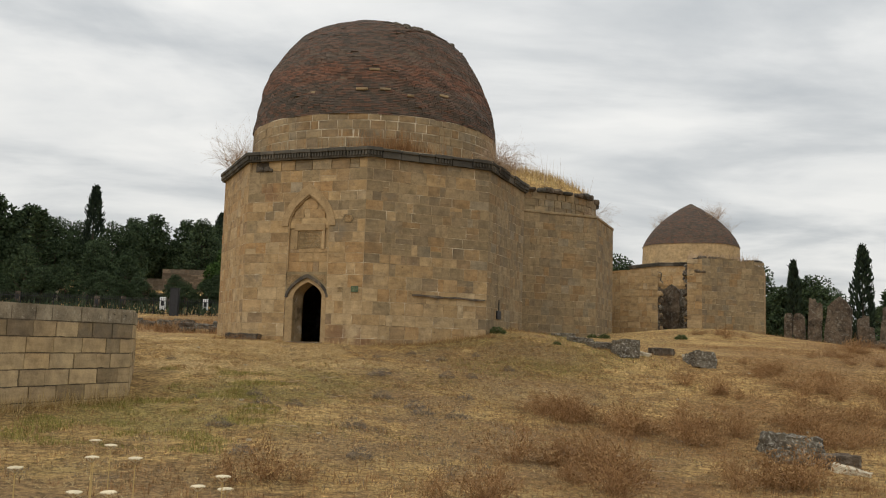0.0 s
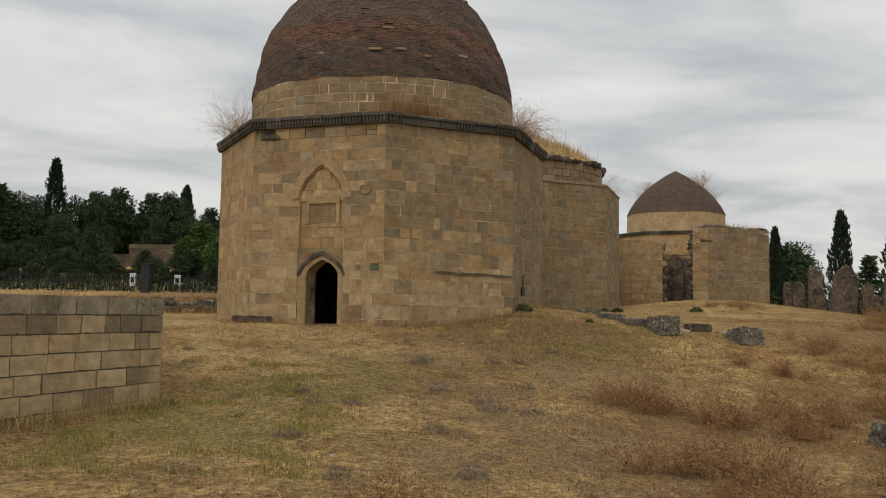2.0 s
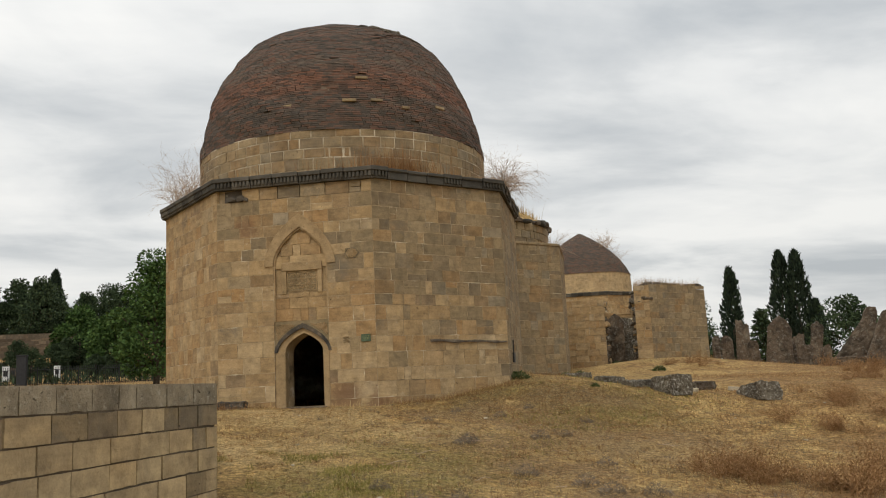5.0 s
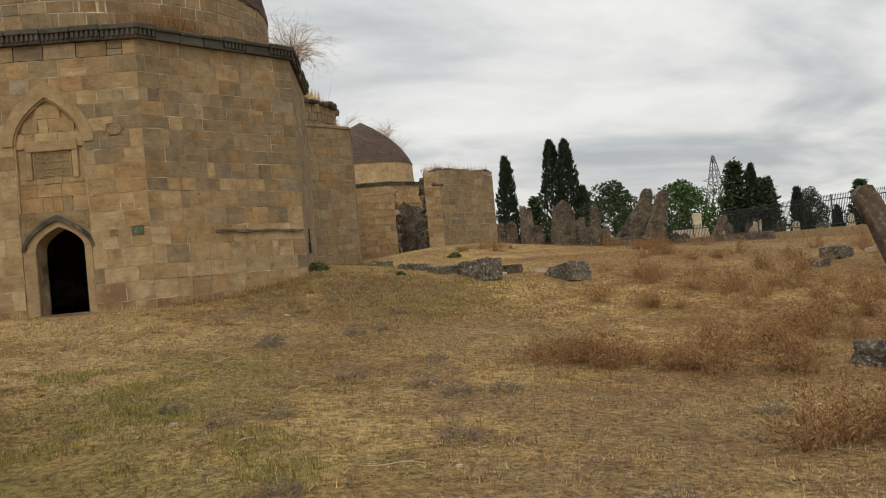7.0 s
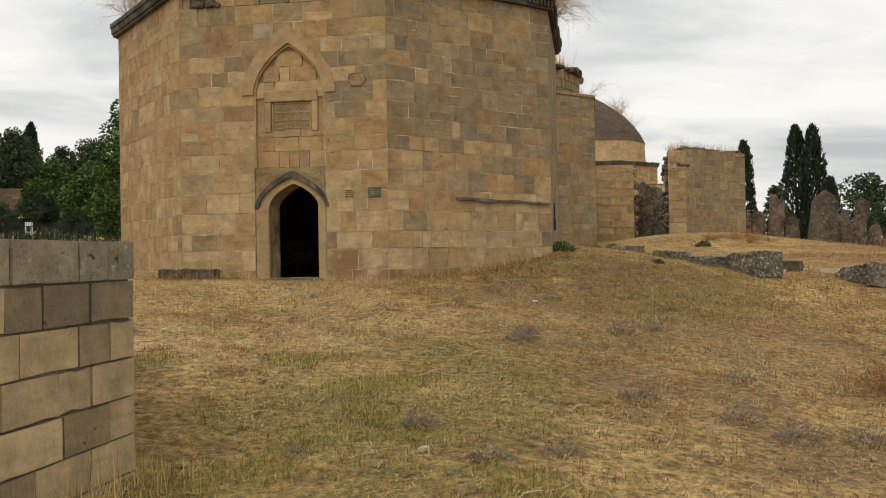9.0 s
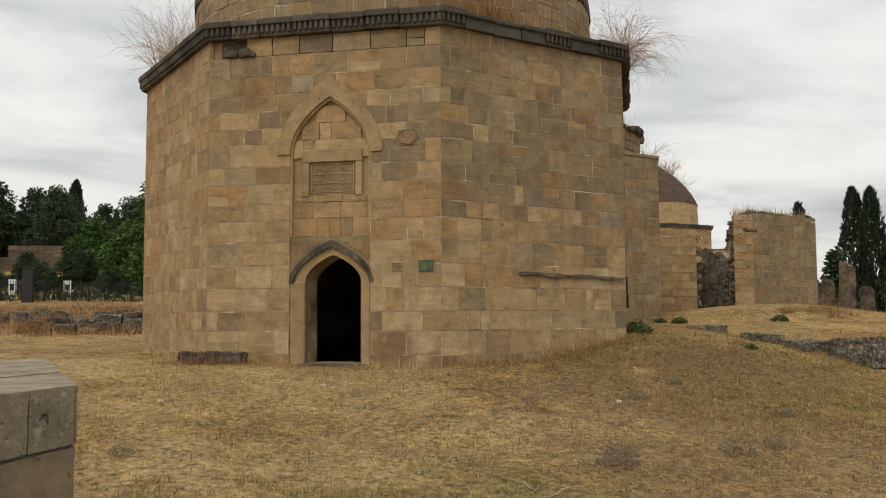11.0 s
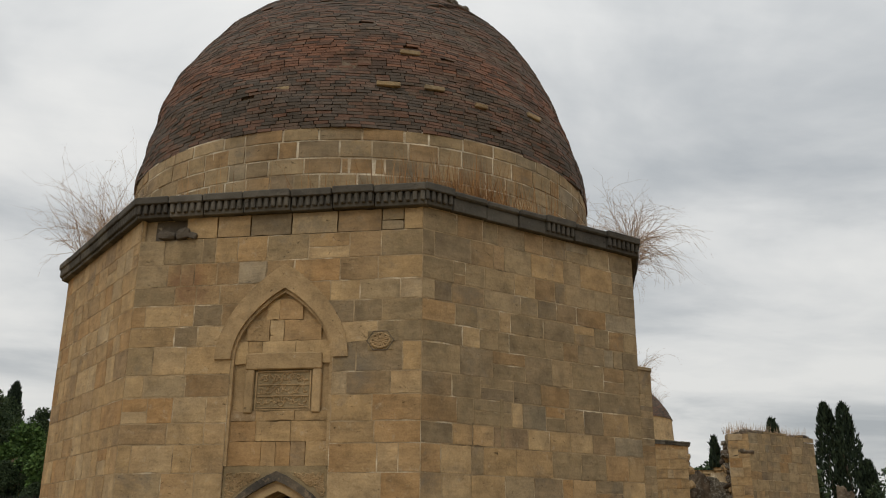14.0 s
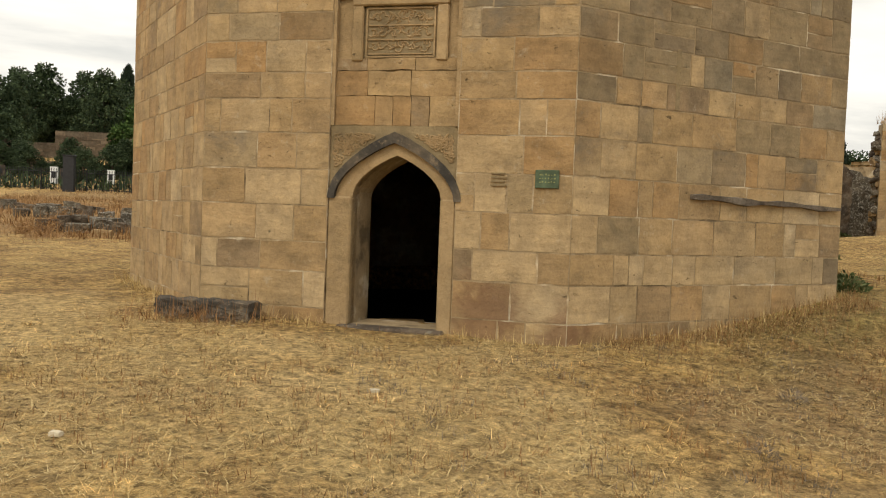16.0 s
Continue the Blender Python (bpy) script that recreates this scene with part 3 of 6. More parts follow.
def lay_blocks(parent, m, rects, mats, rng, depth=0.055, joint=0.008, joined=False, proud=0.0012, label=""):
    """Blocks as single parts, or as one mesh when joined. mats: one material, or a function of x, z."""
    if joined:
        verts, faces = [], []
        for x0, x1, z0, z1 in rects:
            v, f = worn_block(x1 - x0 - joint, z1 - z0 - joint, depth, rng)
            at, off = len(verts), rng.uniform(-proud, proud)
            verts += [(x + (x0 + x1) / 2, y + off, z + (z0 + z1) / 2) for x, y, z in v]
            faces += [tuple(at + k for k in g) for g in f]
        return part_of("stone_facing", mesh_of("stone_facing", verts, faces, mats), parent, label, m, "stuff")
    for x0, x1, z0, z1 in rects:
        mat = mats((x0 + x1) / 2, (z0 + z1) / 2) if callable(mats) else mats
        at = Matrix.Translation(((x0 + x1) / 2, rng.uniform(-proud, proud), (z0 + z1) / 2)) @ Matrix.Rotation(rng.uniform(-0.007, 0.007), 4, "Y") @ Matrix.Rotation(rng.uniform(-0.002, 0.002), 4, "X")
        part_of("stone_block", block_mesh(x1 - x0 - joint, z1 - z0 - joint, depth, mat, rng.randrange(3)), parent, "", m @ at)


def ring(parent, name, profile, mat, label="", sides=72, smooth=True, wobble=None, lean=None, bulge=None):
    """A body of revolution from a list of (radius, z)."""
    verts, faces = [], []
    for k, (r, z) in enumerate(profile):
        for i in range(sides):
            a = 2 * math.pi * i / sides
            dz = wobble(a, z) if wobble else 0.0
            rr = r * bulge(a, z) if bulge else r
            verts.append((rr * math.cos(a) + (lean(z) if lean else 0.0), rr * math.sin(a), z + dz))
    for k in range(len(profile) - 1):
        for i in range(sides):
            j = (i + 1) % sides
            faces.append((k * sides + i, k * sides + j, (k + 1) * sides + j, (k + 1) * sides + i))
    return part_of(name, mesh_of(name, verts, faces, mat, smooth), parent, label)


def drum_stones(parent, radius, zs, count, mat, rng, lean=0.0, joined=False):
    """Courses of curved stones round a drum."""
    jv, jf = [], []
    for c, (z0, z1) in enumerate(zip(zs, zs[1:])):
        r0, r1 = radius - lean * (z0 - zs[0]), radius - lean * (z1 - zs[0])
        cuts, a = [], rng.uniform(0, 0.1)
        end = a + 2 * math.pi
        while a < end - 0.06:
            cuts.append(a)
            a += rng.choice((0.07, 0.09, 0.11, 0.13, 0.15))
        cuts.append(end)
        for a0, a1 in zip(cuts, cuts[1:]):
            g, h = rng.uniform(0.010, 0.020) / radius, rng.uniform(0.008, 0.017)
            off = rng.uniform(-0.006, 0.006)
            verts = []
            for r, zz in ((r0 + off, z0 + h), (r1 + off, z1 - h)):
                for aa in (a0 + g, (a0 + a1) / 2, a1 - g):
                    for d in (0.0, -0.05):
                        verts.append(((r + d) * math.cos(aa), (r + d) * math.sin(aa), zz))
            faces = [(0, 2, 8, 6), (2, 4, 10, 8), (6, 8, 9, 7), (8, 10, 11, 9), (0, 6, 7, 1), (4, 5, 11, 10), (0, 1, 3, 2), (2, 3, 5, 4)]
            if joined:
                at = len(jv)
                jv += verts
                jf += [tuple(at + k for k in f) for f in faces]
            else:
                part_of("stone_block", mesh_of("stone_block", verts, faces, mat), parent)
    if joined:
        part_of("stone_facing", mesh_of("stone_facing", jv, jf, mat), parent, "", None, "stuff")


def dome_bricks(parent, profile, rng, wobble, course=0.062, length=0.24, lean=None, bulge=None):
    """Brick courses of a dome, every brick its own small block, along a profile of (radius, z)."""
    pts = np.array(profile)
    seg = np.hypot(np.diff(pts[:, 0]), np.diff(pts[:, 1]))
    run = np.concatenate([[0], np.cumsum(seg)])
    count = int(run[-1] / course)
    verts, faces = [], []
    for k in range(count):
        s0, s1 = k * course, (k + 1) * course - 0.008
        ra, rb = np.interp([s0, s1], run, pts[:, 0])
        za, zb = np.interp([s0, s1], run, pts[:, 1])
        if ra < 0.12:
            break
        n_b = max(6, int(2 * math.pi * ra / length))
        start = rng.uniform(0, 1)
        for b in range(n_b):
            if rng.random() < 0.006:
                continue
            a0, a1 = (b + start) / n_b * 2 * math.pi, (b + 1 + start) / n_b * 2 * math.pi - 0.012 / max(ra, 0.2)
            off = rng.uniform(-0.006, 0.009)
            at = len(verts)
            for r, z in ((ra + 0.012 + off, za), (rb + 0.012 + off, zb), (rb - 0.05, zb), (ra - 0.05, za)):
                for a in (a0, a1):
                    rr = r * bulge(a, z) if bulge else r
                    verts.append((rr * math.cos(a) + (lean(z) if lean else 0.0), rr * math.sin(a), z + wobble(a, z)))
            faces += [(at, at + 1, at + 3, at + 2), (at + 2, at + 3, at + 5, at + 4), (at, at + 2, at + 4, at + 6), (at + 1, at + 7, at + 5, at + 3), (at + 6, at + 7, at + 1, at)]
    part_of("brickwork", mesh_of("brickwork", verts, faces, M_BRICK), parent, "smoke-dark and reddish thin dome bricks", None, "stuff")


def cornice_stone(w, worn=False):
    """A cornice block: a projecting slab over a row of scallops; x centred, y outward, z from 0."""
    bm = bmesh.new()
    add_box(bm, -w / 2, w / 2, -0.30, 0.125 if worn else 0.15, 0.17, 0.255 if worn else 0.27, 0.022 if worn else 0.012)
    add_box(bm, -w / 2, w / 2, -0.30, 0.085, 0.0, 0.17, 0.008)
    count = 0 if worn else max(2, int(w / 0.085))
    for k in range(count):
        x = -w / 2 + (k + 0.5) * w / count
        add_box(bm, x - 0.028, x + 0.028, 0.06, 0.128, 0.045, 0.175, 0.012)
    me = bpy.data.meshes.new("cornice_stone")
    bm.to_mesh(me)
    bm.free()
    me.materials.append(M_CORNICE)
    return me


def cornice(parent, z, rng, skip=()):
    part_c = thing_part("cornice", parent)
    made = {}
    for i in range(8):
        x = -0.06
        m = oct_frame(i)
        while x < SIDE + 0.05:
            w = rng.choice((0.46, 0.54, 0.62))
            if SIDE + 0.06 - x - w < 0.3:
                w = round(SIDE + 0.06 - x, 2)
            worn = rng.random() < (0.6 if i == 0 else 0.2)
            if (w, worn) not in made:
                made[w, worn] = cornice_stone(w - 0.012, worn)
            tilt = pose(0, 0, 0, rng.uniform(-1.2, 1.2), rng.uniform(-0.5, 0.5), 0)
            part_of("cornice_stone", made[w, worn], part_c, "", m @ Matrix.Translation((x + w / 2, rng.uniform(-0.012, 0.012), z + rng.uniform(-0.008, 0.008))) @ tilt)
            x += w


def thing_part(name, parent, label=""):
    """A part that only gathers smaller pieces: the core ring under them."""
    pts = [(RADIUS - 0.30, 0.0), (RADIUS - 0.10, 0.0), (RADIUS - 0.10, 0.02), (RADIUS - 0.30, 0.02)]
    verts, faces = [], []
    for r, z in pts:
        for i in range(8):
            a = radians(TURN_OCT + 45 * i)
            verts.append((r * math.cos(a), r * math.sin(a), z + CORNICE_Z + 0.1))
    for k in range(4):
        for i in range(8):
            j = (i + 1) % 8
            faces.append((k * 8 + i, k * 8 + j, ((k + 1) % 4) * 8 + j, ((k + 1) % 4) * 8 + i))
    return part_of(name, mesh_of(name, verts, faces, M_CORNICE), parent, label)


def roof_terrace(parent, z, inner=0.0, mat=None):
    """The flat octagonal shoulder between cornice and drum."""
    bm = bmesh.new()
    tops = []
    for zz, r in ((z - 0.25, RADIUS - 0.06), (z, RADIUS - 0.06)):
        tops.append([bm.verts.new((r * math.cos(radians(TURN_OCT + 45 * i)), r * math.sin(radians(TURN_OCT + 45 * i)), zz)) for i in range(8)])
    bm.faces.new(tops[1])
    bm.faces.new(tops[0][::-1])
    for i in range(8):
        j = (i + 1) % 8
        bm.faces.new((tops[0][i], tops[0][j], tops[1][j], tops[1][i]))
    return part("shoulder", bm, mat or M_MORTAR, parent)


CORNICE_Z = 6.25
DOOR = Opening(2.03, 0.44, 1.235, 2.46, 2.86)
PORTAL = Opening(1.985, 0.635, 1.0, 4.42, 5.27)
BAND = Opening(1.975, 0.835, 4.40, 4.42, 5.58)


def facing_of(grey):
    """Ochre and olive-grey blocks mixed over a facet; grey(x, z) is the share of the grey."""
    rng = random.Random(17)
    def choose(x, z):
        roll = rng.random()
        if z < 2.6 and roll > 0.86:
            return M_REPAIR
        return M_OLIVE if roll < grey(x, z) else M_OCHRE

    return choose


def main_tomb():
    rng = random.Random(5)
    tomb = thing("mausoleum", "octagonal ochre stone mausoleum with an intact brown brick dome", "mausoleum", pose(-2.24, 28.465, 0))
    zs = courses(0.75, 5.96, rng) + [CORNICE_Z]
    low = 0.0
    for i in range(8):
        m = oct_frame(i)
        hole = DOOR if i == 7 else None
        recess = 0.085 if i == 7 else 0.0045
        wall = part("wall", slab(SIDE, low, CORNICE_Z + 0.12, -THICK, -recess, 1, 1, hole), M_MORTAR, tomb, "", False, m)
        back = Matrix.Identity(4)
        if i == 7:
            part("wall_facing", slab(SIDE, low, 5.96, -0.084, -0.0045, 0, 0, PORTAL), M_MORTAR, wall)
            rects = rows_of_blocks(SIDE, zs, rng, (PORTAL,))
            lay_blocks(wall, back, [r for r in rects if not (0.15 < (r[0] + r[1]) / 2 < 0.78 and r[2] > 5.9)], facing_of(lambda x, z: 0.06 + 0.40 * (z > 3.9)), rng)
            # stubs coloured dark to match the shade of the gap
            for q, (x, w, h, tilt_q) in enumerate(((0.36, 0.22, 0.10, 6), (0.60, 0.18, 0.13, -14), (0.70, 0.12, 0.08, 20))):
                part("broken_stone", rough_stone(w, 0.10, h, 60 + q, 0.10, 4), M_INSIDE, wall, "broken stub of a missing block", False, Matrix.Translation((x, 0.0, 5.975)) @ Matrix.Rotation(radians(tilt_q), 4, "Y"))
            # dark panel in place of the depth shade of the open gap
            bm = bmesh.new()
            add_box(bm, 0.17, 0.76, -0.084, -0.076, 5.965, CORNICE_Z - 0.01)
            part("gap_back", bm, M_INSIDE, wall, "dark panel for the shade in the gap where blocks are missing")
            portal(wall, rng)
        elif i == 0:
            rects = rows_of_blocks(SIDE, zs, rng)
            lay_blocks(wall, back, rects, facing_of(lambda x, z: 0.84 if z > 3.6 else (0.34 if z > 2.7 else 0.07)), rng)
        else:
            rects = rows_of_blocks(SIDE, zs, rng)
            lay_blocks(wall, back, rects, M_OCHRE_J if i in (5, 6) else M_OLIVE_J, rng, joined=True)
    # floor added below the sill, interior shade put into its colour
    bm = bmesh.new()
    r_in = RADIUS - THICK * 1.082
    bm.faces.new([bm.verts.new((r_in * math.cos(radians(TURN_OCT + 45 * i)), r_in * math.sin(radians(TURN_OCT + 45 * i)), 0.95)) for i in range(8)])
    part("inner_floor", bm, M_FLOORSHADE, tomb, "floor inside, coloured near-black for the unlit interior")
    cornice(tomb, CORNICE_Z, rng)
    roof_terrace(tomb, CORNICE_Z + 0.30)
    # drum and dome
    drum = ring(tomb, "drum", [(3.905, 6.4), (3.89, 7.70), (3.4, 7.70), (3.4, 6.4)], M_PALEMORTAR, "", 72, False)
    drum_stones(drum, 3.912, [6.44, 6.72, 7.0, 7.24, 7.50, 7.69], 0, M_OLIVE, rng, 0.012)
    drum.matrix_basis = Matrix.Translation((-0.04, 0, 0))
    wobble = lambda a, z: DOME_SAG(a, z)
    dome = ring(tomb, "dome", [(r - 0.02, z) for r, z in DOME] + [(0.01, DOME[-1][1])], M_DARKMORTAR, "stepped brick dome", 72, True, wobble, DOME_LEAN, DOME_BULGE)
    dome_bricks(dome, DOME, rng, wobble, 0.052, 0.21, DOME_LEAN, DOME_BULGE)
    for a, z, w in ((-88, 9.05, 0.30), (-93, 8.42, 0.34), (-83, 8.44, 0.30), (-116, 8.36, 0.26), (-56, 8.46, 0.30), (-72, 8.3, 0.2)):
        r = np.interp(z, [p[1] for p in DOME[:6]], [p[0] for p in DOME[:6]]) + 0.03
        bm = bmesh.new()
        add_box(bm, -w / 2, w / 2, -0.06, 0.008, -0.034, 0.034, 0.01)
        part("patch_stone", bm, M_OLIVE, dome, "pale patching stone", False, Matrix.Rotation(radians(a + 90), 4, "Z") @ Matrix.Translation((0, -r, z)) @ Matrix.Rotation(math.pi, 4, "Z"))
    for k in range(30):
        a, z = radians(-75 + 95 * k / 29 + rng.uniform(-2, 2)), rng.uniform(10.75, 11.25)
        r = float(np.interp(z, [p[1] for p in DOME], [p[0] for p in DOME])) * DOME_BULGE(a, z)
        at = Matrix.Translation((r * math.cos(a) + DOME_LEAN(z), r * math.sin(a), z + DOME_SAG(a, z) - 0.05)) @ Matrix.Rotation(a + math.pi / 2, 4, "Z")
        part("broken_brick", rough_stone(rng.uniform(0.14, 0.26), 0.16, rng.uniform(0.07, 0.14), 400 + k % 7, 0.12, 2), M_DARKSTONE if k % 4 else M_INSIDE, dome, "", False, at)
    return tomb


DOME = [(3.89, 7.68), (3.86, 8.1), (3.79, 8.5), (3.65, 9.0), (3.45, 9.5), (3.18, 10.0), (2.85, 10.45), (2.42, 10.84), (1.90, 11.14), (1.30, 11.36), (0.65, 11.47), (0.12, 11.50)]


def DOME_SAG(a, z):
    """The crown has slumped on its right side."""
    right = max(0.0, math.cos(a - radians(-5)))
    left = max(0.0, -math.cos(a - radians(-15)))
    return (0.06 * left - 0.46 * right) * max(0.0, (z - 10.4) / 1.4) + 0.03 * math.sin(3 * a + z) * max(0.0, (z - 8.1) / 3)


def DOME_LEAN(z):
    """The crown leans a little to the left of its base."""
    t = min(1.0, max(0.0, (z - 8.2) / 3.6))
    return -0.04 - 0.24 * t * t * (3 - 2 * t)


def DOME_BULGE(a, z):
    """Share by which the radius swells or shrinks: a slack flank, broad shoulders, and a broken outer skin on the right."""
    right = max(0.0, math.cos(a - radians(-15)))
    left = max(0.0, -math.cos(a - radians(30)))
    swell = right * (-0.008 * math.exp(-((z - 9.0) / 0.8) ** 2) + 0.035 * math.exp(-((z - 10.3) / 0.6) ** 2) + 0.15 * math.exp(-((z - 11.05) / 0.5) ** 2))
    swell -= left * 0.030 * math.exp(-((z - 10.5) / 0.8) ** 2)
    edge = 10.35 + 0.55 * math.sin(1.1 * (a + 0.9)) + 0.07 * math.sin(11 * a)      # ragged lip of the outer skin
    if -1.3 < a - (2 * math.pi if a > math.pi else 0) < 0.9 and z > edge:
        swell += 0.016
    return 1 + swell + 0.006 * math.sin(5 * a + 3 * z) + 0.004 * math.sin(17 * a + 9 * z)


def portal(wall, rng):
    """Door frame, carved panel, niche with an inscription, rosette and small plates."""
    field = rows_of_blocks(1.26, [3.14, 3.42, 3.66, 3.78, 4.34, 4.62, 4.88, 5.14], random.Random(9), (), 0.3, 0.55)
    keep = []
    for x0, x1, z0, z1 in field:
        half = PORTAL.half_at(z1 - 0.03)
        a, b = max(x0 + 1.365, PORTAL.mid - half), min(x1 + 1.365, PORTAL.mid + half)
        if b - a > 0.12 and not (z0 > 3.75 and z1 < 4.36):
            keep.append((a, b, z0, z1))
    lay_blocks(wall, Matrix.Translation((0, -0.045, 0)), keep, M_OCHRE, rng, 0.03, 0.003, False, 0.002)
    bm = bmesh.new()
    pts = [(PORTAL.mid - PORTAL.half, 3.12)] + PORTAL.points() + [(PORTAL.mid + PORTAL.half, 3.12)]
    bm.faces.new([bm.verts.new((x, -0.078, z)) for x, z in pts])
    part("niche_back", bm, M_FRAME, wall)
    part("niche_arch", arch_band(BAND, Opening(1.985, 0.635, 4.4, 4.42, 5.27), -0.07, 0.022, 4.40), M_FRAME, wall, "pointed arch moulding of dressed stone")
    inner = Opening(1.985, 0.60, 4.4, 4.42, 5.22)
    part("niche_roll", arch_band(Opening(1.985, 0.66, 4.4, 4.42, 5.30), inner, -0.075, -0.012, 3.14), M_FRAME, wall)
    # inscription set in a moulded frame
    bm = bmesh.new()
    add_box(bm, 1.535, 2.485, -0.075, -0.018, 4.27, 4.47, 0.012)
    add_box(bm, 1.535, 1.645, -0.075, -0.024, 3.75, 4.27, 0.012)
    add_box(bm, 2.375, 2.485, -0.075, -0.024, 3.75, 4.27, 0.012)
    add_box(bm, 1.645, 2.375, -0.075, -0.055, 3.715, 3.765, 0.006)
    part("inscription_frame", bm, M_FRAME, wall)
    bm = bmesh.new()
    add_box(bm, 1.64, 2.38, -0.082, -0.068, 3.76, 4.27, 0.004)
    plaque = part("inscription_plaque", bm, M_RELIEF, wall, "grey carved stone inscription panel")
    bm = bmesh.new()
    r = random.Random(3)
    for row in range(3):
        z = 3.865 + row * 0.135
        for k in range(26):
            x, rad, a0, turn = 1.71 + 0.60 * (k + r.random()) / 26, r.uniform(0.016, 0.042), r.uniform(0, 6.28), r.choice((-1, 1))
            zz, last = z + r.uniform(0.0, 0.06), None
            for q in range(5):
                p = (x + rad * math.cos(a0 + turn * q * 0.8), -0.066, zz + rad * math.sin(a0 + turn * q * 0.8))
                if last:
                    tube(bm, last, p, 0.009, 0.008, 4)
                last = p
        add_box(bm, 1.69, 2.33, -0.07, -0.054, z - 0.052, z - 0.040)
    for a, b, c, d in ((1.665, 1.682, 3.79, 4.25), (2.338, 2.355, 3.79, 4.25), (1.665, 2.355, 3.785, 3.80), (1.665, 2.355, 4.24, 4.255)):
        add_box(bm, a, b, -0.07, -0.052, c, d)
    part("worn_lettering", bm, M_FRAME, plaque, "worn carved lettering")
    # carved panel over the door
    bm = slab(1.269, 2.47, 3.138, -0.09, -0.030, 0, 0, Opening(0.6745, 0.634, 2.47, 2.48, 3.06))
    panel = part("carved_panel", bm, M_RELIEF, wall, "spandrel carved with scrollwork", False, Matrix.Translation((1.3505, 0, 0)))
    bm = bmesh.new()
    hood = Opening(0.665, 0.70, 2.4, 2.47, 3.13)
    for k in range(900):
        x, z, rad, a0 = r.uniform(0.05, 1.22), r.uniform(2.55, 3.05), r.uniform(0.018, 0.038), r.uniform(0, 6.28)
        if abs(x - 0.665) < hood.half_at(z) + rad * 0.6:
            continue
        last = None
        for q in range(7):
            p = (x + rad * (1 - 0.09 * q) * math.cos(a0 + q * 0.85), -0.026, z + rad * (1 - 0.09 * q) * math.sin(a0 + q * 0.85))
            if last:
                tube(bm, last, p, 0.007, 0.007, 4)
            last = p
    tagged(part("scrollwork", bm, M_FRAME, panel), "", "", "", "stuff")
    # door frame
    outer = Opening(2.03, 0.61, 1.2, 2.46, 3.00)
    part("door_arch", arch_band(outer, DOOR, -0.20, -0.035, None), M_FRAME, wall, "pointed door arch with a chamfered edge")
    for x0, x1 in ((1.3505, 1.59), (2.47, 2.6195)):
        bm = bmesh.new()
        add_box(bm, x0, x1, -0.20, -0.014, 0.6, 2.46, 0.015)
        part("door_jamb", bm, M_FRAME, wall)
    part("hood_mould", arch_band(Opening(2.01, 0.665, 2.4, 2.44, 3.08), Opening(2.01, 0.595, 2.4, 2.44, 2.975), -0.08, 0.012, None), M_HOOD, wall, "soot-black pointed hood moulding")
    bm = bmesh.new()
    add_box(bm, 1.50, 2.56, -0.25, 0.10, 1.0, 1.235, 0.02)
    part("doorstep", bm, M_LICHEN, wall, "worn grey stone threshold")
    # rosette, small carved stone and green plate
    # darker stone under the petals carries the shade of the deep carving
    bm = bmesh.new()
    add_box(bm, 3.04, 3.36, -0.05, 0.006, 4.46, 4.70, 0.01)
    rosette = part("rosette", bm, M_RELIEF, wall, "stone carved with a flower rosette, toned darker for its deep-cut shade")
    bm = bmesh.new()
    for q in range(8):
        a = q * math.pi / 4
        for turn in (-0.28, 0.28):
            tube(bm, (3.2 + 0.03 * math.cos(a), 0.012, 4.58 + 0.026 * math.sin(a)), (3.2 + 0.115 * math.cos(a + turn), 0.014, 4.58 + 0.09 * math.sin(a + turn)), 0.011, 0.012, 5)
        tube(bm, (3.2 + 0.115 * math.cos(a - 0.28), 0.014, 4.58 + 0.09 * math.sin(a - 0.28)), (3.2 + 0.115 * math.cos(a + 0.28), 0.014, 4.58 + 0.09 * math.sin(a + 0.28)), 0.012, 0.012, 5)
    bmesh.ops.create_icosphere(bm, subdivisions=1, radius=0.03, matrix=Matrix.Translation((3.2, 0.006, 4.58)) @ Matrix.Diagonal((1, 0.6, 1, 1)))
    part("petals", bm, M_FRAME, rosette, "worn raised petals")
    # dark hexagon outline drawn as the shade at the recess edge
    bm = bmesh.new()
    for q in range(6):
        a, b = q * math.pi / 3, (q + 1) * math.pi / 3
        tube(bm, (3.2 + 0.165 * math.cos(a), 0.004, 4.58 + 0.13 * math.sin(a)), (3.2 + 0.165 * math.cos(b), 0.004, 4.58 + 0.13 * math.sin(b)), 0.007, 0.007, 5)
    part("border", bm, M_DARKMORTAR, rosette, "dark line for the shade of the rosette's recess")
    bm = bmesh.new()
    for q in range(4):
        add_box(bm, 2.95, 3.10 - 0.02 * (q % 2), -0.01, 0.014, 2.60 + q * 0.035, 2.615 + q * 0.035)
    part("small_carved_lines", bm, M_RELIEF, wall)
    bm = bmesh.new()
    add_box(bm, 3.36, 3.575, -0.01, 0.022, 2.59, 2.755, 0.004)
    plate = part("sign_plate", bm, M_GREENPLATE, wall, "small faded green metal plate")
    bm = bmesh.new()
    for row, z in enumerate((2.705, 2.672, 2.640)):
        for k in range(6):
            x = 3.395 + 0.026 * k + r.uniform(0, 0.006)
            add_box(bm, x, x + r.uniform(0.006, 0.018), 0.02, 0.024, z, z + r.uniform(0.006, 0.018))
    tagged(part("plate_marks", bm, M_GOLD, plate), "", "", "", "stuff")


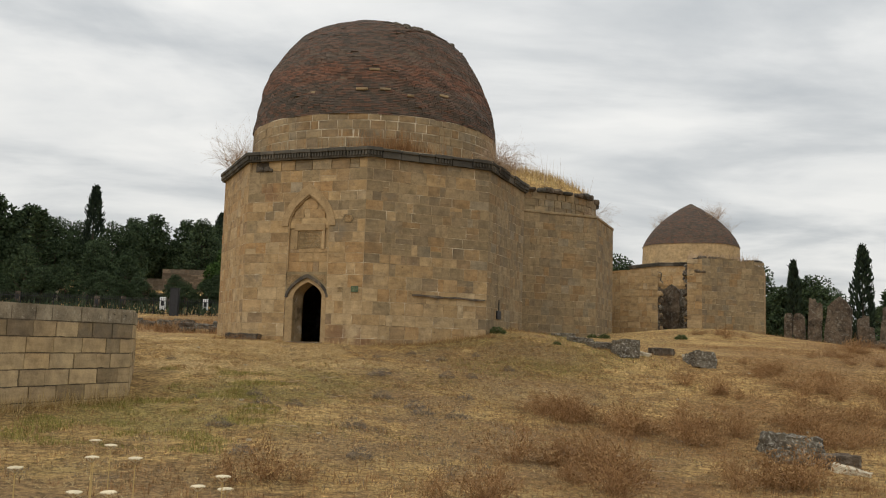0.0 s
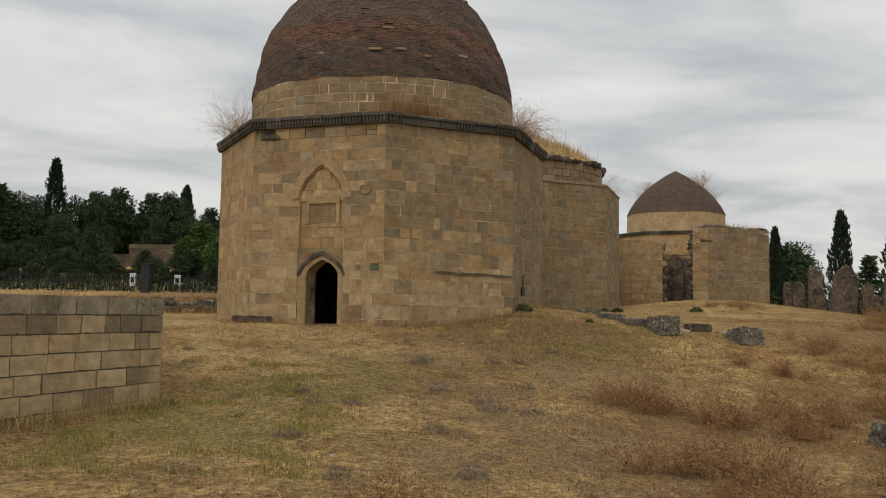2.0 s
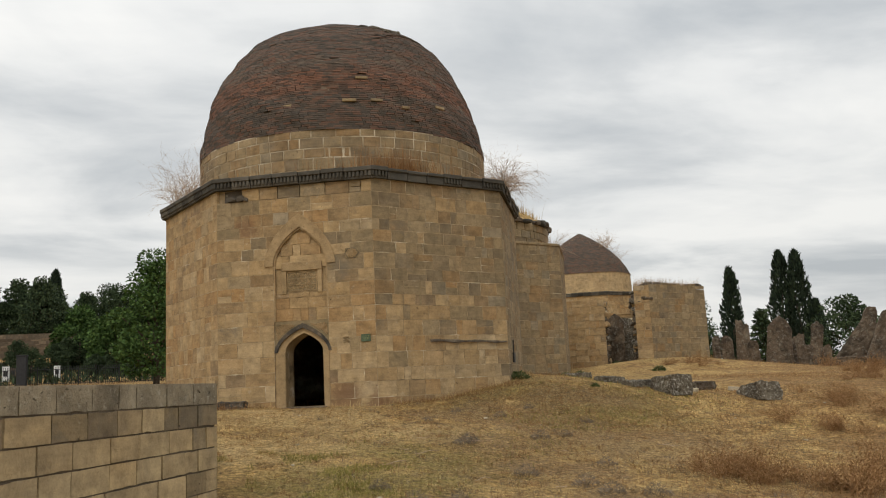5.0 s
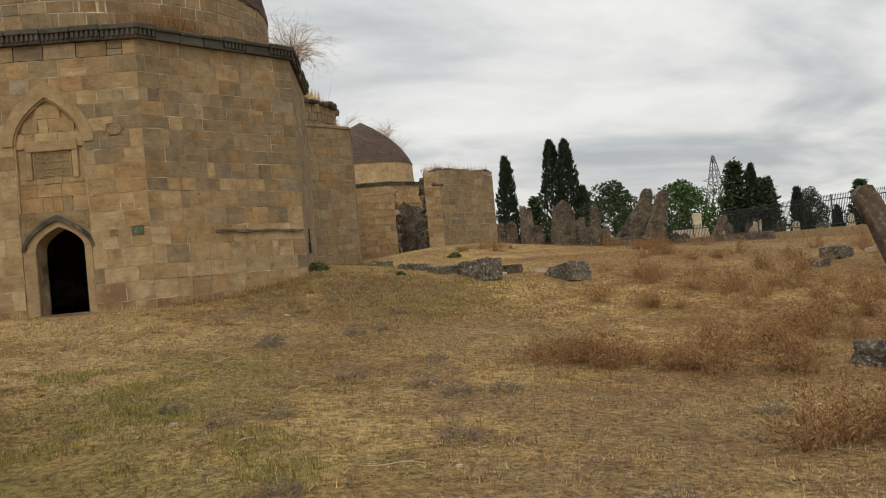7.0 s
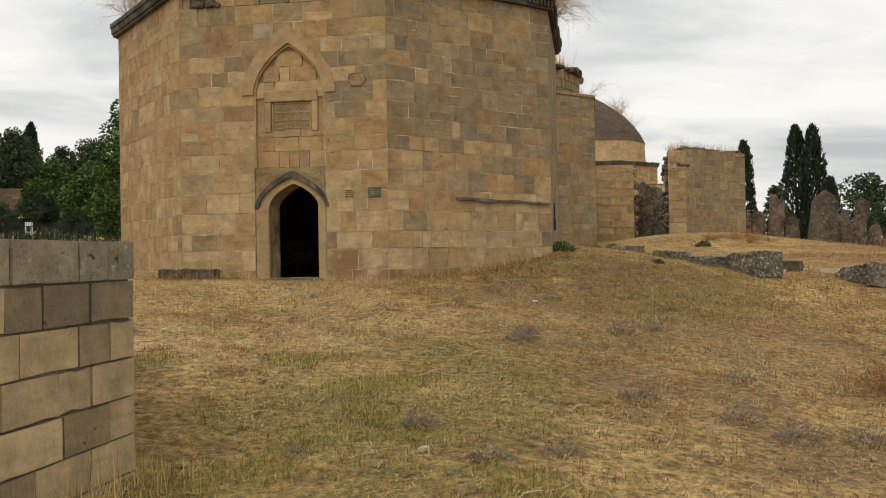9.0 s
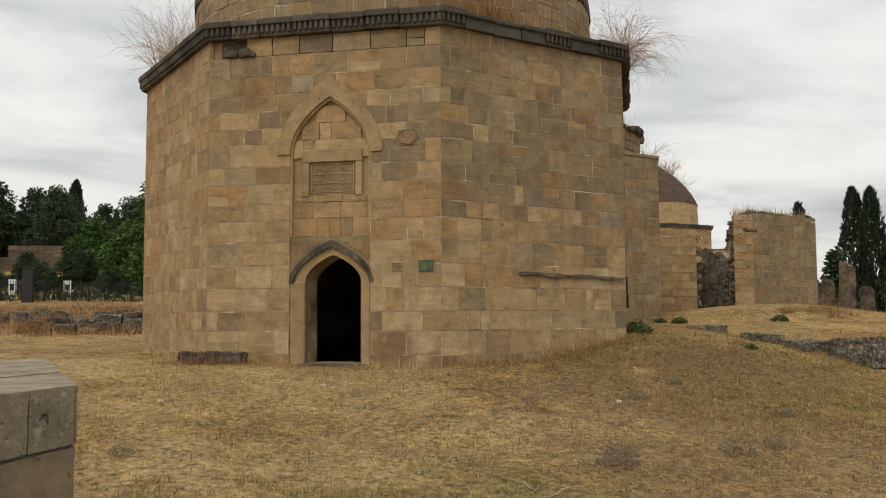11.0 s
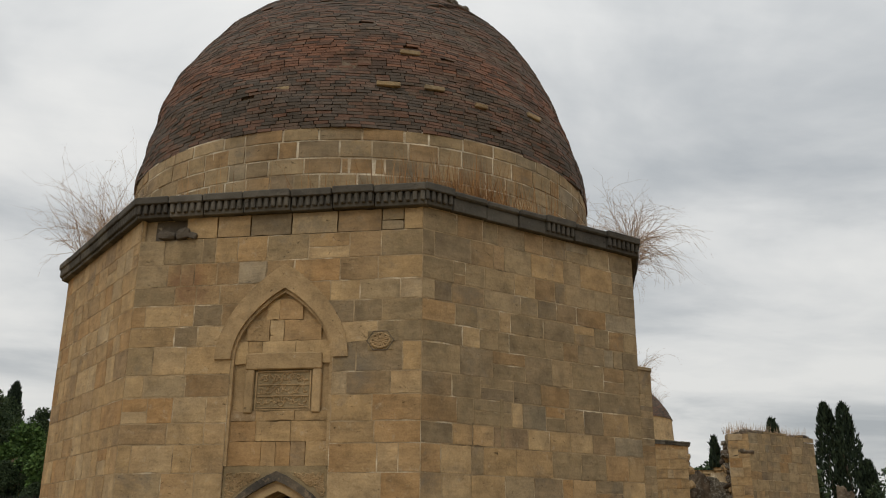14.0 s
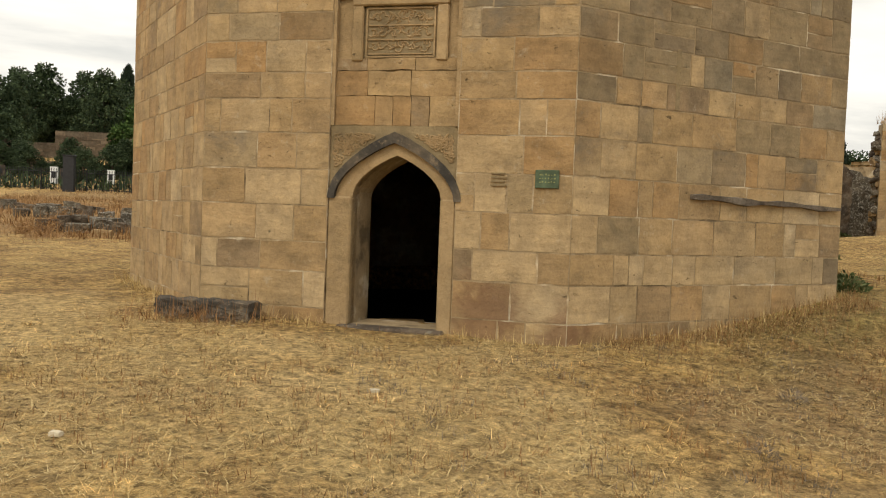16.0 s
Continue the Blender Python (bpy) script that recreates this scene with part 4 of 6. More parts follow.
def wall_extras(tomb):
    """The timber beam in the wall, a repair scar and a dark box by the corner."""
    m = oct_frame(0)
    bm = bmesh.new()
    n_s = 14
    verts = []
    for k in range(n_s + 1):
        x = 1.43 + (3.64 - 1.43) * k / n_s
        h = 0.029 + 0.008 * math.sin(k * 1.7) + (0.012 if 2 < k < 6 else 0)
        zc = 2.585 - 0.006 * k * 0.5 + 0.008 * math.sin(k * 0.9)
        verts.append([bm.verts.new((x, y, z)) for y, z in ((-0.05, zc - h), (0.045, zc - h * 0.8), (0.05, zc + h * 0.7), (-0.05, zc + h))])
    for a, b in zip(verts, verts[1:]):
        for q in range(4):
            bm.faces.new((a[q], a[(q + 1) % 4], b[(q + 1) % 4], b[q]))
    bm.faces.new(verts[0])
    bm.faces.new(verts[-1][::-1])
    part("timber_beam", bm, M_TIMBER, tomb, "dark weathered timber set in the stone", False, m)
    bm = bmesh.new()
    add_box(bm, 0.92, 1.28, -0.01, 0.045, 2.06, 2.30, 0.008)
    add_box(bm, 1.13, 1.15, -0.01, 0.03, 2.30, 2.62, 0.004)
    part("meter_box", bm, M_BOX, tomb, "small dark metal box with a conduit", False, oct_frame(1))
    bm = bmesh.new()
    add_box(bm, 1.18, 1.235, -0.02, 0.003, 3.40, 3.98, 0.002)
    part("drip_scar", bm, M_RELIEF, tomb, "", False, m)


tomb_a = main_tomb()
wall_extras(tomb_a)


def second_tomb():
    rng = random.Random(11)
    tomb = thing("mausoleum", "octagonal stone mausoleum without a dome, dry grass on its drum", "mausoleum", pose(2.565, 38.43, 0))
    top = 6.42
    zs = courses(0.9, top, rng)
    for i in range(8):
        m = oct_frame(i)
        wall = part("wall", slab(SIDE, 0.5, top, -THICK, -0.008, 1, 1), M_MORTAR, tomb, "", False, m)
        rects = rows_of_blocks(SIDE, zs, rng)
        if i == 0:
            lay_blocks(wall, Matrix.Identity(4), rects, M_OLIVE, rng)
        else:
            lay_blocks(wall, Matrix.Identity(4), rects, M_OLIVE_J, rng, joined=True)
        bm = bmesh.new()
        add_box(bm, -0.02, SIDE + 0.02, -0.25, 0.03, top, top + 0.10, 0.015)
        part("cap_course", bm, M_OLIVE, tomb, "", False, m)
    roof_terrace(tomb, top + 0.11)
    drum = ring(tomb, "drum", [(3.97, 6.4), (3.95, 7.48), (3.4, 7.85), (2.1, 8.45), (0.1, 8.75)], M_MORTAR, "", 64, False)
    ring(tomb, "turf_cap", [(3.93, 7.50), (3.4, 7.87), (2.1, 8.47), (0.05, 8.77)], M_GROUND, "turf mound on the roof", 48)
    drum_stones(drum, 4.0, [6.5, 6.78, 7.06, 7.34], 0, M_OLIVE, rng, 0.01)
    for k in range(64):
        a = 2 * math.pi * (k + rng.random() * 0.3) / 64
        if rng.random() < 0.12:
            continue
        block = rough_stone(rng.uniform(0.30, 0.44), 0.5, rng.uniform(0.12, 0.24), 300 + k % 9, 0.10, 3)
        part("ledge_stone", block, M_LICHEN if k % 3 else M_CORNICE, drum, "", False, Matrix.Rotation(a + math.pi / 2, 4, "Z") @ Matrix.Translation((0, -3.86 - rng.uniform(0, 0.08), 7.34)))
    return tomb


second_tomb()


def far_tomb():
    rng = random.Random(23)
    tomb = thing("mausoleum", "distant octagonal stone mausoleum with a pointed dark brick dome", "mausoleum", pose(19.75, 70.6, 1.0))
    top = 6.62
    zs = courses(0.6, top, rng)
    for i in range(8):
        m = oct_frame(i)
        wall = part("wall", slab(SIDE, 0.0, top, -THICK, -0.008, 1, 1), M_MORTAR, tomb, "", False, m)
        lay_blocks(wall, Matrix.Identity(4), rows_of_blocks(SIDE, zs, rng), M_OCHRE_J, rng, joined=True)
    cornice(tomb, top, rng)
    roof_terrace(tomb, top + 0.28)
    drum = ring(tomb, "drum", [(3.80, 6.6), (3.72, 8.48)], M_OCHRE_J, "", 64, True)
    profile = [(3.76, 8.46), (3.45, 9.1), (3.0, 9.75), (2.4, 10.4), (1.7, 11.0), (0.9, 11.55), (0.12, 11.98)]
    none = lambda a, z: 0.02 * math.sin(4 * a)
    dome = ring(tomb, "dome", [(r - 0.02, z) for r, z in profile] + [(0.01, 11.98)], M_DARKMORTAR, "pointed brick dome", 64, True, none)
    dome_bricks(dome, profile, rng, none, 0.06, 0.24)


far_tomb()


def ruined_tomb():
    """Only part of this octagon stands: its front is broken open where the door was."""
    rng = random.Random(31)
    tomb = thing("ruined_mausoleum", "roofless ruined octagonal stone mausoleum broken open in front", "ruin", pose(11.7, 45.27, 0))
    tops = {7: 5.0, 0: 5.62, 6: 4.98, 1: 5.3, 2: 5.0, 5: 4.6, 3: 4.9, 4: 4.7}
    for i in range(8):
        m = oct_frame(i)
        top = tops[i]
        spans = [(0, SIDE)]
        if i == 7:
            spans = [(0.0, 1.72), (3.04, SIDE)]
        for a, b in spans:
            top = 5.5 if a else tops[i]
            zs = courses(1.2, top, rng)
            if i == 7:
                bm = bmesh.new()
                add_box(bm, a, b, -THICK, -0.018, 0.8, top - (0.0 if a else 0.05))
                wall = part("wall", bm, M_MORTAR, tomb, "", False, m)
            else:
                wall = part("wall", slab(SIDE, 0.8, top - 0.26, -THICK, -0.008, 1, 1), M_MORTAR, tomb, "", False, m)
            rects = [(x0 + a, x1 + a, z0, z1) for x0, x1, z0, z1 in rows_of_blocks(b - a, zs, rng)]
            if i == 0:
                rects = [r for r in rects if not (r[3] > top - 0.05 and (r[0] > 2.9 or r[0] < 0.5 or rng.random() < 0.3))]
            if i in (0, 7):
                lay_blocks(wall, Matrix.Identity(4), rects, M_OCHRE if a or i == 7 else M_OLIVE, rng)
            else:
                lay_blocks(wall, Matrix.Identity(4), rects, M_OCHRE_J, rng, joined=True)
        # rubble core exposed along the broken edges
    m = oct_frame(7)
    for x0, side in ((1.72, 1), (3.04, -1)):
        for k in range(44):
            z = 1.5 + (k + rng.random()) / 44 * (3.75 if side < 0 else 3.3)
            bm = rough_stone(rng.uniform(0.16, 0.34), rng.uniform(0.2, 0.4), rng.uniform(0.12, 0.26), k + 50 * side, 0.16, 2)
            spin = pose(0, 0, 0, rng.uniform(-15, 15), rng.uniform(-15, 15), rng.uniform(-40, 40))
            part("rubble_stone", bm, (M_FRAME, M_DARKSTONE, M_LICHEN)[k % 3], tomb, "", False, m @ Matrix.Translation((x0 + side * rng.uniform(-0.12, 0.06), -rng.uniform(0.22, 0.50), z)) @ spin)
    # ragged top
    for i in (7, 0):
        m = oct_frame(i)
        for k in range(46):
            x = rng.uniform(3.05, SIDE) if i == 7 else rng.uniform(0, SIDE)
            bm = rough_stone(rng.uniform(0.2, 0.5), rng.uniform(0.2, 0.5), rng.uniform(0.08, 0.2), k + 7, 0.14, 2)
            part("rubble_stone", bm, M_DARKSTONE if k % 2 else M_LICHEN, tomb, "", False, m @ Matrix.Translation((x, -rng.uniform(0.2, 0.5), tops[i] - (0.27 if k % 2 else 0.14))))


ruined_tomb()


# ---------------------------------------------------------------- block wall by the path
def block_platform():
    rng = random.Random(41)
    p0 = Vector((-4.97, 14.45, 0))
    along, across = Vector((-0.37, -0.929, 0)).normalized(), Vector((-0.30, 0.954, 0)).normalized()
    length, depth, top, low = 5.4, 2.6, 1.69, -0.4
    wall = thing("block_wall", "low wall of coursed grey-tan cut stone blocks", "stone wall")
    corners = [p0, p0 + along * length, p0 + along * length + Vector((-2.2, 0.6, 0)), p0 + across * depth]
    bm = bmesh.new()
    mid = sum(corners, Vector()) / 4
    lo = [bm.verts.new((mid + (c - mid) * 0.985 + Vector((0, 0, low)))) for c in corners]
    hi = [bm.verts.new((mid + (c - mid) * 0.985 + Vector((0, 0, top - 0.03)))) for c in corners]
    bm.faces.new(lo)
    bm.faces.new(hi)
    for k in range(4):
        j = (k + 1) % 4
        bm.faces.new((lo[k], lo[j], hi[j], hi[k]))
    core = part("core", bm, M_DARKMORTAR, wall)
    zs = [top - 0.231 * k for k in range(9, -1, -1)]
    for a, b in ((corners[1], corners[0]), (corners[0], corners[3])):
        u = (b - a).normalized()
        out = Vector((u.y, -u.x, 0))
        m = Matrix(((u.x, out.x, 0, a.x), (u.y, out.y, 0, a.y), (0, 0, 1, 0), (0, 0, 0, 1)))
        span = (b - a).length
        for row, (z0, z1) in enumerate(zip(zs, zs[1:])):
            x = span
            while x > 0.02:
                w = (0.46 if row % 2 else 0.27) if x == span else round(rng.choice((0.3, 0.42, 0.46, 0.5, 0.56)), 2)
                if x - w < 0.2:
                    w = x
                me = block_mesh(w - 0.012, z1 - z0 - 0.015, 0.12, M_COPING if z1 > top - 0.1 else (M_OLIVE if rng.random() < (0.5 if z1 > top - 0.3 else 0.12) else M_GREYTAN), rng.randrange(4))
                part_of("stone_block", me, wall, "", m @ Matrix.Translation((x - w / 2, rng.uniform(-0.007, 0.007), (z0 + z1) / 2)))
                x -= w
    # coping slabs on top
    for k in range(6):
        t0, t1 = k / 6 + 0.004, (k + 1) / 6 - 0.004
        bm = bmesh.new()
        quad = [corners[0].lerp(corners[3], t0), corners[0].lerp(corners[3], t1), corners[1].lerp(corners[2], t1), corners[1].lerp(corners[2], t0)]
        lower = [bm.verts.new((q.x, q.y, top - 0.04)) for q in quad]
        upper = [bm.verts.new((q.x, q.y, top + rng.uniform(-0.004, 0.004))) for q in quad]
        bm.faces.new(lower)
        bm.faces.new(upper)
        for q in range(4):
            j = (q + 1) % 4
            bm.faces.new((lower[q], lower[j], upper[j], upper[q]))
        part("coping_slab", bm, M_COPING, wall, "grey lichened coping")


block_platform()


# ---------------------------------------------------------------- plants
def foliage_mesh(name, centres, normals, lengths, widths, mat, rng, droop=0.0):
    """Small leaf blades, one quad each, at the centres and along the normals."""
    c, d = np.asarray(centres, float), np.asarray(normals, float)
    d = d / np.maximum(np.linalg.norm(d, axis=1, keepdims=True), 1e-6)
    side = np.cross(d, rng.normal(size=d.shape))
    side = side / np.maximum(np.linalg.norm(side, axis=1, keepdims=True), 1e-6)
    L, W = np.asarray(lengths)[:, None], np.asarray(widths)[:, None]
    a, b = c - d * L * 0.4, c + d * L * 0.6
    mid = c - np.array([0, 0, droop])
    verts = np.stack([a, mid + side * W, b, mid - side * W], 1).reshape(-1, 3)
    n_q = len(c)
    me = bpy.data.meshes.new(name)
    me.vertices.add(len(verts))
    me.vertices.foreach_set("co", verts.ravel())
    me.loops.add(4 * n_q)
    me.loops.foreach_set("vertex_index", np.arange(4 * n_q, dtype=np.int32))
    me.polygons.add(n_q)
    me.polygons.foreach_set("loop_start", np.arange(0, 4 * n_q, 4, dtype=np.int32))
    me.materials.append(mat)
    me.update(calc_edges=True)
    me.validate()
    return me


def trunk(parent, h, r, rng, limbs=()):
    bm = bmesh.new()
    last, lr = Vector((0, 0, -0.4)), r * 1.25
    for k in range(1, 6):
        p = Vector((rng.normal() * 0.04 * h * k / 5 * 0.4, rng.normal() * 0.04 * h * k / 5 * 0.4, h * k / 5))
        nr = r * (1 - 0.16 * k)
        tube(bm, last, p, lr, nr, 7)
        last, lr = p, nr
    for a, b, lr0 in limbs:
        tube(bm, a, b, lr0, lr0 * 0.35, 5)
    return part("trunk", bm, M_BARK, parent)


def cypress(label, h, w, seed, m, group, count=2600, fork=False):
    rng = np.random.default_rng(seed)
    tree = thing("cypress_tree", label, "tree", m, group)
    trunk(tree, h * 0.7, 0.05 * w + 0.1, rng)
    t = rng.random(count) ** 0.85
    ang = rng.random(count) * 2 * np.pi
    shape = w / 2 * np.clip(np.minimum(1, (t + 0.05) * 4) * (1 - t) ** 0.46, 0.02, 1)
    lump = 1 + 0.22 * np.sin(3 * ang + 9 * t + seed) + 0.18 * np.sin(7 * ang - 17 * t)
    r = shape * lump * (0.60 + 0.46 * rng.random(count))
    x, y, z = r * np.cos(ang), r * np.sin(ang), 0.25 + t * (h - 0.3)
    if fork:
        x = x + np.where(ang > 3.14, 0.30, -0.30) * w * np.clip(t * 1.6, 0, 1)
    c = np.stack([x, y, z], 1)
    d = np.stack([np.cos(ang) * 0.35, np.sin(ang) * 0.35, np.ones(count)], 1) + rng.normal(size=(count, 3)) * 0.25
    part_of("crown", foliage_mesh("crown", c, d, 0.3 + 0.5 * rng.random(count), 0.05 + 0.09 * rng.random(count), M_CYPRESS, rng), tree)
    return tree


def clump_tree(name, label, h, w, seed, m, group, mat, clumps=16, leaves=190, leaf=(0.30, 0.10), low=0.25, spiky=False):
    """A tree with limbs that end in leaf clumps; the outline is uneven and open."""
    rng = np.random.default_rng(seed)
    tree = thing(name, label, "tree", m, group)
    tips, limbs, C, D = [], [], [], []
    for k in range(clumps):
        t = low + (1 - low) * (k + 0.5) / clumps
        a = k * 2.4 + rng.random()
        reach = w / 2 * math.sin(math.pi * min(1.0, 0.18 + 0.86 * (t - low) / (1 - low))) ** 0.7 * (0.45 + 0.55 * rng.random())
        tip = np.array([reach * math.cos(a), reach * math.sin(a), h * t * (0.95 + 0.08 * rng.random())])
        limbs.append(((0, 0, h * max(0.12, t - 0.22)), tuple(tip), 0.018 * h * (1.15 - t)))
        size = w * (0.15 + 0.11 * rng.random())
        p = rng.normal(size=(leaves, 3))
        p = p / np.linalg.norm(p, axis=1, keepdims=True) * (0.35 + 0.65 * rng.random((leaves, 1)) ** 0.5)
        C.append(tip + p * np.array([size, size, size * 0.72]))
        D.append(p + (np.array([0, 0, 0.9]) if spiky else np.array([0, 0, -0.1])) + rng.normal(size=p.shape) * 0.5)
    trunk(tree, h * 0.82, 0.020 * h + 0.04, rng, limbs)
    C, D = np.concatenate(C), np.concatenate(D)
    part_of("crown", foliage_mesh("crown", C, D, leaf[0] * (0.6 + 0.8 * rng.random(len(C))), leaf[1] * (0.6 + 0.8 * rng.random(len(C))), mat, rng), tree)
    return tree


def fir(label, h, w, seed, m, group, count=2400):
    """A conifer in tiers, with drooping boughs and gaps between them."""
    rng = np.random.default_rng(seed)
    tree = thing("fir_tree", label, "tree", m, group)
    limbs, C, D = [], [], []
    tiers = 13
    for k in range(tiers):
        t = 0.10 + 0.88 * k / tiers
        reach = w / 2 * (1 - t) ** 0.8 + 0.12
        for b in range(7):
            a = b * 0.9 + k * 1.3 + rng.random() * 0.4
            out = reach * (0.65 + 0.5 * rng.random())
            tip = (out * math.cos(a), out * math.sin(a), h * t + 0.10 * out)
            limbs.append(((0, 0, h * t), tip, 0.03))
            s = rng.random(count // (tiers * 7))
            base = np.outer(s ** 0.7, np.array([tip[0], tip[1], tip[2] - h * t])) + np.array([0, 0, h * t])
            C.append(base + rng.normal(size=base.shape) * np.array([0.10, 0.10, 0.10]) * w * 0.35)
            D.append(np.tile([math.cos(a), math.sin(a), 0.25], (len(s), 1)) + rng.normal(size=base.shape) * 0.45)
    trunk(tree, h * 0.96, 0.015 * h + 0.05, rng, limbs)
    C, D = np.concatenate(C), np.concatenate(D)
    part_of("crown", foliage_mesh("crown", C, D, 0.30 + 0.35 * rng.random(len(C)), 0.05 + 0.08 * rng.random(len(C)), M_PINE, rng), tree)
    return tree


def at_ground(x, y, rz=0.0, s=1.0, sink=0.1, sz=None):
    return Matrix.Translation((x, y, float(gz(x, y)) - sink)) @ Matrix.Rotation(radians(rz), 4, "Z") @ Matrix.Diagonal((s, s, sz or s, 1))


def plant_trees():
    rng = np.random.default_rng(77)
    right = "cypresses beyond the graves"
    cypress("tall dark slender cypress behind the graveyard", 11.8, 2.7, 1, at_ground(40.1, 84.7, 0, 1, 1.25), right)
    cypress("tall dark cypress with a forked top", 13.9, 3.4, 2, at_ground(47.8, 88.2, 0, 1, 1.25), right, 3400)
    cypress("tall dark cypress with a ragged leaning top", 13.8, 3.4, 3, at_ground(49.1, 87.3, 0, 1, 1.25), right, 3400)
    cypress("dark cypress bushing out at its foot", 8.6, 2.6, 4, at_ground(50.2, 86.2, 0, 1, 1.25), right)
    cypress("narrow dark cypress by the iron fence", 7.6, 1.7, 5, at_ground(51.8, 63.4, 0, 1, 1.25), right, 1500)
    cypress("narrow dark cypress by the iron fence", 6.6, 1.6, 6, at_ground(56.3, 66.0, 0, 1, 1.25), right, 1500)
    cypress("narrow dark cypress by the iron fence", 5.4, 1.6, 7, at_ground(57.9, 64.4, 0, 1, 1.25), right, 1500)
    cypress("small young cypress behind the fence", 3.4, 1.1, 8, at_ground(57.6, 60.0, 0, 1, 1.25), right, 900)
    cypress("small young cypress behind the fence", 3.0, 1.2, 9, at_ground(52.0, 58.0, 0, 1, 1.25), right, 900)
    cypress("slender dark cypress beyond the ruin", 7.9, 1.5, 10, at_ground(30.8, 77.8), right, 1800)
    fir("dark fir between the cypresses", 7.4, 4.2, 11, at_ground(39.8, 79.0, 0, 1, 1.25), "firs beyond the graves")
    fir("broad dense dark conifer with a pointed top", 8.4, 4.6, 12, at_ground(50.9, 64.4, 0, 1, 1.25), "firs beyond the graves", 4200)
    fir("broad dense dark conifer", 6.6, 4.2, 13, at_ground(52.2, 62.6, 0, 1, 1.25), "firs beyond the graves", 3600)
    fir("ragged conifer behind the iron fence", 5.6, 3.2, 14, at_ground(57.0, 57.0, 0, 1, 1.25), "firs beyond the graves")
    fir("ragged conifer behind the iron fence", 5.2, 4.0, 15, at_ground(60.5, 54.5, 0, 1, 1.25), "firs beyond the graves", 3000)
    clump_tree("pine_tree", "rounded dark green pine behind the stelae", 7.2, 6.6, 16, at_ground(45.8, 75.0, 0, 1, 1.25), "pines beyond the graves", M_PINE, 22, 380, (0.26, 0.085), 0.15)
    clump_tree("broadleaf_tree", "spreading green tree behind the pale pillar", 7.2, 8.0, 17, at_ground(54.0, 75.2, 0, 1, 1.25), "", M_BROAD, 22, 380, (0.26, 0.09), 0.15)
    clump_tree("pine_tree", "dense dark green pine beyond the ruin", 7.2, 6.4, 18, at_ground(33.2, 80.5, 0, 1, 0.8), "pines beyond the graves", M_PINE, 26, 380, (0.26, 0.085), 0.10)
    clump_tree("pine_tree", "dense dark green pine beyond the ruin", 6.2, 4.8, 19, at_ground(30.6, 79.5, 0, 1, 0.8), "pines beyond the graves", M_PINE, 22, 380, (0.26, 0.085), 0.10)
    # hillside woods to the left and a belt of pines far behind
    protos = []
    for k, (h, w) in enumerate(((8.5, 6.0), (9.5, 7.0), (7.5, 6.5))):
        protos.append(clump_tree("pine_tree", "dark green pine in the hillside wood", h, w, 30 + k, at_ground(-60 - 7 * k, 118 + 4 * k), "hillside pines", M_PINE, 22, 300, (0.34, 0.11), 0.10))
    spots = []
    for row, (y, n_t, x0, x1) in enumerate(((84, 9, -62, -33), (91, 14, -66, -24), (100, 18, -74, -22), (110, 20, -84, -18), (122, 20, -96, -16), (136, 20, -104, -14))):
        for k in range(n_t):
            x = x0 + (x1 - x0) * (k + 0.5) / n_t + rng.normal() * 1.2
            if -29.5 < x < -24.0 and y < 97:
                continue
            spots.append((x, y + rng.normal() * 1.6, 0.85 + 0.35 * rng.random()))
    for k, (x, y, s) in enumerate(spots):
        s = s * (0.52 if y < 95 else 0.66)
        copy_thing(protos[k % 3], at_ground(x, y, rng.random() * 360, s, 0.3, s * (0.85 + 0.3 * rng.random())))
    for x, y, s in ((41, 106, 0.95), (45, 108, 0.9), (37, 104, 1.0), (49, 112, 0.85), (22.5, 114, 1.15), (18, 116, 1.0), (33, 112, 0.8), (54, 110, 0.7), (60, 104, 0.65), (66, 100, 0.6), (72, 96, 0.6), (78, 92, 0.55), (84, 88, 0.5), (64, 78, 0.5), (70, 74, 0.5), (28, 108, 0.8)):
        tagged(copy_thing(protos[int(x) % 3], at_ground(x, y, rng.random() * 360, s, 0.4)), "dark green pine in the distance beyond the graves", "tree", "distant pines")
    for x, y, s in ((-47.5, 93.0, 1.25), (-44.8, 96.0, 1.1), (-50.5, 95.0, 1.3), (-36.5, 112.0, 0.95), (-33.0, 114.0, 0.9), (-39.5, 113.0, 0.9), (-30.0, 116.0, 0.85)):
        copy_thing(protos[int(-x) % 3], at_ground(x, y, 40, s, 0.3))
    for k in range(26):
        x, y = -52 + 1.45 * k + rng.normal() * 0.5, 81.5 + rng.random() * 5
        s = 0.20 + 0.14 * rng.random()
        tagged(copy_thing(protos[k % 3], at_ground(x, y, rng.random() * 360, s * 1.3, 0.2, s)), "low dark shrub behind the iron fence", "shrub", "shrubs behind the fence").name = "shrub"
    left = "hillside cypresses"
    cypress("tall dark cypress on the wooded hillside", 11.5, 3.0, 21, at_ground(-41.9, 106.0), left)
    cypress("tall dark cypress on the wooded hillside", 10.0, 3.0, 22, at_ground(-32.1, 127.5), left)
    cypress("thin distant cypress on the hillside", 8.0, 1.5, 23, at_ground(-32.6, 147.0), left, 900)
    cypress("thin distant cypress on the hillside", 7.8, 1.5, 24, at_ground(-31.2, 147.5), left, 900)
    cypress("slim dark cypress among green trees", 4.8, 1.3, 25, at_ground(-21.4, 90.0), left, 1200)
    fir("open tiered fir against the sky", 8.8, 5.0, 26, at_ground(-41.5, 91.0), "")
    clump_tree("broadleaf_tree", "bright green leafy tree below the terraces", 4.6, 5.4, 27, at_ground(-21.2, 88.5), "leafy trees on the slope", M_BROAD, 20, 380, (0.26, 0.09), 0.1)
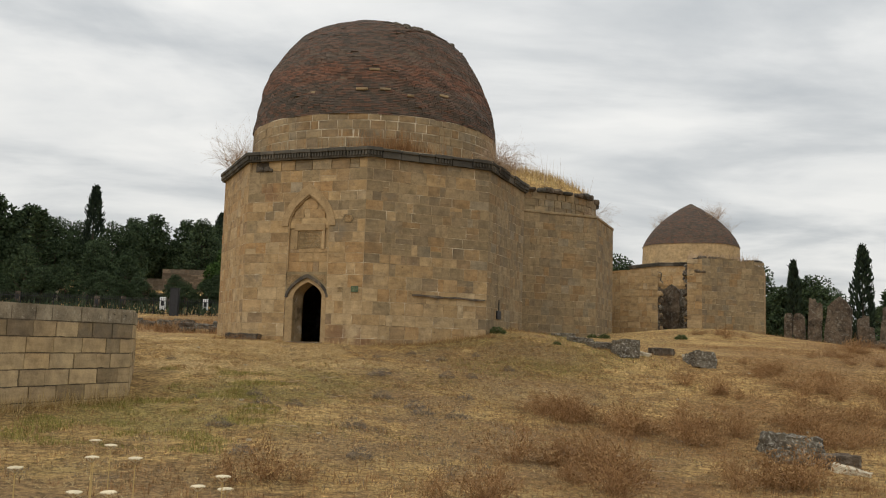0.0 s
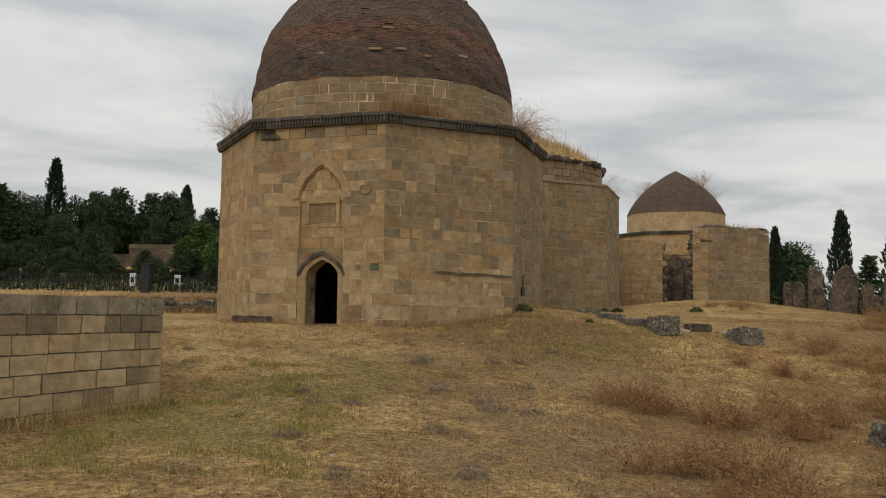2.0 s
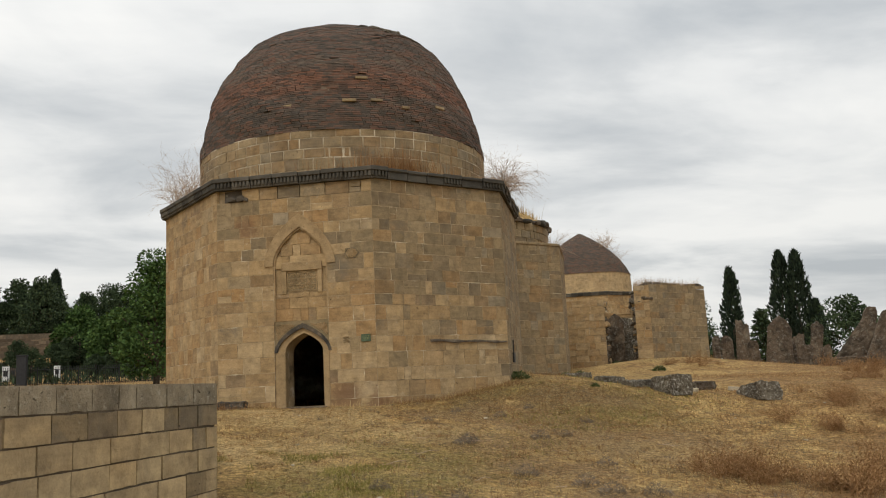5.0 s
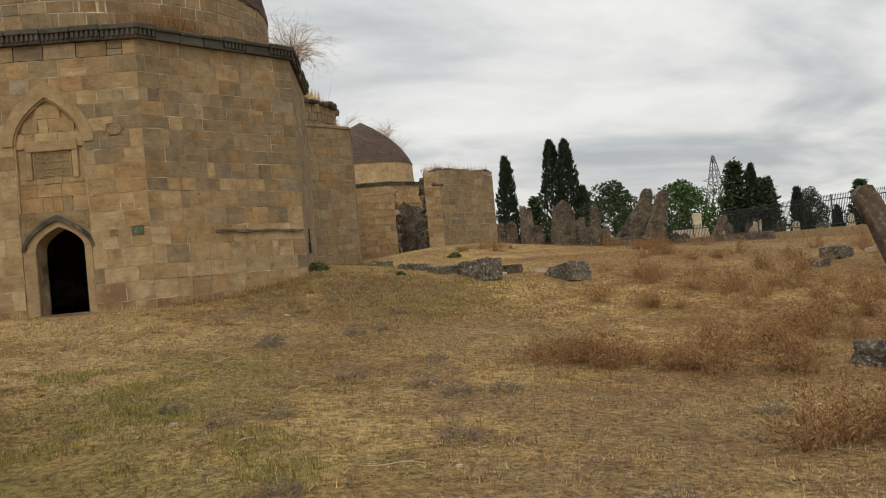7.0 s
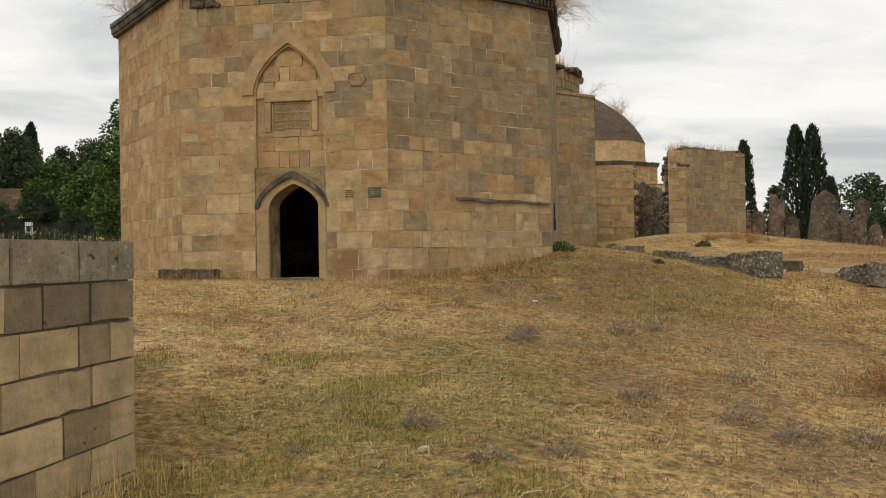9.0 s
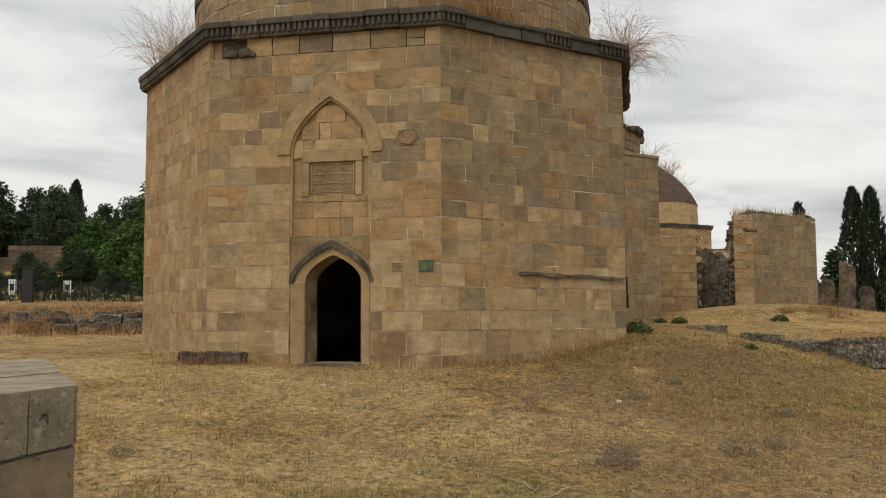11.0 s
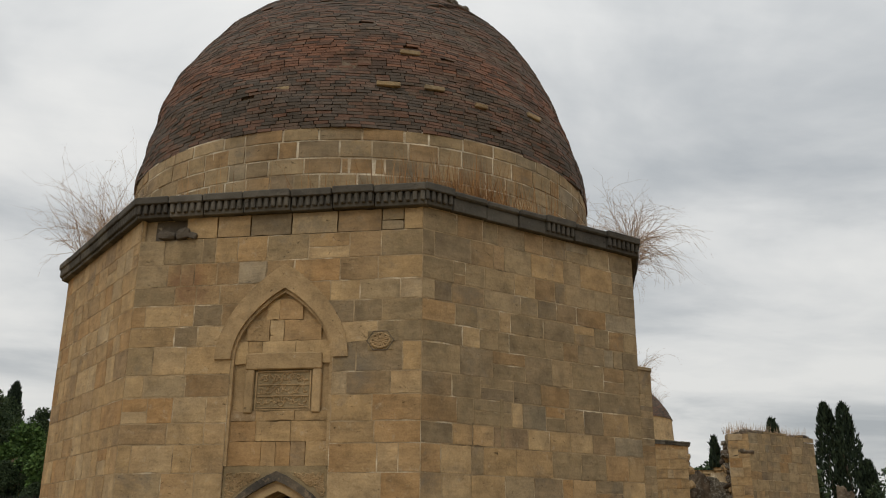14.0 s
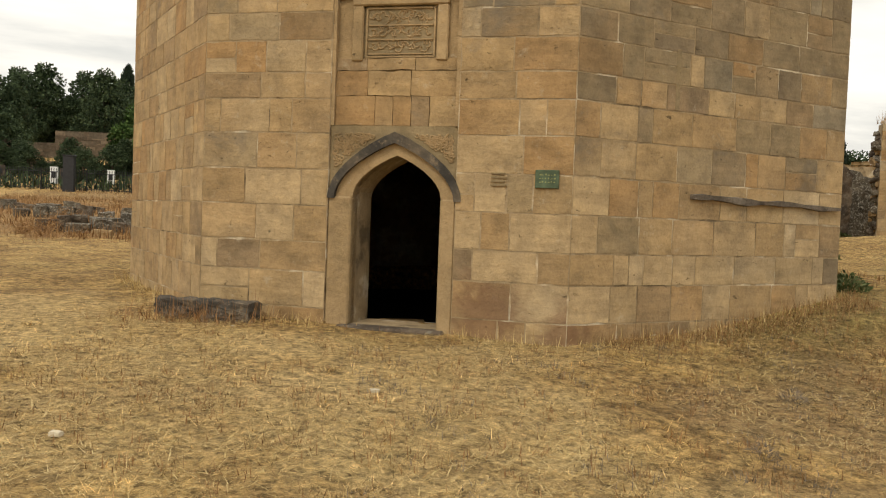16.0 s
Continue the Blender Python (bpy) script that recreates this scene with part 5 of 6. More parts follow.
    clump_tree("broadleaf_tree", "green leafy tree behind the mausoleum", 9.0, 6.0, 28, at_ground(-12.4, 70.0), "leafy trees on the slope", M_BROAD, 26, 480, (0.24, 0.085), 0.12)
    clump_tree("broadleaf_tree", "green leafy tree behind the mausoleum", 4.6, 4.6, 29, at_ground(-17.4, 84.0), "leafy trees on the slope", M_BROAD, 20, 380, (0.26, 0.09), 0.08)
    clump_tree("broadleaf_tree", "green leafy tree behind the mausoleum", 7.5, 8.0, 31, at_ground(-12.0, 86.0), "leafy trees on the slope", M_PINE, 22, 300, (0.32, 0.11), 0.12)


plant_trees()


def blades(name, label, pts, height, width, mat, seed, lean=0.8, low_lean=0.0, raised=-0.012):
    """Many thin blades as one mesh; each stands on the ground at its point."""
    rng = np.random.default_rng(seed)
    n_b = len(pts)
    x, y = pts[:, 0], pts[:, 1]
    z = pts[:, 2] if pts.shape[1] > 2 else gz(x, y) + np.array([unevenness(a, b) for a, b in zip(x.tolist(), y.tolist())]) + raised
    h = height[0] + (height[1] - height[0]) * rng.random(n_b) ** 1.5
    a = rng.random(n_b) * 2 * np.pi
    w = width * (0.6 + 0.8 * rng.random(n_b))
    tilt = lean * (low_lean + (1 - low_lean) * rng.random(n_b))
    base = np.stack([x, y, z], 1)
    side = np.stack([-np.sin(a), np.cos(a), np.zeros(n_b)], 1) * w[:, None] / 2
    tip = base + np.stack([np.cos(a) * h * tilt * 1.3, np.sin(a) * h * tilt * 1.3, h * np.maximum(0.12, 1.05 - 0.72 * tilt)], 1)
    verts = np.stack([base - side, base + side, tip], 1).reshape(-1, 3)
    me = bpy.data.meshes.new(name)
    me.vertices.add(3 * n_b)
    me.vertices.foreach_set("co", verts.ravel())
    me.loops.add(3 * n_b)
    me.loops.foreach_set("vertex_index", np.arange(3 * n_b, dtype=np.int32))
    me.polygons.add(n_b)
    me.polygons.foreach_set("loop_start", np.arange(0, 3 * n_b, 3, dtype=np.int32))
    me.materials.append(mat)
    me.update(calc_edges=True)
    me.validate()
    return tagged(new(name, me), label, "grass", "", "stuff")


def free_of_walls(p):
    keep = np.ones(len(p), bool)
    for cx, cy in ((-2.24, 28.465), (2.565, 38.43)):
        keep &= np.hypot(p[:, 0] - cx, p[:, 1] - cy) > RADIUS + 0.02 - 0.35 * (np.abs(((np.degrees(np.arctan2(p[:, 1] - cy, p[:, 0] - cx)) - TURN_OCT + 22.5) % 45) - 22.5) / 22.5)
    # the block wall's footprint
    u = (p[:, 0] + 4.97) * 0.929 - (p[:, 1] - 14.45) * 0.37
    keep &= ~((u < 0.06) & (p[:, 0] < -4.7) & (p[:, 0] > -9.5) & (p[:, 1] < 17.2) & (p[:, 1] > 9.0))
    return p[keep]


def patchy(p, scale, low, seed, rng):
    v = np.array([noise.noise((a * scale, b * scale, seed)) for a, b in p[:, :2]])
    return p[rng.random(len(p)) < np.clip((v - low) * 3.0, 0.0, 1.0)]


def grass():
    rng = np.random.default_rng(8)

    def spread(n_p, x0, x1, y0, y1):
        return np.stack([x0 + (x1 - x0) * rng.random(n_p), y0 + (y1 - y0) * rng.random(n_p)], 1)

    near = np.concatenate([spread(260000, -9, 9, 4.5, 24), spread(400000, -7, 4, 15, 26.5), spread(110000, -16, 18, 18, 40)])
    tufts = free_of_walls(patchy(spread(120000, -8, 9, 5, 25), 1.6, 0.12, 12.0, rng))
    blades("dry_tufts", "scattered standing tufts of dry grass", tufts, (0.03, 0.11), 0.007, M_TURF, 14, 1.35, 0.3)
    def clumps(n_c, x0, x1, y0, y1, per, size):
        c = spread(n_c, x0, x1, y0, y1)
        return free_of_walls(np.repeat(c, per, 0) + rng.normal(size=(n_c * per, 2)) * size * np.repeat(0.5 + rng.random((n_c, 1)), per, 0))

    blades("grass_clumps", "small matted clumps of dry grass", clumps(4200, -8, 9, 5, 25, 34, 0.055), (0.04, 0.12), 0.006, M_TURF, 21, 1.4, 0.3)
    blades("brown_clumps", "small brown clumps of withered weeds", clumps(4200, -6.5, 10, 5, 25, 30, 0.06), (0.03, 0.11), 0.007, M_RUST, 22, 1.3)
    blades("grey_clumps", "small grey-brown clumps of withered thistle", clumps(1000, -4.0, 6, 8, 24, 40, 0.08), (0.02, 0.09), 0.007, M_GREYWEED, 23, 1.1)
    near = free_of_walls(near)
    litter = free_of_walls(patchy(np.concatenate([spread(110000, -8, 4, 15, 24.5), spread(40000, -6, 6, 6, 15)]), 0.8, -0.35, 17.0, rng))
    blades("straw_litter", "pale loose straw strewn over the ground", litter, (0.03, 0.13), 0.0045, M_STRAW, 24, 1.4, 0.65, 0.010)
    undergrowth = spread(10000, -54, -8, 77.5, 90)
    blades("undergrowth", "dark tangled undergrowth behind the iron fence", undergrowth, (0.2, 0.9), 0.16, M_PINE, 25, 0.9)
    rank = patchy(spread(42000, -30, -7, 38, 77), 0.25, -0.25, 19.0, rng)
    blades("rank_weeds", "rusty knee-high weeds before the iron fence", rank, (0.12, 0.5), 0.03, M_RUSTLEAF, 26, 0.8)
    blades("dry_grass", "short dry mown straw grass over the slope", near, (0.02, 0.075), 0.006, M_TURF, 1, 1.7, 0.45)
    weeds = free_of_walls(patchy(np.concatenate([spread(60000, 0.0, 18, 8, 30), spread(14000, -3, 9, 3, 14), spread(22000, 8, 24, 26, 42), spread(26000, -22, -7, 34, 62)]), 0.30, -0.20, 3.0, rng))
    blades("rusty_weeds", "low rusty-brown dry weeds", weeds, (0.03, 0.15), 0.010, M_RUST, 2, 0.7)
    fresh = free_of_walls(np.concatenate([patchy(spread(70000, -5.4, -2.4, 10.0, 18), 1.3, 0.0, 9.0, rng), patchy(spread(22000, 0.0, 6.0, 20, 27), 0.4, -0.1, 5.0, rng), patchy(spread(16000, -8, 4, 12, 22), 0.35, 0.05, 6.0, rng)]))
    blades("green_grass", "sparse green grass in the hollows", fresh, (0.03, 0.10), 0.010, M_GREENGRASS, 3, 0.9)
    # taller straw along the foot of the walls
    foot = []
    for cx, cy, faces, n_f in ((-2.24, 28.465, (5, 6, 7, 0, 1), 620), (2.565, 38.43, (7, 0, 1), 400)):
        for i in faces:
            m = Matrix.Translation((cx, cy, 0)) @ oct_frame(i)
            for k in range(n_f):
                u, v = rng.random() * SIDE, 0.03 + abs(rng.normal()) * 0.16
                if i == 7 and cx < 0 and 1.45 < u < 2.6:
                    continue
                p = m @ Vector((u, v, 0))
                foot.append((p.x, p.y))
    blades("wall_foot_grass", "taller dry grass along the wall foot", np.array(foot), (0.05, 0.20), 0.008, M_STRAW, 4, 0.9)
    lip = []
    m = Matrix.Translation((-2.24, 28.465, 0)) @ oct_frame(0)
    for k in range(2600):
        p = m @ Vector((0.3 + rng.random() * (SIDE - 0.1), 0.04 + abs(rng.normal()) * 0.28, 0))
        lip.append((p.x, p.y))
    blades("wall_foot_weeds", "brown withered grass banked against the wall", np.array(lip), (0.05, 0.22), 0.006, M_RUSTLEAF, 16, 1.0)
    edge = np.array([(-4.97 - 0.37 * t + 0.929 * v, 14.45 - 0.929 * t - 0.37 * v) for t, v in zip(rng.random(3200) * 5.2, 0.02 + abs(rng.normal(size=3200)) * 0.15)])
    blades("wall_foot_grass", "taller dry grass along the block wall", edge, (0.06, 0.42), 0.006, M_STRAW, 5, 1.0)
    weeds_p = np.array([(-5.42 + rng.normal() * 0.4, 24.42 + rng.normal() * 0.12 - 0.10 * rng.random()) for _ in range(420)])
    blades("doorside_weeds", "dry brown stalks round the doorside stone", free_of_walls(weeds_p), (0.08, 0.34), 0.007, M_RUST, 15, 0.6)
    # grass and stalks on the domeless drum, the main shoulder and the ruin
    roof = []
    for k in range(9000):
        r, a = 3.7 * math.sqrt(rng.random()), rng.random() * 2 * math.pi
        roof.append((2.565 + r * math.cos(a), 38.43 + r * math.sin(a), float(np.interp(r, [0, 1.5, 3.0, 3.75], [8.7, 8.55, 7.95, 7.46]))))
    blades("roof_grass", "thick dry golden grass on the domeless roof", np.array(roof), (0.25, 0.62), 0.022, M_STRAW, 6, 0.45)
    tall = [(p[0], p[1], p[2]) for p in roof[:260]]
    blades("roof_stalks", "tall dry stalks on the domeless roof", np.array(tall), (0.7, 1.35), 0.02, M_TWIG, 7, 0.35)
    led = []
    for k in range(900):
        a, r = radians(rng.normal(-79, 9)), 4.02 + rng.random() * 0.35
        led.append((-2.24 + r * math.cos(a), 28.465 + r * math.sin(a), 6.52))
    for k in range(420):
        a, r = rng.random() * 2 * math.pi, 4.0 + rng.random() * 0.35
        led.append((-2.24 + r * math.cos(a), 28.465 + r * math.sin(a), 6.52))
    led = np.array(led)
    blades("ledge_grass", "dry straw growing on the cornice ledge", led, (0.2, 1.0), 0.011, M_RUST, 9, 0.4)
    ruin = []
    for i, x0 in ((0, 0.0), (7, 3.0)):
        m = Matrix.Translation((11.7, 45.27, 0)) @ oct_frame(i)
        for k in range(500 if i == 0 else 120):
            p = m @ Vector((x0 + rng.random() * (SIDE - x0), -0.15 - rng.random() * 0.6, 5.55))
            ruin.append(tuple(p))
    blades("ruin_grass", "dry tufts on top of the ruin", np.array(ruin), (0.12, 0.5), 0.02, M_TWIG, 10, 0.5)


grass()


def twig_bush(label, m, stems, reach, seed, mat=None, droop=0.5, thick=0.006, name="twig_bush"):
    """A leafless bush of thin arching twigs from one root."""
    rng = random.Random(seed)
    bush = thing(name, label, "bush", m)
    verts, faces = [], []

    def strand(p, d, length, r, steps, depth):
        for k in range(steps):
            d = (d + Vector((rng.gauss(0, 0.16), rng.gauss(0, 0.16), rng.gauss(0, 0.12) - droop * 0.10))).normalized()
            q = p + d * length / steps
            side = d.cross(Vector((rng.gauss(0, 1), rng.gauss(0, 1), rng.gauss(0, 1)))).normalized()
            other = d.cross(side)
            at = len(verts)
            for c, rr in ((p, r), (q, r * 0.85)):
                for s, o in ((1, 0), (-0.5, 0.87), (-0.5, -0.87)):
                    verts.append(c + side * rr * s + other * rr * o)
            faces.extend([(at, at + 1, at + 4, at + 3), (at + 1, at + 2, at + 5, at + 4), (at + 2, at, at + 3, at + 5)])
            p, r = q, r * 0.85
            if depth and rng.random() < 0.75:
                strand(p, (d + Vector((rng.gauss(0, 0.6), rng.gauss(0, 0.6), rng.gauss(0, 0.4)))).normalized(), length * 0.45, r * 0.8, 3, depth - 1)

    for k in range(stems):
        a = rng.uniform(0, 2 * math.pi)
        up_d = Vector((math.cos(a) * rng.uniform(0.2, 0.9), math.sin(a) * rng.uniform(0.2, 0.9), rng.uniform(0.5, 1.0))).normalized()
        strand(Vector((rng.gauss(0, 0.05), rng.gauss(0, 0.05), -0.03)), up_d, reach * rng.uniform(0.55, 1.1), thick, 6, 2)
    part_of("branchwork", mesh_of("branchwork", verts, faces, mat or M_TWIG), bush)
    return bush


def on_tomb(i, u, v, z, cx=-2.24, cy=28.465):
    p = Matrix.Translation((cx, cy, 0)) @ oct_frame(i) @ Vector((u, v, 0))
    return Matrix.Translation((p.x, p.y, z))


twig_bush("pale leafless bush growing on the cornice", on_tomb(6, 0.7, -0.05, 6.5), 40, 1.1, 1)
twig_bush("pale leafless bush growing on the cornice", on_tomb(6, 1.6, -0.1, 6.5), 34, 1.1, 2)
twig_bush("pale leafless bush hanging over the cornice corner", on_tomb(1, 0.6, 0.0, 6.5), 64, 1.05, 3, None, 1.7)
twig_bush("pale leafless bush hanging over the cornice corner", on_tomb(1, 1.6, 0.0, 6.5), 54, 1.0, 4, None, 1.5)
twig_bush("pale leafless bush on the domeless mausoleum", on_tomb(1, 0.8, -0.3, 6.5, 2.565, 38.43), 20, 1.0, 5, None, 0.9)
twig_bush("pale leafless bush on the domeless mausoleum", on_tomb(1, 2.8, -0.3, 6.5, 2.565, 38.43), 20, 1.0, 6, None, 0.9)
for k, (a, z, r) in enumerate(((-20, 11.7, 2.0), (10, 11.2, 2.4), (-60, 11.6, 2.1), (170, 11.4, 2.2), (150, 10.9, 2.6), (-10, 10.6, 2.9))):
    twig_bush("pale leafless bush rooted in the far dome", Matrix.Translation((19.75 + r * math.cos(radians(a)), 70.6 + r * math.sin(radians(a)), z)), 18, 1.2, 20 + k, None, 0.4, 0.012)


def dry_bush_meshes(seed, stems=42, n_l=850):
    """A rusty dry weed: thin branching stems from one root, with small curled leaves along them."""
    rng = np.random.default_rng(seed)
    a = rng.random(stems) * 2 * np.pi
    reach = 0.10 + 0.42 * rng.random(stems)
    tip = np.stack([reach * np.cos(a), reach * np.sin(a), (0.62 - 0.75 * reach) * (0.55 + 0.5 * rng.random(stems))], 1)
    root = rng.normal(size=(stems, 3)) * np.array([0.10, 0.10, 0.0])
    verts, faces = [], []
    for p, q in zip(root, tip):
        mid = (p + q) / 2 + np.array([0, 0, 0.05]) + rng.normal(size=3) * 0.03
        for u, v, r in ((p, mid, 0.0035), (mid, q, 0.0022)):
            at = len(verts)
            verts += [u + (r, 0, 0), u + (-r * 0.5, r, 0), u + (-r * 0.5, -r, 0), v + (r * 0.6, 0, 0), v + (-r * 0.3, r * 0.6, 0), v + (-r * 0.3, -r * 0.6, 0)]
            faces += [(at, at + 1, at + 4, at + 3), (at + 1, at + 2, at + 5, at + 4), (at + 2, at, at + 3, at + 5)]
    stem_me = mesh_of("stems", verts, faces, M_RUST)
    pick = rng.integers(0, stems, n_l)
    t = (0.25 + 0.85 * rng.random(n_l) ** 0.8)[:, None]
    c = root[pick] + (tip - root)[pick] * t + rng.normal(size=(n_l, 3)) * np.array([0.045, 0.045, 0.03])
    c[:, 2] = np.maximum(c[:, 2], 0.01)
    d = (tip - root)[pick] + rng.normal(size=(n_l, 3)) * 0.3
    leaf_me = foliage_mesh("leaves", c, d, 0.02 + 0.06 * rng.random(n_l) ** 2, 0.003 + 0.006 * rng.random(n_l), M_RUSTLEAF, rng)
    return stem_me, leaf_me


RUST_MESHES = [dry_bush_meshes(60 + k) for k in range(5)]


def rust_bushes():
    rng = random.Random(4)
    made = 0
    clusters = [(2.5, 15.7, 0.55, 13), (3.2, 15.2, 0.4, 6), (2.2, 16.6, 0.4, 5), (4.7, 15.9, 0.6, 8), (3.9, 14.4, 0.5, 4), (6.3, 16.5, 0.8, 7), (1.7, 11.0, 0.7, 9), (1.8, 9.9, 0.5, 5), (3.8, 11.2, 0.6, 6), (6.5, 14.9, 0.5, 5), (5.9, 19.8, 0.7, 5), (8.8, 20.2, 1.0, 8), (7.9, 17.8, 0.8, 7), (9.7, 18.0, 0.9, 7), (8.3, 22.7, 0.8, 6), (11.5, 21.5, 1.2, 8), (13.2, 18.8, 0.8, 6), (12.0, 25.0, 1.4, 8), (15.5, 23.5, 1.4, 7), (10.5, 35.5, 0.7, 5), (14.0, 29.0, 1.6, 8), (17.0, 33.0, 1.6, 8), (-13.5, 40.0, 1.6, 8), (0.3, 9.0, 0.5, 3), (-1.6, 8.6, 0.35, 3), (-13.0, 46.0, 2.2, 8), (8.2, 13.6, 0.8, 6), (6.0, 11.3, 0.7, 5)]
    for cx, cy, rad, n_c in clusters:
        for k in range(n_c):
            x, y, s = cx + rng.gauss(0, rad * 0.6), cy + rng.gauss(0, rad * 0.6), rng.uniform(0.5, 1.15)
            bush = thing("dry_weed_bush", "rusty-brown dry weed bush in the grass", "dry bush", at_ground(x, y, rng.uniform(0, 360), s, 0.02, s * rng.uniform(0.7, 1.15)), "rusty weeds")
            part_of("branchwork", RUST_MESHES[made % 5][0], bush)
            part_of("foliage", RUST_MESHES[made % 5][1], bush)
            made += 1


rust_bushes()


UMBELS = [(-2.21, 4.78, 0.58), (-2.29, 6.04, 0.58), (-2.12, 5.86, 0.58), (-1.75, 5.27, 0.58), (-1.84, 4.59, 0.50), (-2.0, 5.26, 0.58), (-1.26, 4.84, 0.50), (-1.11, 4.66, 0.58), (-1.09, 4.81, 0.50), (-1.66, 4.62, 0.50), (-1.26, 4.63, 0.46)]


def small_plants():
    rng = np.random.default_rng(12)
    meshes = {}
    for key, mat in (("thistle", M_GREYWEED), ("green", M_GREENBUSH)):
        n_l = 420
        a, r = rng.random(n_l) * 2 * np.pi, 0.5 * np.sqrt(rng.random(n_l))
        z = (0.04 + 0.4 * rng.random(n_l)) * np.clip(1 - (r / 0.55) ** 2, 0.08, 1)
        c = np.stack([r * np.cos(a), r * np.sin(a), z], 1)
        d = np.stack([np.cos(a), np.sin(a), 0.8 * np.ones(n_l)], 1) + rng.normal(size=(n_l, 3)) * 0.4
        wide = 0.05 if key == "green" else 0.012
        meshes[key] = foliage_mesh("leaves", c, d, 0.06 + 0.16 * rng.random(n_l), wide * (0.4 + 0.6 * rng.random(n_l)), mat, rng)
    spots = [(-0.26, 14.86, 0.40), (-1.16, 18.9, 0.35), (0.16, 19.2, 0.4), (0.05, 21.5, 0.3), (-1.3, 18.6, 0.4), (-5.6, 18.7, 0.25), (-4.0, 14.7, 0.22), (-0.4, 15.4, 0.4), (1.6, 20.9, 0.3), (-2.8, 14.3, 0.35), (0.3, 14.8, 0.4), (1.9, 12.6, 0.35), (-1.0, 16.1, 0.4), (0.7, 19.5, 0.3), (-3.1, 15.2, 0.3), (-2.3, 14.4, 0.3), (-0.7, 22.2, 0.25), (0.9, 22.4, 0.25), (-1.5, 21.0, 0.25), (-2.9, 12.0, 0.35), (-1.2, 12.9, 0.4), (0.5, 17.0, 0.35), (-0.9, 10.6, 0.35), (-2.2, 10.2, 0.3), (-5.7, 24.45, 0.3), (-5.3, 24.3, 0.3), (-5.05, 24.25, 0.22)]
    for x, y, s in spots:
        plant = thing("thistle_plant", "low grey-violet dry thistle in the grass", "weed", at_ground(x, y, rng.random() * 360, s * 0.95, 0.01, s), "grey thistles")
        part_of("leaves", meshes["thistle"], plant)
    for x, y, s in ((1.62, 25.55, 0.62), (1.45, 25.9, 0.45), (6.3, 34.4, 0.6), (4.18, 26.04, 0.45), (9.2, 34.2, 0.6), (4.4, 26.3, 0.4), (10.6, 41.6, 1.0), (11.1, 42.2, 0.9), (3.2, 24.6, 0.3), (5.9, 34.8, 0.5), (11.0, 43.6, 1.3)):
        plant = thing("green_bush", "small green leafy bush at the wall foot", "bush", at_ground(x, y, rng.random() * 360, s * 0.8, 0.02, s * 0.85), "green bushes")
        part_of("leaves", meshes["green"], plant)
    # loose bleached stalks lying in the grass
    for k in range(16):
        x, y = (0.1, 17.9) if k == 0 else (-3.2 + 6.4 * rng.random(), 9.5 + 11 * rng.random())
        half, a = 0.15 + 0.18 * rng.random(), rng.random() * 6.28
        stalk = thing("dry_stalk", "bleached dry stalk lying in the grass", "plant stalk", pose(x, y, float(gz(x, y)) + 0.045, 0, 0, math.degrees(a)), "loose stalks")
        bm = bmesh.new()
        last = None
        for q in range(6):
            p = (half * (q / 2.5 - 1), 0.05 * math.sin(q * 0.8 + a), 0.012 * math.sin(q * 1.3))
            if last:
                tube(bm, last, p, 0.005, 0.004, 4)
            last = p
        part("stem", bm, M_TWIG, stalk)
    # dried umbel flowers by the start of the path
    for x, y, top in UMBELS:
        h = top - float(gz(x, y))
        z0 = float(gz(x, y))
        flower = thing("dried_flower", "dry cream umbel flower on a thin stem", "flower", pose(x, y, z0, rng.normal() * 2, rng.normal() * 2, rng.random() * 360), "dried umbels")
        bm = bmesh.new()
        tube(bm, (0, 0, -0.03), (0.01, 0, h), 0.005, 0.003, 5)
        part("stem", bm, M_STRAW, flower)
        bm = bmesh.new()
        for q in range(34):
            a, r = q * 2.4, 0.037 * math.sqrt((q + 0.5) / 34)
            bmesh.ops.create_icosphere(bm, subdivisions=1, radius=0.0078, matrix=Matrix.Translation((0.01 + r * math.cos(a), r * math.sin(a), h + 0.012 - 4.0 * r * r)) @ Matrix.Diagonal((1, 1, 0.7, 1)))
        for q in range(8):
            a = q * math.pi / 4
            tube(bm, (0.01, 0, h - 0.02), (0.01 + 0.029 * math.cos(a), 0.029 * math.sin(a), h), 0.003, 0.002, 4)
        part("flower_head", bm, M_UMBEL, flower, "cream dry flower head")


small_plants()


# ---------------------------------------------------------------- loose stones
def stone_thing(name, label, x, y, sx, sy, sz, rz, seed, mat=None, rough=0.10, tilt=(0, 0), sink=0.08, group=""):
    bm = rough_stone(sx, sy, sz, seed, rough * 1.3, 17 if max(sx, sy) > 0.3 else 3, 1.0, 1.32)
    me = bpy.data.meshes.new(name)
    bm.to_mesh(me)
    bm.free()
    me.materials.append(mat or M_DARKSTONE)
    ob = new(name, me)
    ob.matrix_world = Matrix.Translation((x, y, float(gz(x, y)) - sink)) @ pose(0, 0, 0, tilt[0], tilt[1], rz)
    return tagged(ob, label, "stone", group)


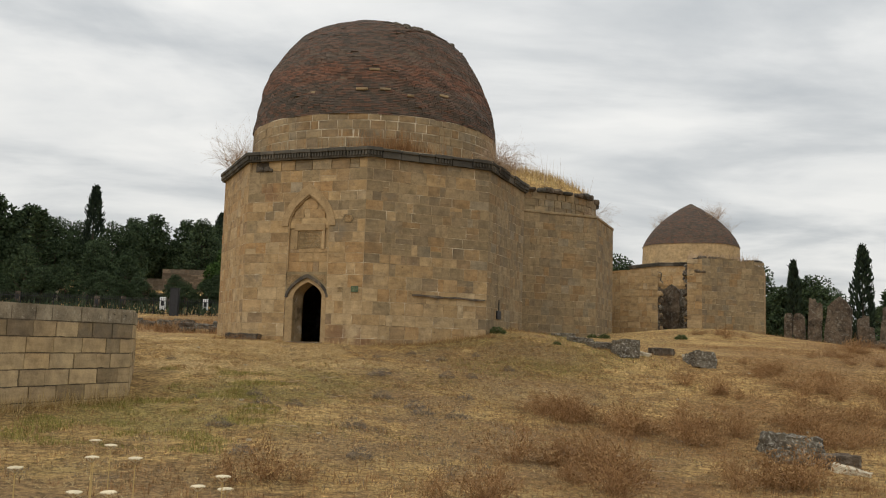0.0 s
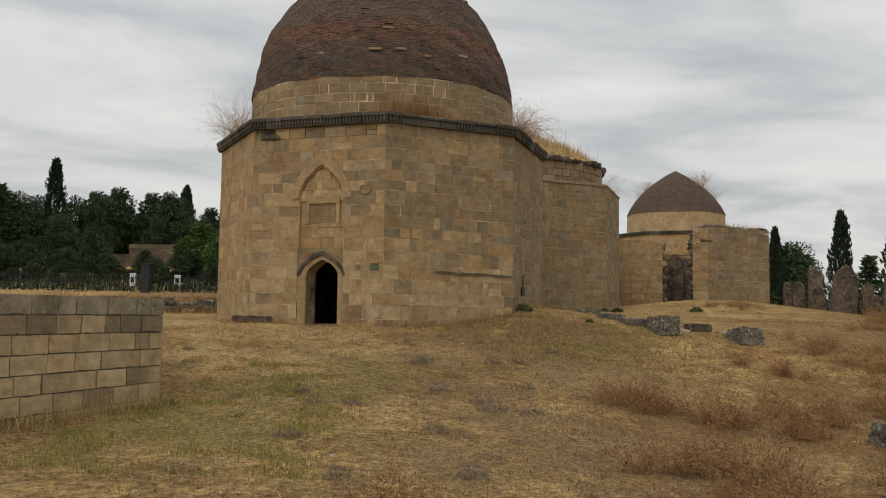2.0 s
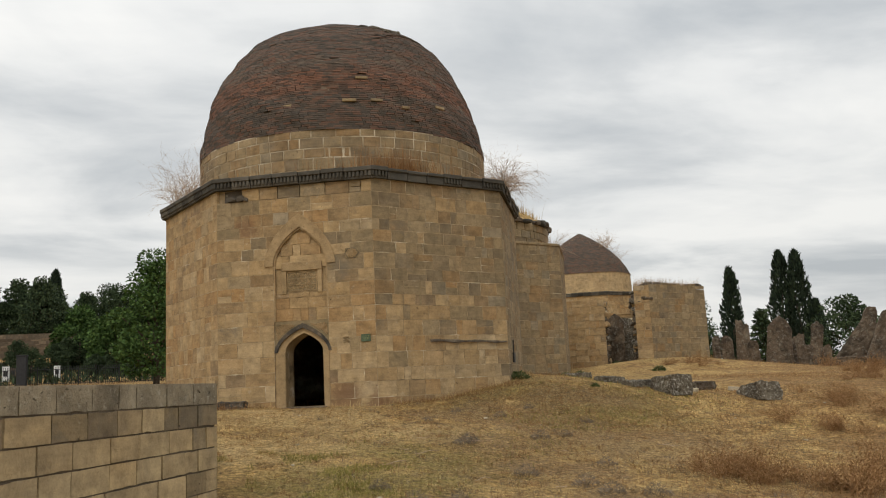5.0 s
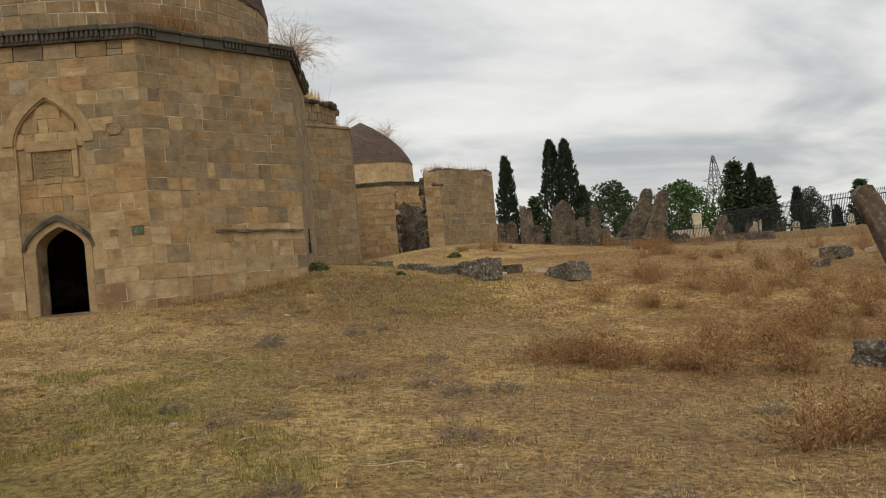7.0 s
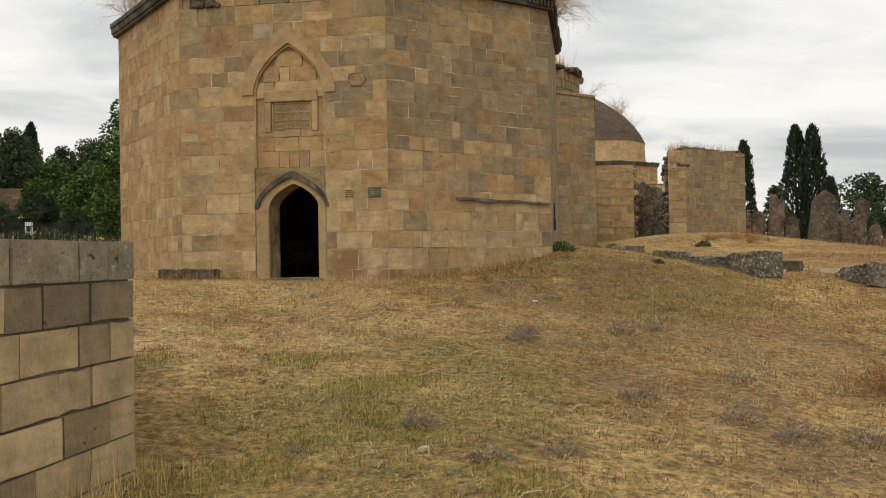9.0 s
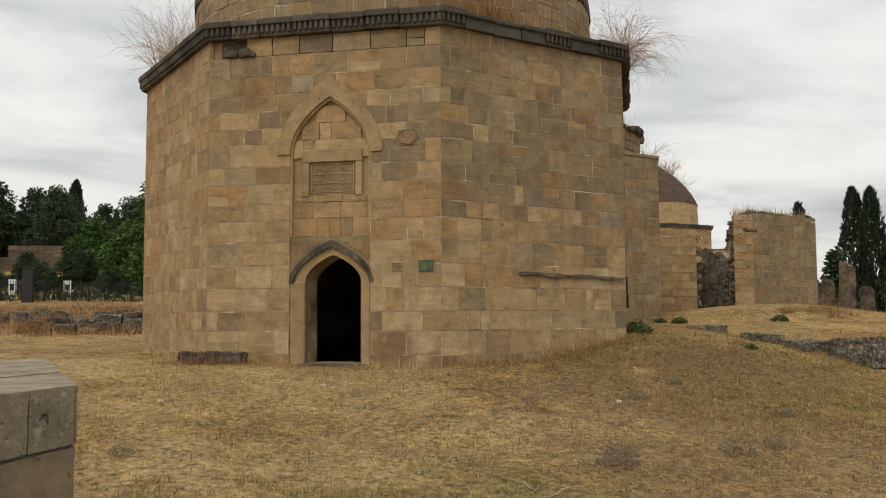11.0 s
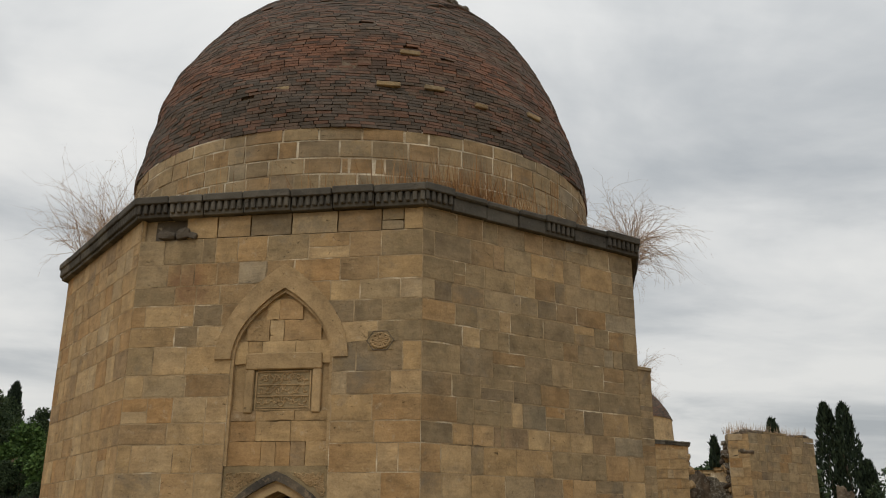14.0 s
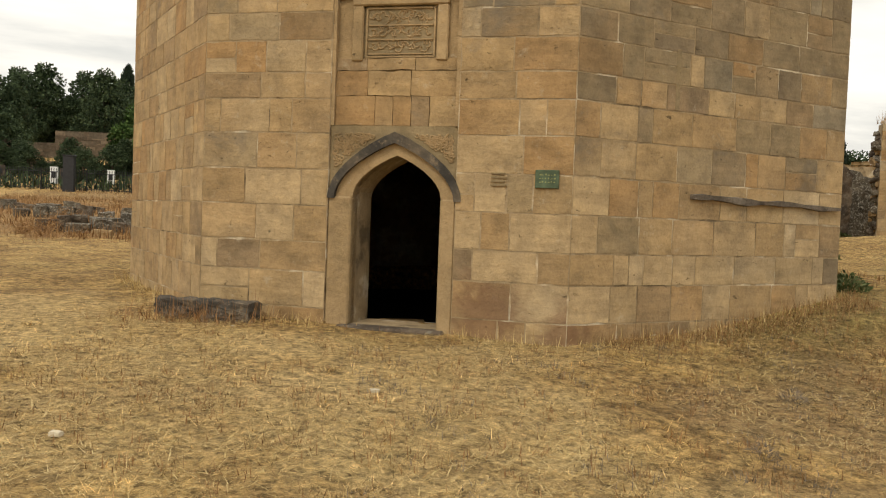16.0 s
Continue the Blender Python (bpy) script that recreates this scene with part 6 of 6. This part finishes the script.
def loose_stones():
    grp = "fallen stones"
    stone_thing("fallen_stone", "long blackened fallen stone with white lichen", 5.0, 24.3, 1.15, 0.50, 0.50, 95, 1, None, 0.10, (3, 4), 0.10, grp)
    stone_thing("fallen_stone", "rough dark grey stone sunk in the grass", 4.55, 25.2, 0.85, 0.40, 0.22, 30, 2, M_DARKSTONE, 0.13, (3, 0), 0.06, grp)
    stone_thing("fallen_stone", "rough dark grey stone sunk in the grass", 4.0, 25.7, 0.7, 0.35, 0.20, 10, 3, M_DARKSTONE, 0.13, (0, 3), 0.06, grp)
    stone_thing("fallen_stone", "pale broken stone chip lying in grass", 5.45, 24.5, 0.6, 0.18, 0.14, -35, 4, M_CREAM, 0.12, (0, 10), 0.03, grp)
    stone_thing("fallen_stone", "blackened lichened slab tilted in the grass", 6.75, 23.4, 1.0, 0.55, 0.42, 95, 5, None, 0.11, (6, 7), 0.12, grp)
    stone_thing("fallen_stone", "pale broken stone chip lying in grass", 6.95, 24.5, 0.65, 0.13, 0.10, -25, 6, M_CREAM, 0.12, (0, 5), 0.02, grp)
    stone_thing("fallen_stone", "small grey stone in the grass", 6.2, 25.1, 0.6, 0.4, 0.22, 20, 7, M_LICHEN, 0.12, (0, 0), 0.05, grp)
    stone_thing("fallen_stone", "small dark stone by the second mausoleum", 3.75, 27.3, 0.7, 0.3, 0.18, -20, 34, M_DARKSTONE, 0.12, (0, 0), 0.05, grp)
    stone_thing("fallen_stone", "blackened lichened slab among rusty weeds", 5.32, 13.75, 1.35, 0.60, 0.46, 82, 8, None, 0.15, (5, 5), 0.12, grp)
    stone_thing("fallen_stone", "small grey stone beside the slab", 5.75, 12.95, 0.5, 0.36, 0.24, 10, 9, M_LICHEN, 0.12, (0, 0), 0.04, grp)
    stone_thing("fallen_stone", "small tan stone beside the slab", 5.70, 12.5, 0.5, 0.24, 0.12, -30, 10, M_CREAM, 0.12, (0, 12), 0.03, grp)
    stone_thing("fallen_stone", "small dark stone in the grass", 12.7, 21.7, 0.40, 0.3, 0.2, 0, 11, None, 0.12, (0, 0), 0.05, grp)
    stone_thing("fallen_stone", "squared dark stone in the grass", 14.3, 22.6, 0.8, 0.5, 0.32, 15, 12, None, 0.09, (0, 0), 0.05, grp)
    stone_thing("fallen_stone", "flat pale slab in the grass", 16.4, 22.8, 1.4, 0.6, 0.18, 20, 13, M_CREAM, 0.08, (0, 0), 0.05, grp)
    stone_thing("doorside_stone", "low blackened stone block by the door wall", -5.42, 24.62, 1.0, 0.28, 0.24, -21, 14, M_HOOD, 0.12, (0, 0), 0.07)
    lg = "stones beyond the mausoleum"
    row_rng = random.Random(29)
    for x, y, turn, count, tall in ((-12.9, 41.6, 14, 6, 0.50), (-12.6, 42.6, 12, 5, 0.62), (-16.4, 49.5, 6, 8, 0.55), (-12.5, 55.0, 3, 7, 0.5), (-20.5, 55.0, 2, 7, 0.5)):
        at = 0.0
        for k in range(count):
            w = row_rng.uniform(0.45, 0.95)
            h = tall * row_rng.uniform(0.6, 1.15)
            c, sn = math.cos(radians(turn)), math.sin(radians(turn))
            stone_thing("grave_block", "blackened lichened block of a ruined grave kerb", x + c * (at + w / 2), y + sn * (at + w / 2), w, 0.55, h, turn + row_rng.uniform(-10, 10), 15 + k % 6, M_DARKSTONE if k % 3 else M_LICHEN, 0.10, (row_rng.uniform(-4, 4), row_rng.uniform(-5, 5)), 0.06, lg)
            at += w + row_rng.choice((0.02, 0.06, 0.25))
    stone_thing("grave_block", "squared dark stone grave block", -9.0, 40.3, 0.7, 0.6, 0.50, 10, 18, None, 0.06, (0, 0), 0.05, lg)
    stone_thing("grave_block", "small tan stone by the grave kerb", -10.6, 39.8, 0.5, 0.3, 0.22, 0, 20, M_FRAME, 0.10, (0, 0), 0.04, lg)
    # small chips scattered over the slope
    rng = random.Random(6)
    for k in range(28):
        x, y = rng.uniform(-7, 8), rng.uniform(8, 24)
        if x < -4.3 and y < 17.5:
            continue
        s = rng.uniform(0.02, 0.05)
        stone_thing("pebble", "small stone chip in the grass", x, y, s * 1.5, s, s * 0.6, rng.uniform(0, 360), 100 + k % 5, M_CREAM, 0.14, (0, 0), 0.0, "stone chips")


loose_stones()


# ---------------------------------------------------------------- graves
def stele(label, x, y, w, h, d, rz=0.0, lean=(0, 0), top="point", seed=0, mat=None, sink=0.25, group="old stelae", taper=0.92):
    """An old upright gravestone with a pointed, round or broken head."""
    n_s, n_h = 10, 18
    bm = bmesh.new()
    rows = []
    shift = Vector((seed * 2.1, seed * 0.7, 0))
    for j in range(n_h + 1):
        t = j / n_h
        row = []
        for side in (1, -1):
            for k in range(n_s + 1):
                s = 2 * k / n_s - 1
                if top == "point":
                    head = h - w * 0.42 * abs(s) ** 1.3
                elif top == "round":
                    head = h - w * 0.40 * (1 - math.sqrt(max(0, 1 - s * s)))
                else:
                    head = h * (0.93 + 0.05 * math.sin(2.3 * s + seed) + 0.02 * math.sin(8 * s + seed))
                edge = 1 - 0.25 * max(0.0, abs(s) - 0.8) / 0.2
                p = Vector((s * w / 2 * (1 + (taper - 1) * t), side * d / 2 * edge, t * head))
                c = p + shift
                big, mid, fine = noise.noise(c * 2.2), noise.noise(c * 7.0), noise.noise(c * 17.0)
                row.append(bm.verts.new(p + Vector((0.035 * big + 0.03 * mid + 0.012 * fine, side * (0.03 * mid + 0.022 * fine), (0.04 * mid + 0.02 * fine) * t))))
        rows.append(row)
    m_r = 2 * (n_s + 1)
    for j in range(n_h):
        for k in range(n_s):
            for base in (0, n_s + 1):
                bm.faces.new((rows[j][base + k], rows[j][base + k + 1], rows[j + 1][base + k + 1], rows[j + 1][base + k]))
        for k in (0, n_s):
            bm.faces.new((rows[j][k], rows[j][n_s + 1 + k], rows[j + 1][n_s + 1 + k], rows[j + 1][k]))
    for j in (0, n_h):
        for k in range(n_s):
            bm.faces.new((rows[j][k], rows[j][k + 1], rows[j][n_s + 2 + k], rows[j][n_s + 1 + k]))
    bmesh.ops.recalc_face_normals(bm, faces=bm.faces)
    me = bpy.data.meshes.new("gravestone")
    bm.to_mesh(me)
    bm.free()
    me.materials.append(mat or M_LICHEN)
    ob = new("gravestone", me)
    ob.matrix_world = Matrix.Translation((x, y, float(gz(x, y)) - sink)) @ pose(0, 0, 0, lean[0], lean[1], rz)
    return tagged(ob, label, "gravestone", group)


def graves():
    stele("small rounded old gravestone with lichen", 18.49, 47.48, 0.44, 2.01, 0.20, -28, (0, 0), "round", 1, M_LICHEN, 0.25, "old stelae", 0.95)
    stele("small rounded old gravestone with lichen", 19.00, 47.19, 0.62, 2.03, 0.20, -28, (0, -2), "round", 2, M_LICHEN, 0.25, "old stelae", 0.90)
    stele("tall narrow lichened gravestone", 19.60, 46.85, 0.68, 2.88, 0.22, -28, (0, 2), "broken", 3, M_LICHEN, 0.25, "old stelae", 0.95)
    stele("low rounded lichened gravestone", 18.11, 43.08, 0.59, 1.60, 0.22, -28, (0, -3), "round", 4, M_LICHEN, 0.25, "old stelae", 0.90)
    stele("broad tall lichened stele with a pointed head", 18.46, 41.68, 1.25, 2.65, 0.30, -28, (0, 4), "point", 5, M_LICHEN, 0.25, "old stelae", 0.80)
    stele("dark lichened stele beside the tall one", 18.95, 41.72, 0.37, 2.12, 0.26, -28, (0, 3), "broken", 6, M_LICHEN, 0.25, "old stelae", 0.95)
    stele("low dark lichened gravestone", 20.25, 42.90, 0.60, 1.93, 0.24, -28, (0, 2), "broken", 7, M_LICHEN, 0.25, "old stelae", 0.85)
    stele("tall broken lichened stele", 21.94, 44.17, 0.57, 2.59, 0.26, -28, (0, 6), "broken", 8, M_LICHEN, 0.25, "old stelae", 0.95)
    stele("low broken old gravestone", 20.02, 41.84, 0.79, 1.45, 0.24, -28, (0, -4), "broken", 9, M_LICHEN, 0.25, "old stelae", 0.90)
    stele("small pointed gravestone leaning to one side", 20.54, 41.48, 0.55, 1.36, 0.22, -28, (0, 14), "point", 10, M_LICHEN, 0.25, "old stelae", 0.80)
    stele("large stele leaning hard against its neighbour", 19.70, 39.01, 1.13, 2.75, 0.34, -28, (0, 33), "broken", 12, M_LICHEN, 0.3, "old stelae", 0.62)
    stele("dark stele behind the leaning pair", 20.79, 39.32, 0.80, 3.01, 0.34, -28, (0, 16), "round", 13, M_LICHEN, 0.3, "old stelae", 0.70)
    stele("large tapering stele leaning slightly", 20.39, 37.61, 1.10, 2.83, 0.40, -28, (0, 15), "broken", 14, M_LICHEN, 0.3, "old stelae", 0.42)
    stele("thick lichened stele leaning far over", 13.75, 20.1, 0.52, 2.45, 0.40, -32, (-3, -21), "round", 15, M_LICHEN, 0.3, "old stelae", 0.9)
    stone_thing("fallen_stone", "fallen lichened grave slab lying on the grass", 19.2, 37.6, 1.9, 0.7, 0.45, -25, 31, M_LICHEN, 0.08, (0, 0), 0.05, "fallen stones")
    stone_thing("fallen_stone", "low stone kerb of an old grave", 25.6, 38.8, 4.6, 0.4, 0.40, -30, 32, M_LICHEN, 0.06, (0, 0), 0.05, "fallen stones")
    stone_thing("fallen_stone", "lichened block beside the leaning stele", 15.0, 20.0, 1.1, 0.5, 0.42, 10, 33, None, 0.08, (0, 0), 0.05, "fallen stones")
    stele("low leaning stone before the iron fence", 35.4, 50.8, 0.6, 2.4, 0.35, -38, (0, 28), "point", 16)
    # carved stelae standing inside the broken tomb
    stele("pointed gravestone inside the ruined tomb", 10.9, 42.5, 0.85, 2.75, 0.28, -24, (0, 2), "point", 17, M_LICHEN, 0.2)
    stele("round-headed gravestone inside the ruined tomb", 11.75, 43.0, 0.9, 2.6, 0.28, -24, (0, -2), "round", 18, M_DARKSTONE, 0.2)
    stele("dark gravestone inside the ruined tomb", 12.5, 43.8, 0.9, 2.5, 0.28, -24, (0, 1), "round", 19, M_DARKSTONE, 0.2)
    stele("lichened gravestone inside the ruined tomb", 11.2, 44.2, 0.9, 2.7, 0.28, -24, (0, -1), "round", 20, M_LICHEN, 0.2)
    # pale modern grave with a pillar
    z = float(gz(40.0, 57.5))
    grave = thing("pillar_grave", "pale cream stone grave with a square pillar", "grave", pose(42.6, 61.6, z, 0, 0, -38))
    bm = bmesh.new()
    add_box(bm, 0.7, 1.35, -0.35, 0.35, -0.3, 2.55, 0.03)
    part("pillar", bm, M_CREAM, grave)
    bm = bmesh.new()
    add_box(bm, -0.9, 0.7, -0.35, 0.35, -0.3, 1.35, 0.03)
    part("base", bm, M_CREAM, grave)
    part("arched_stone", arch_band(Opening(-0.05, 0.36, 0, 0.8, 1.15), Opening(-0.05, 0.03, 0, 0.8, 0.9), -0.5, -0.36, 0.0), M_LICHEN, grave, "dark arched headstone")
    rng = random.Random(15)
    for k in range(26):
        x, y = rng.uniform(38, 58), rng.uniform(52, 74)
        stele("small old gravestone among distant graves", x, y, rng.uniform(0.5, 0.9), rng.uniform(0.8, 1.7), 0.25, rng.uniform(-60, 0), (0, rng.uniform(-4, 4)), rng.choice(("round", "point", "broken")), 40 + k % 6, rng.choice((M_LICHEN, M_CREAM, M_LICHEN, M_DARKSTONE)), 0.1, "distant graves")


graves()


# ---------------------------------------------------------------- fences, terraces, pylon
def iron_fence(label, a, b, height, foot=0.0, spacing=2.6, bar_gap=0.14, bar=0.011, spears=True, plinth=0.0, plinth_mat=None):
    """Iron railings between two points: posts, two rails and close upright bars with spear heads."""
    a, b = Vector((*a, 0)), Vector((*b, 0))
    u, span = (b - a).normalized(), (b - a).length
    fence = thing("iron_fence", label, "fence")
    n_p = max(2, int(span / spacing) + 1)
    heads = bmesh.new()

    def ground_at(s):
        p = a + u * s
        return p, float(gz(p.x, p.y)) + foot + plinth

    for k in range(n_p):
        s0 = span * k / (n_p - 1)
        p, z = ground_at(s0)
        bm = bmesh.new()
        tube(bm, (p.x, p.y, z - 0.3 - plinth), (p.x, p.y, z + height + 0.05), 0.05, 0.05, 4)
        part("post", bm, M_IRON, fence)
        if k == n_p - 1:
            break
        s1 = span * (k + 1) / (n_p - 1)
        q, zq = ground_at(s1)
        for t in (0.10, 0.86):
            bm = bmesh.new()
            tube(bm, (p.x, p.y, z + height * t), (q.x, q.y, zq + height * t), 0.022, 0.022, 4)
            part("rail", bm, M_IRON, fence)
        n_b = int((s1 - s0) / bar_gap)
        for j in range(1, n_b):
            f = j / n_b
            c, zc = p.lerp(q, f), z + (zq - z) * f
            tube(heads, (c.x, c.y, zc + 0.04), (c.x, c.y, zc + height * (0.97 if spears else 0.9)), bar, bar, 3)
            if spears:
                tube(heads, (c.x, c.y, zc + height * 0.97), (c.x, c.y, zc + height * 1.05), bar * 2.0, 0.002, 3)
    tagged(part("railing", heads, M_IRON, fence), "", "", "", "stuff")
    if plinth:
        steps = max(2, int(span / 3))
        for k in range(steps):
            p, z = ground_at(span * k / steps)
            q, zq = ground_at(span * (k + 1) / steps)
            bm = bmesh.new()
            out = Vector((-u.y, u.x, 0)) * 0.22
            v = [bm.verts.new(c) for c in (p - out + Vector((0, 0, z - plinth - 0.5)), p + out + Vector((0, 0, z - plinth - 0.5)), p + out + Vector((0, 0, z)), p - out + Vector((0, 0, z)), q - out + Vector((0, 0, zq - plinth - 0.5)), q + out + Vector((0, 0, zq - plinth - 0.5)), q + out + Vector((0, 0, zq)), q - out + Vector((0, 0, zq)))]
            for f in ((0, 1, 2, 3), (7, 6, 5, 4), (0, 4, 5, 1), (1, 5, 6, 2), (2, 6, 7, 3), (3, 7, 4, 0)):
                bm.faces.new([v[i] for i in f])
            part("plinth", bm, plinth_mat, fence, "tan stone plinth")
    return fence


iron_fence("black iron spear fence on a tan stone plinth", (37.6, 52.1), (29.6, 30.5), 1.6, 0, 2.6, 0.15, 0.016, True, 0.5, M_FRAME)
iron_fence("black iron railings of a grave plot", (34.4, 53.4), (37.4, 52.2), 1.4, 0, 1.6, 0.10, 0.020)
iron_fence("long black iron cemetery fence", (-52.0, 79.5), (-10.0, 76.5), 1.4, 0, 3.0, 0.16, 0.021)


def pylon():
    z = 1.2
    tower = thing("power_pylon", "distant grey steel lattice power pylon", "pylon", pose(130.6, 154.1, z, 0, 0, 20))
    bm = bmesh.new()
    levels = [(0, 3.0), (5, 2.3), (9.5, 1.6), (13, 1.0), (16, 0.6), (18.5, 0.15)]
    for (z0, w0), (z1, w1) in zip(levels, levels[1:]):
        for sx, sy in ((1, 1), (1, -1), (-1, 1), (-1, -1)):
            tube(bm, (sx * w0, sy * w0, z0), (sx * w1, sy * w1, z1), 0.11, 0.10, 4)
            tube(bm, (sx * w0, sy * w0, z0), (-sx * w1, sy * w1, z1), 0.06, 0.06, 4)
            tube(bm, (sx * w0, sy * w0, z0), (sx * w1, -sy * w1, z1), 0.06, 0.06, 4)
            tube(bm, (sx * w1, sy * w1, z1), (-sx * w1, sy * w1, z1), 0.06, 0.06, 4)
    part("lattice", bm, M_STEEL, tower)
    for zz, reach in ((9.3, 4.2), (13.0, 5.2), (4.6, 5.6)):
        for s in (1, -1):
            bm = bmesh.new()
            tube(bm, (0, 0, zz + 0.9), (s * reach, 0, zz), 0.08, 0.06, 4)
            tube(bm, (0, 0, zz - 0.3), (s * reach, 0, zz), 0.08, 0.06, 4)
            part("cross_arm", bm, M_STEEL, tower)


pylon()


def hillside_graves():
    """The terraces and small graves on the slope behind the left fence."""
    rng = random.Random(19)
    for x0, x1, y, top in ((-34, -21, 94.0, 7.2), (-31, -20, 98.5, 8.6), (-34, -26, 88.0, 5.4)):
        wall = thing("terrace_wall", "weathered brown stone terrace wall on the slope", "retaining wall")
        base = float(gz((x0 + x1) / 2, y)) - 1.2
        bm = bmesh.new()
        add_box(bm, x0, x1, y, y + 0.6, base, top - 0.05)
        part("core", bm, M_DARKMORTAR, wall)
        rects = rows_of_blocks(x1 - x0, courses(base, top, rng, 0.3, 0.4), rng, (), 0.4, 1.1)
        m = Matrix(((1, 0, 0, x0), (0, -1, 0, y), (0, 0, 1, 0), (0, 0, 0, 1)))
        lay_blocks(wall, m, rects, M_TERRACE, rng, 0.08, 0.03, True, 0.05)
    for k, (x, y, h, mat) in enumerate(((-25.0, 80.0, 1.3, M_WHITE), (-21.3, 80.5, 1.15, M_WHITE), (-31.0, 80.2, 1.2, M_LICHEN), (-26.2, 86.0, 1.2, M_CREAM), (-33.0, 82.5, 1.2, M_LICHEN), (-29.3, 82.0, 1.0, M_LICHEN), (-21.6, 84.5, 1.0, M_LICHEN), (-36.0, 83.0, 1.2, M_CREAM), (-39.0, 82.0, 1.2, M_LICHEN), (-25.0, 82.0, 0.9, M_LICHEN))):
        grave = thing("headstone", "small pale upright headstone behind the fence", "gravestone", at_ground(x, y), "headstones behind the fence")
        part("stone", slab(0.5, -0.2, h, -0.2, 0.0, 0, 0, None), mat, grave, "", False, Matrix.Rotation(math.pi, 4, "Z") @ Matrix.Translation((-0.25, 0, 0)))
        bm = bmesh.new()
        add_box(bm, -0.14, 0.14, -0.03, 0.02, h * 0.4, h * 0.75, 0.01)
        part("panel", bm, M_BOX, grave, "dark panel", False, Matrix.Translation((0, -0.02, 0)))
    kiosk = thing("dark_pillar", "tall dark metal pillar at the fence", "pillar", at_ground(-23.0, 76.9))
    bm = bmesh.new()
    add_box(bm, -0.36, 0.36, -0.22, 0.22, -0.2, 2.45, 0.03)
    part("body", bm, M_BOX, kiosk)
    bm = bmesh.new()
    add_box(bm, -0.40, 0.40, -0.26, 0.26, 2.45, 2.53, 0.02)
    part("cap", bm, M_BOX, kiosk)


hillside_graves()
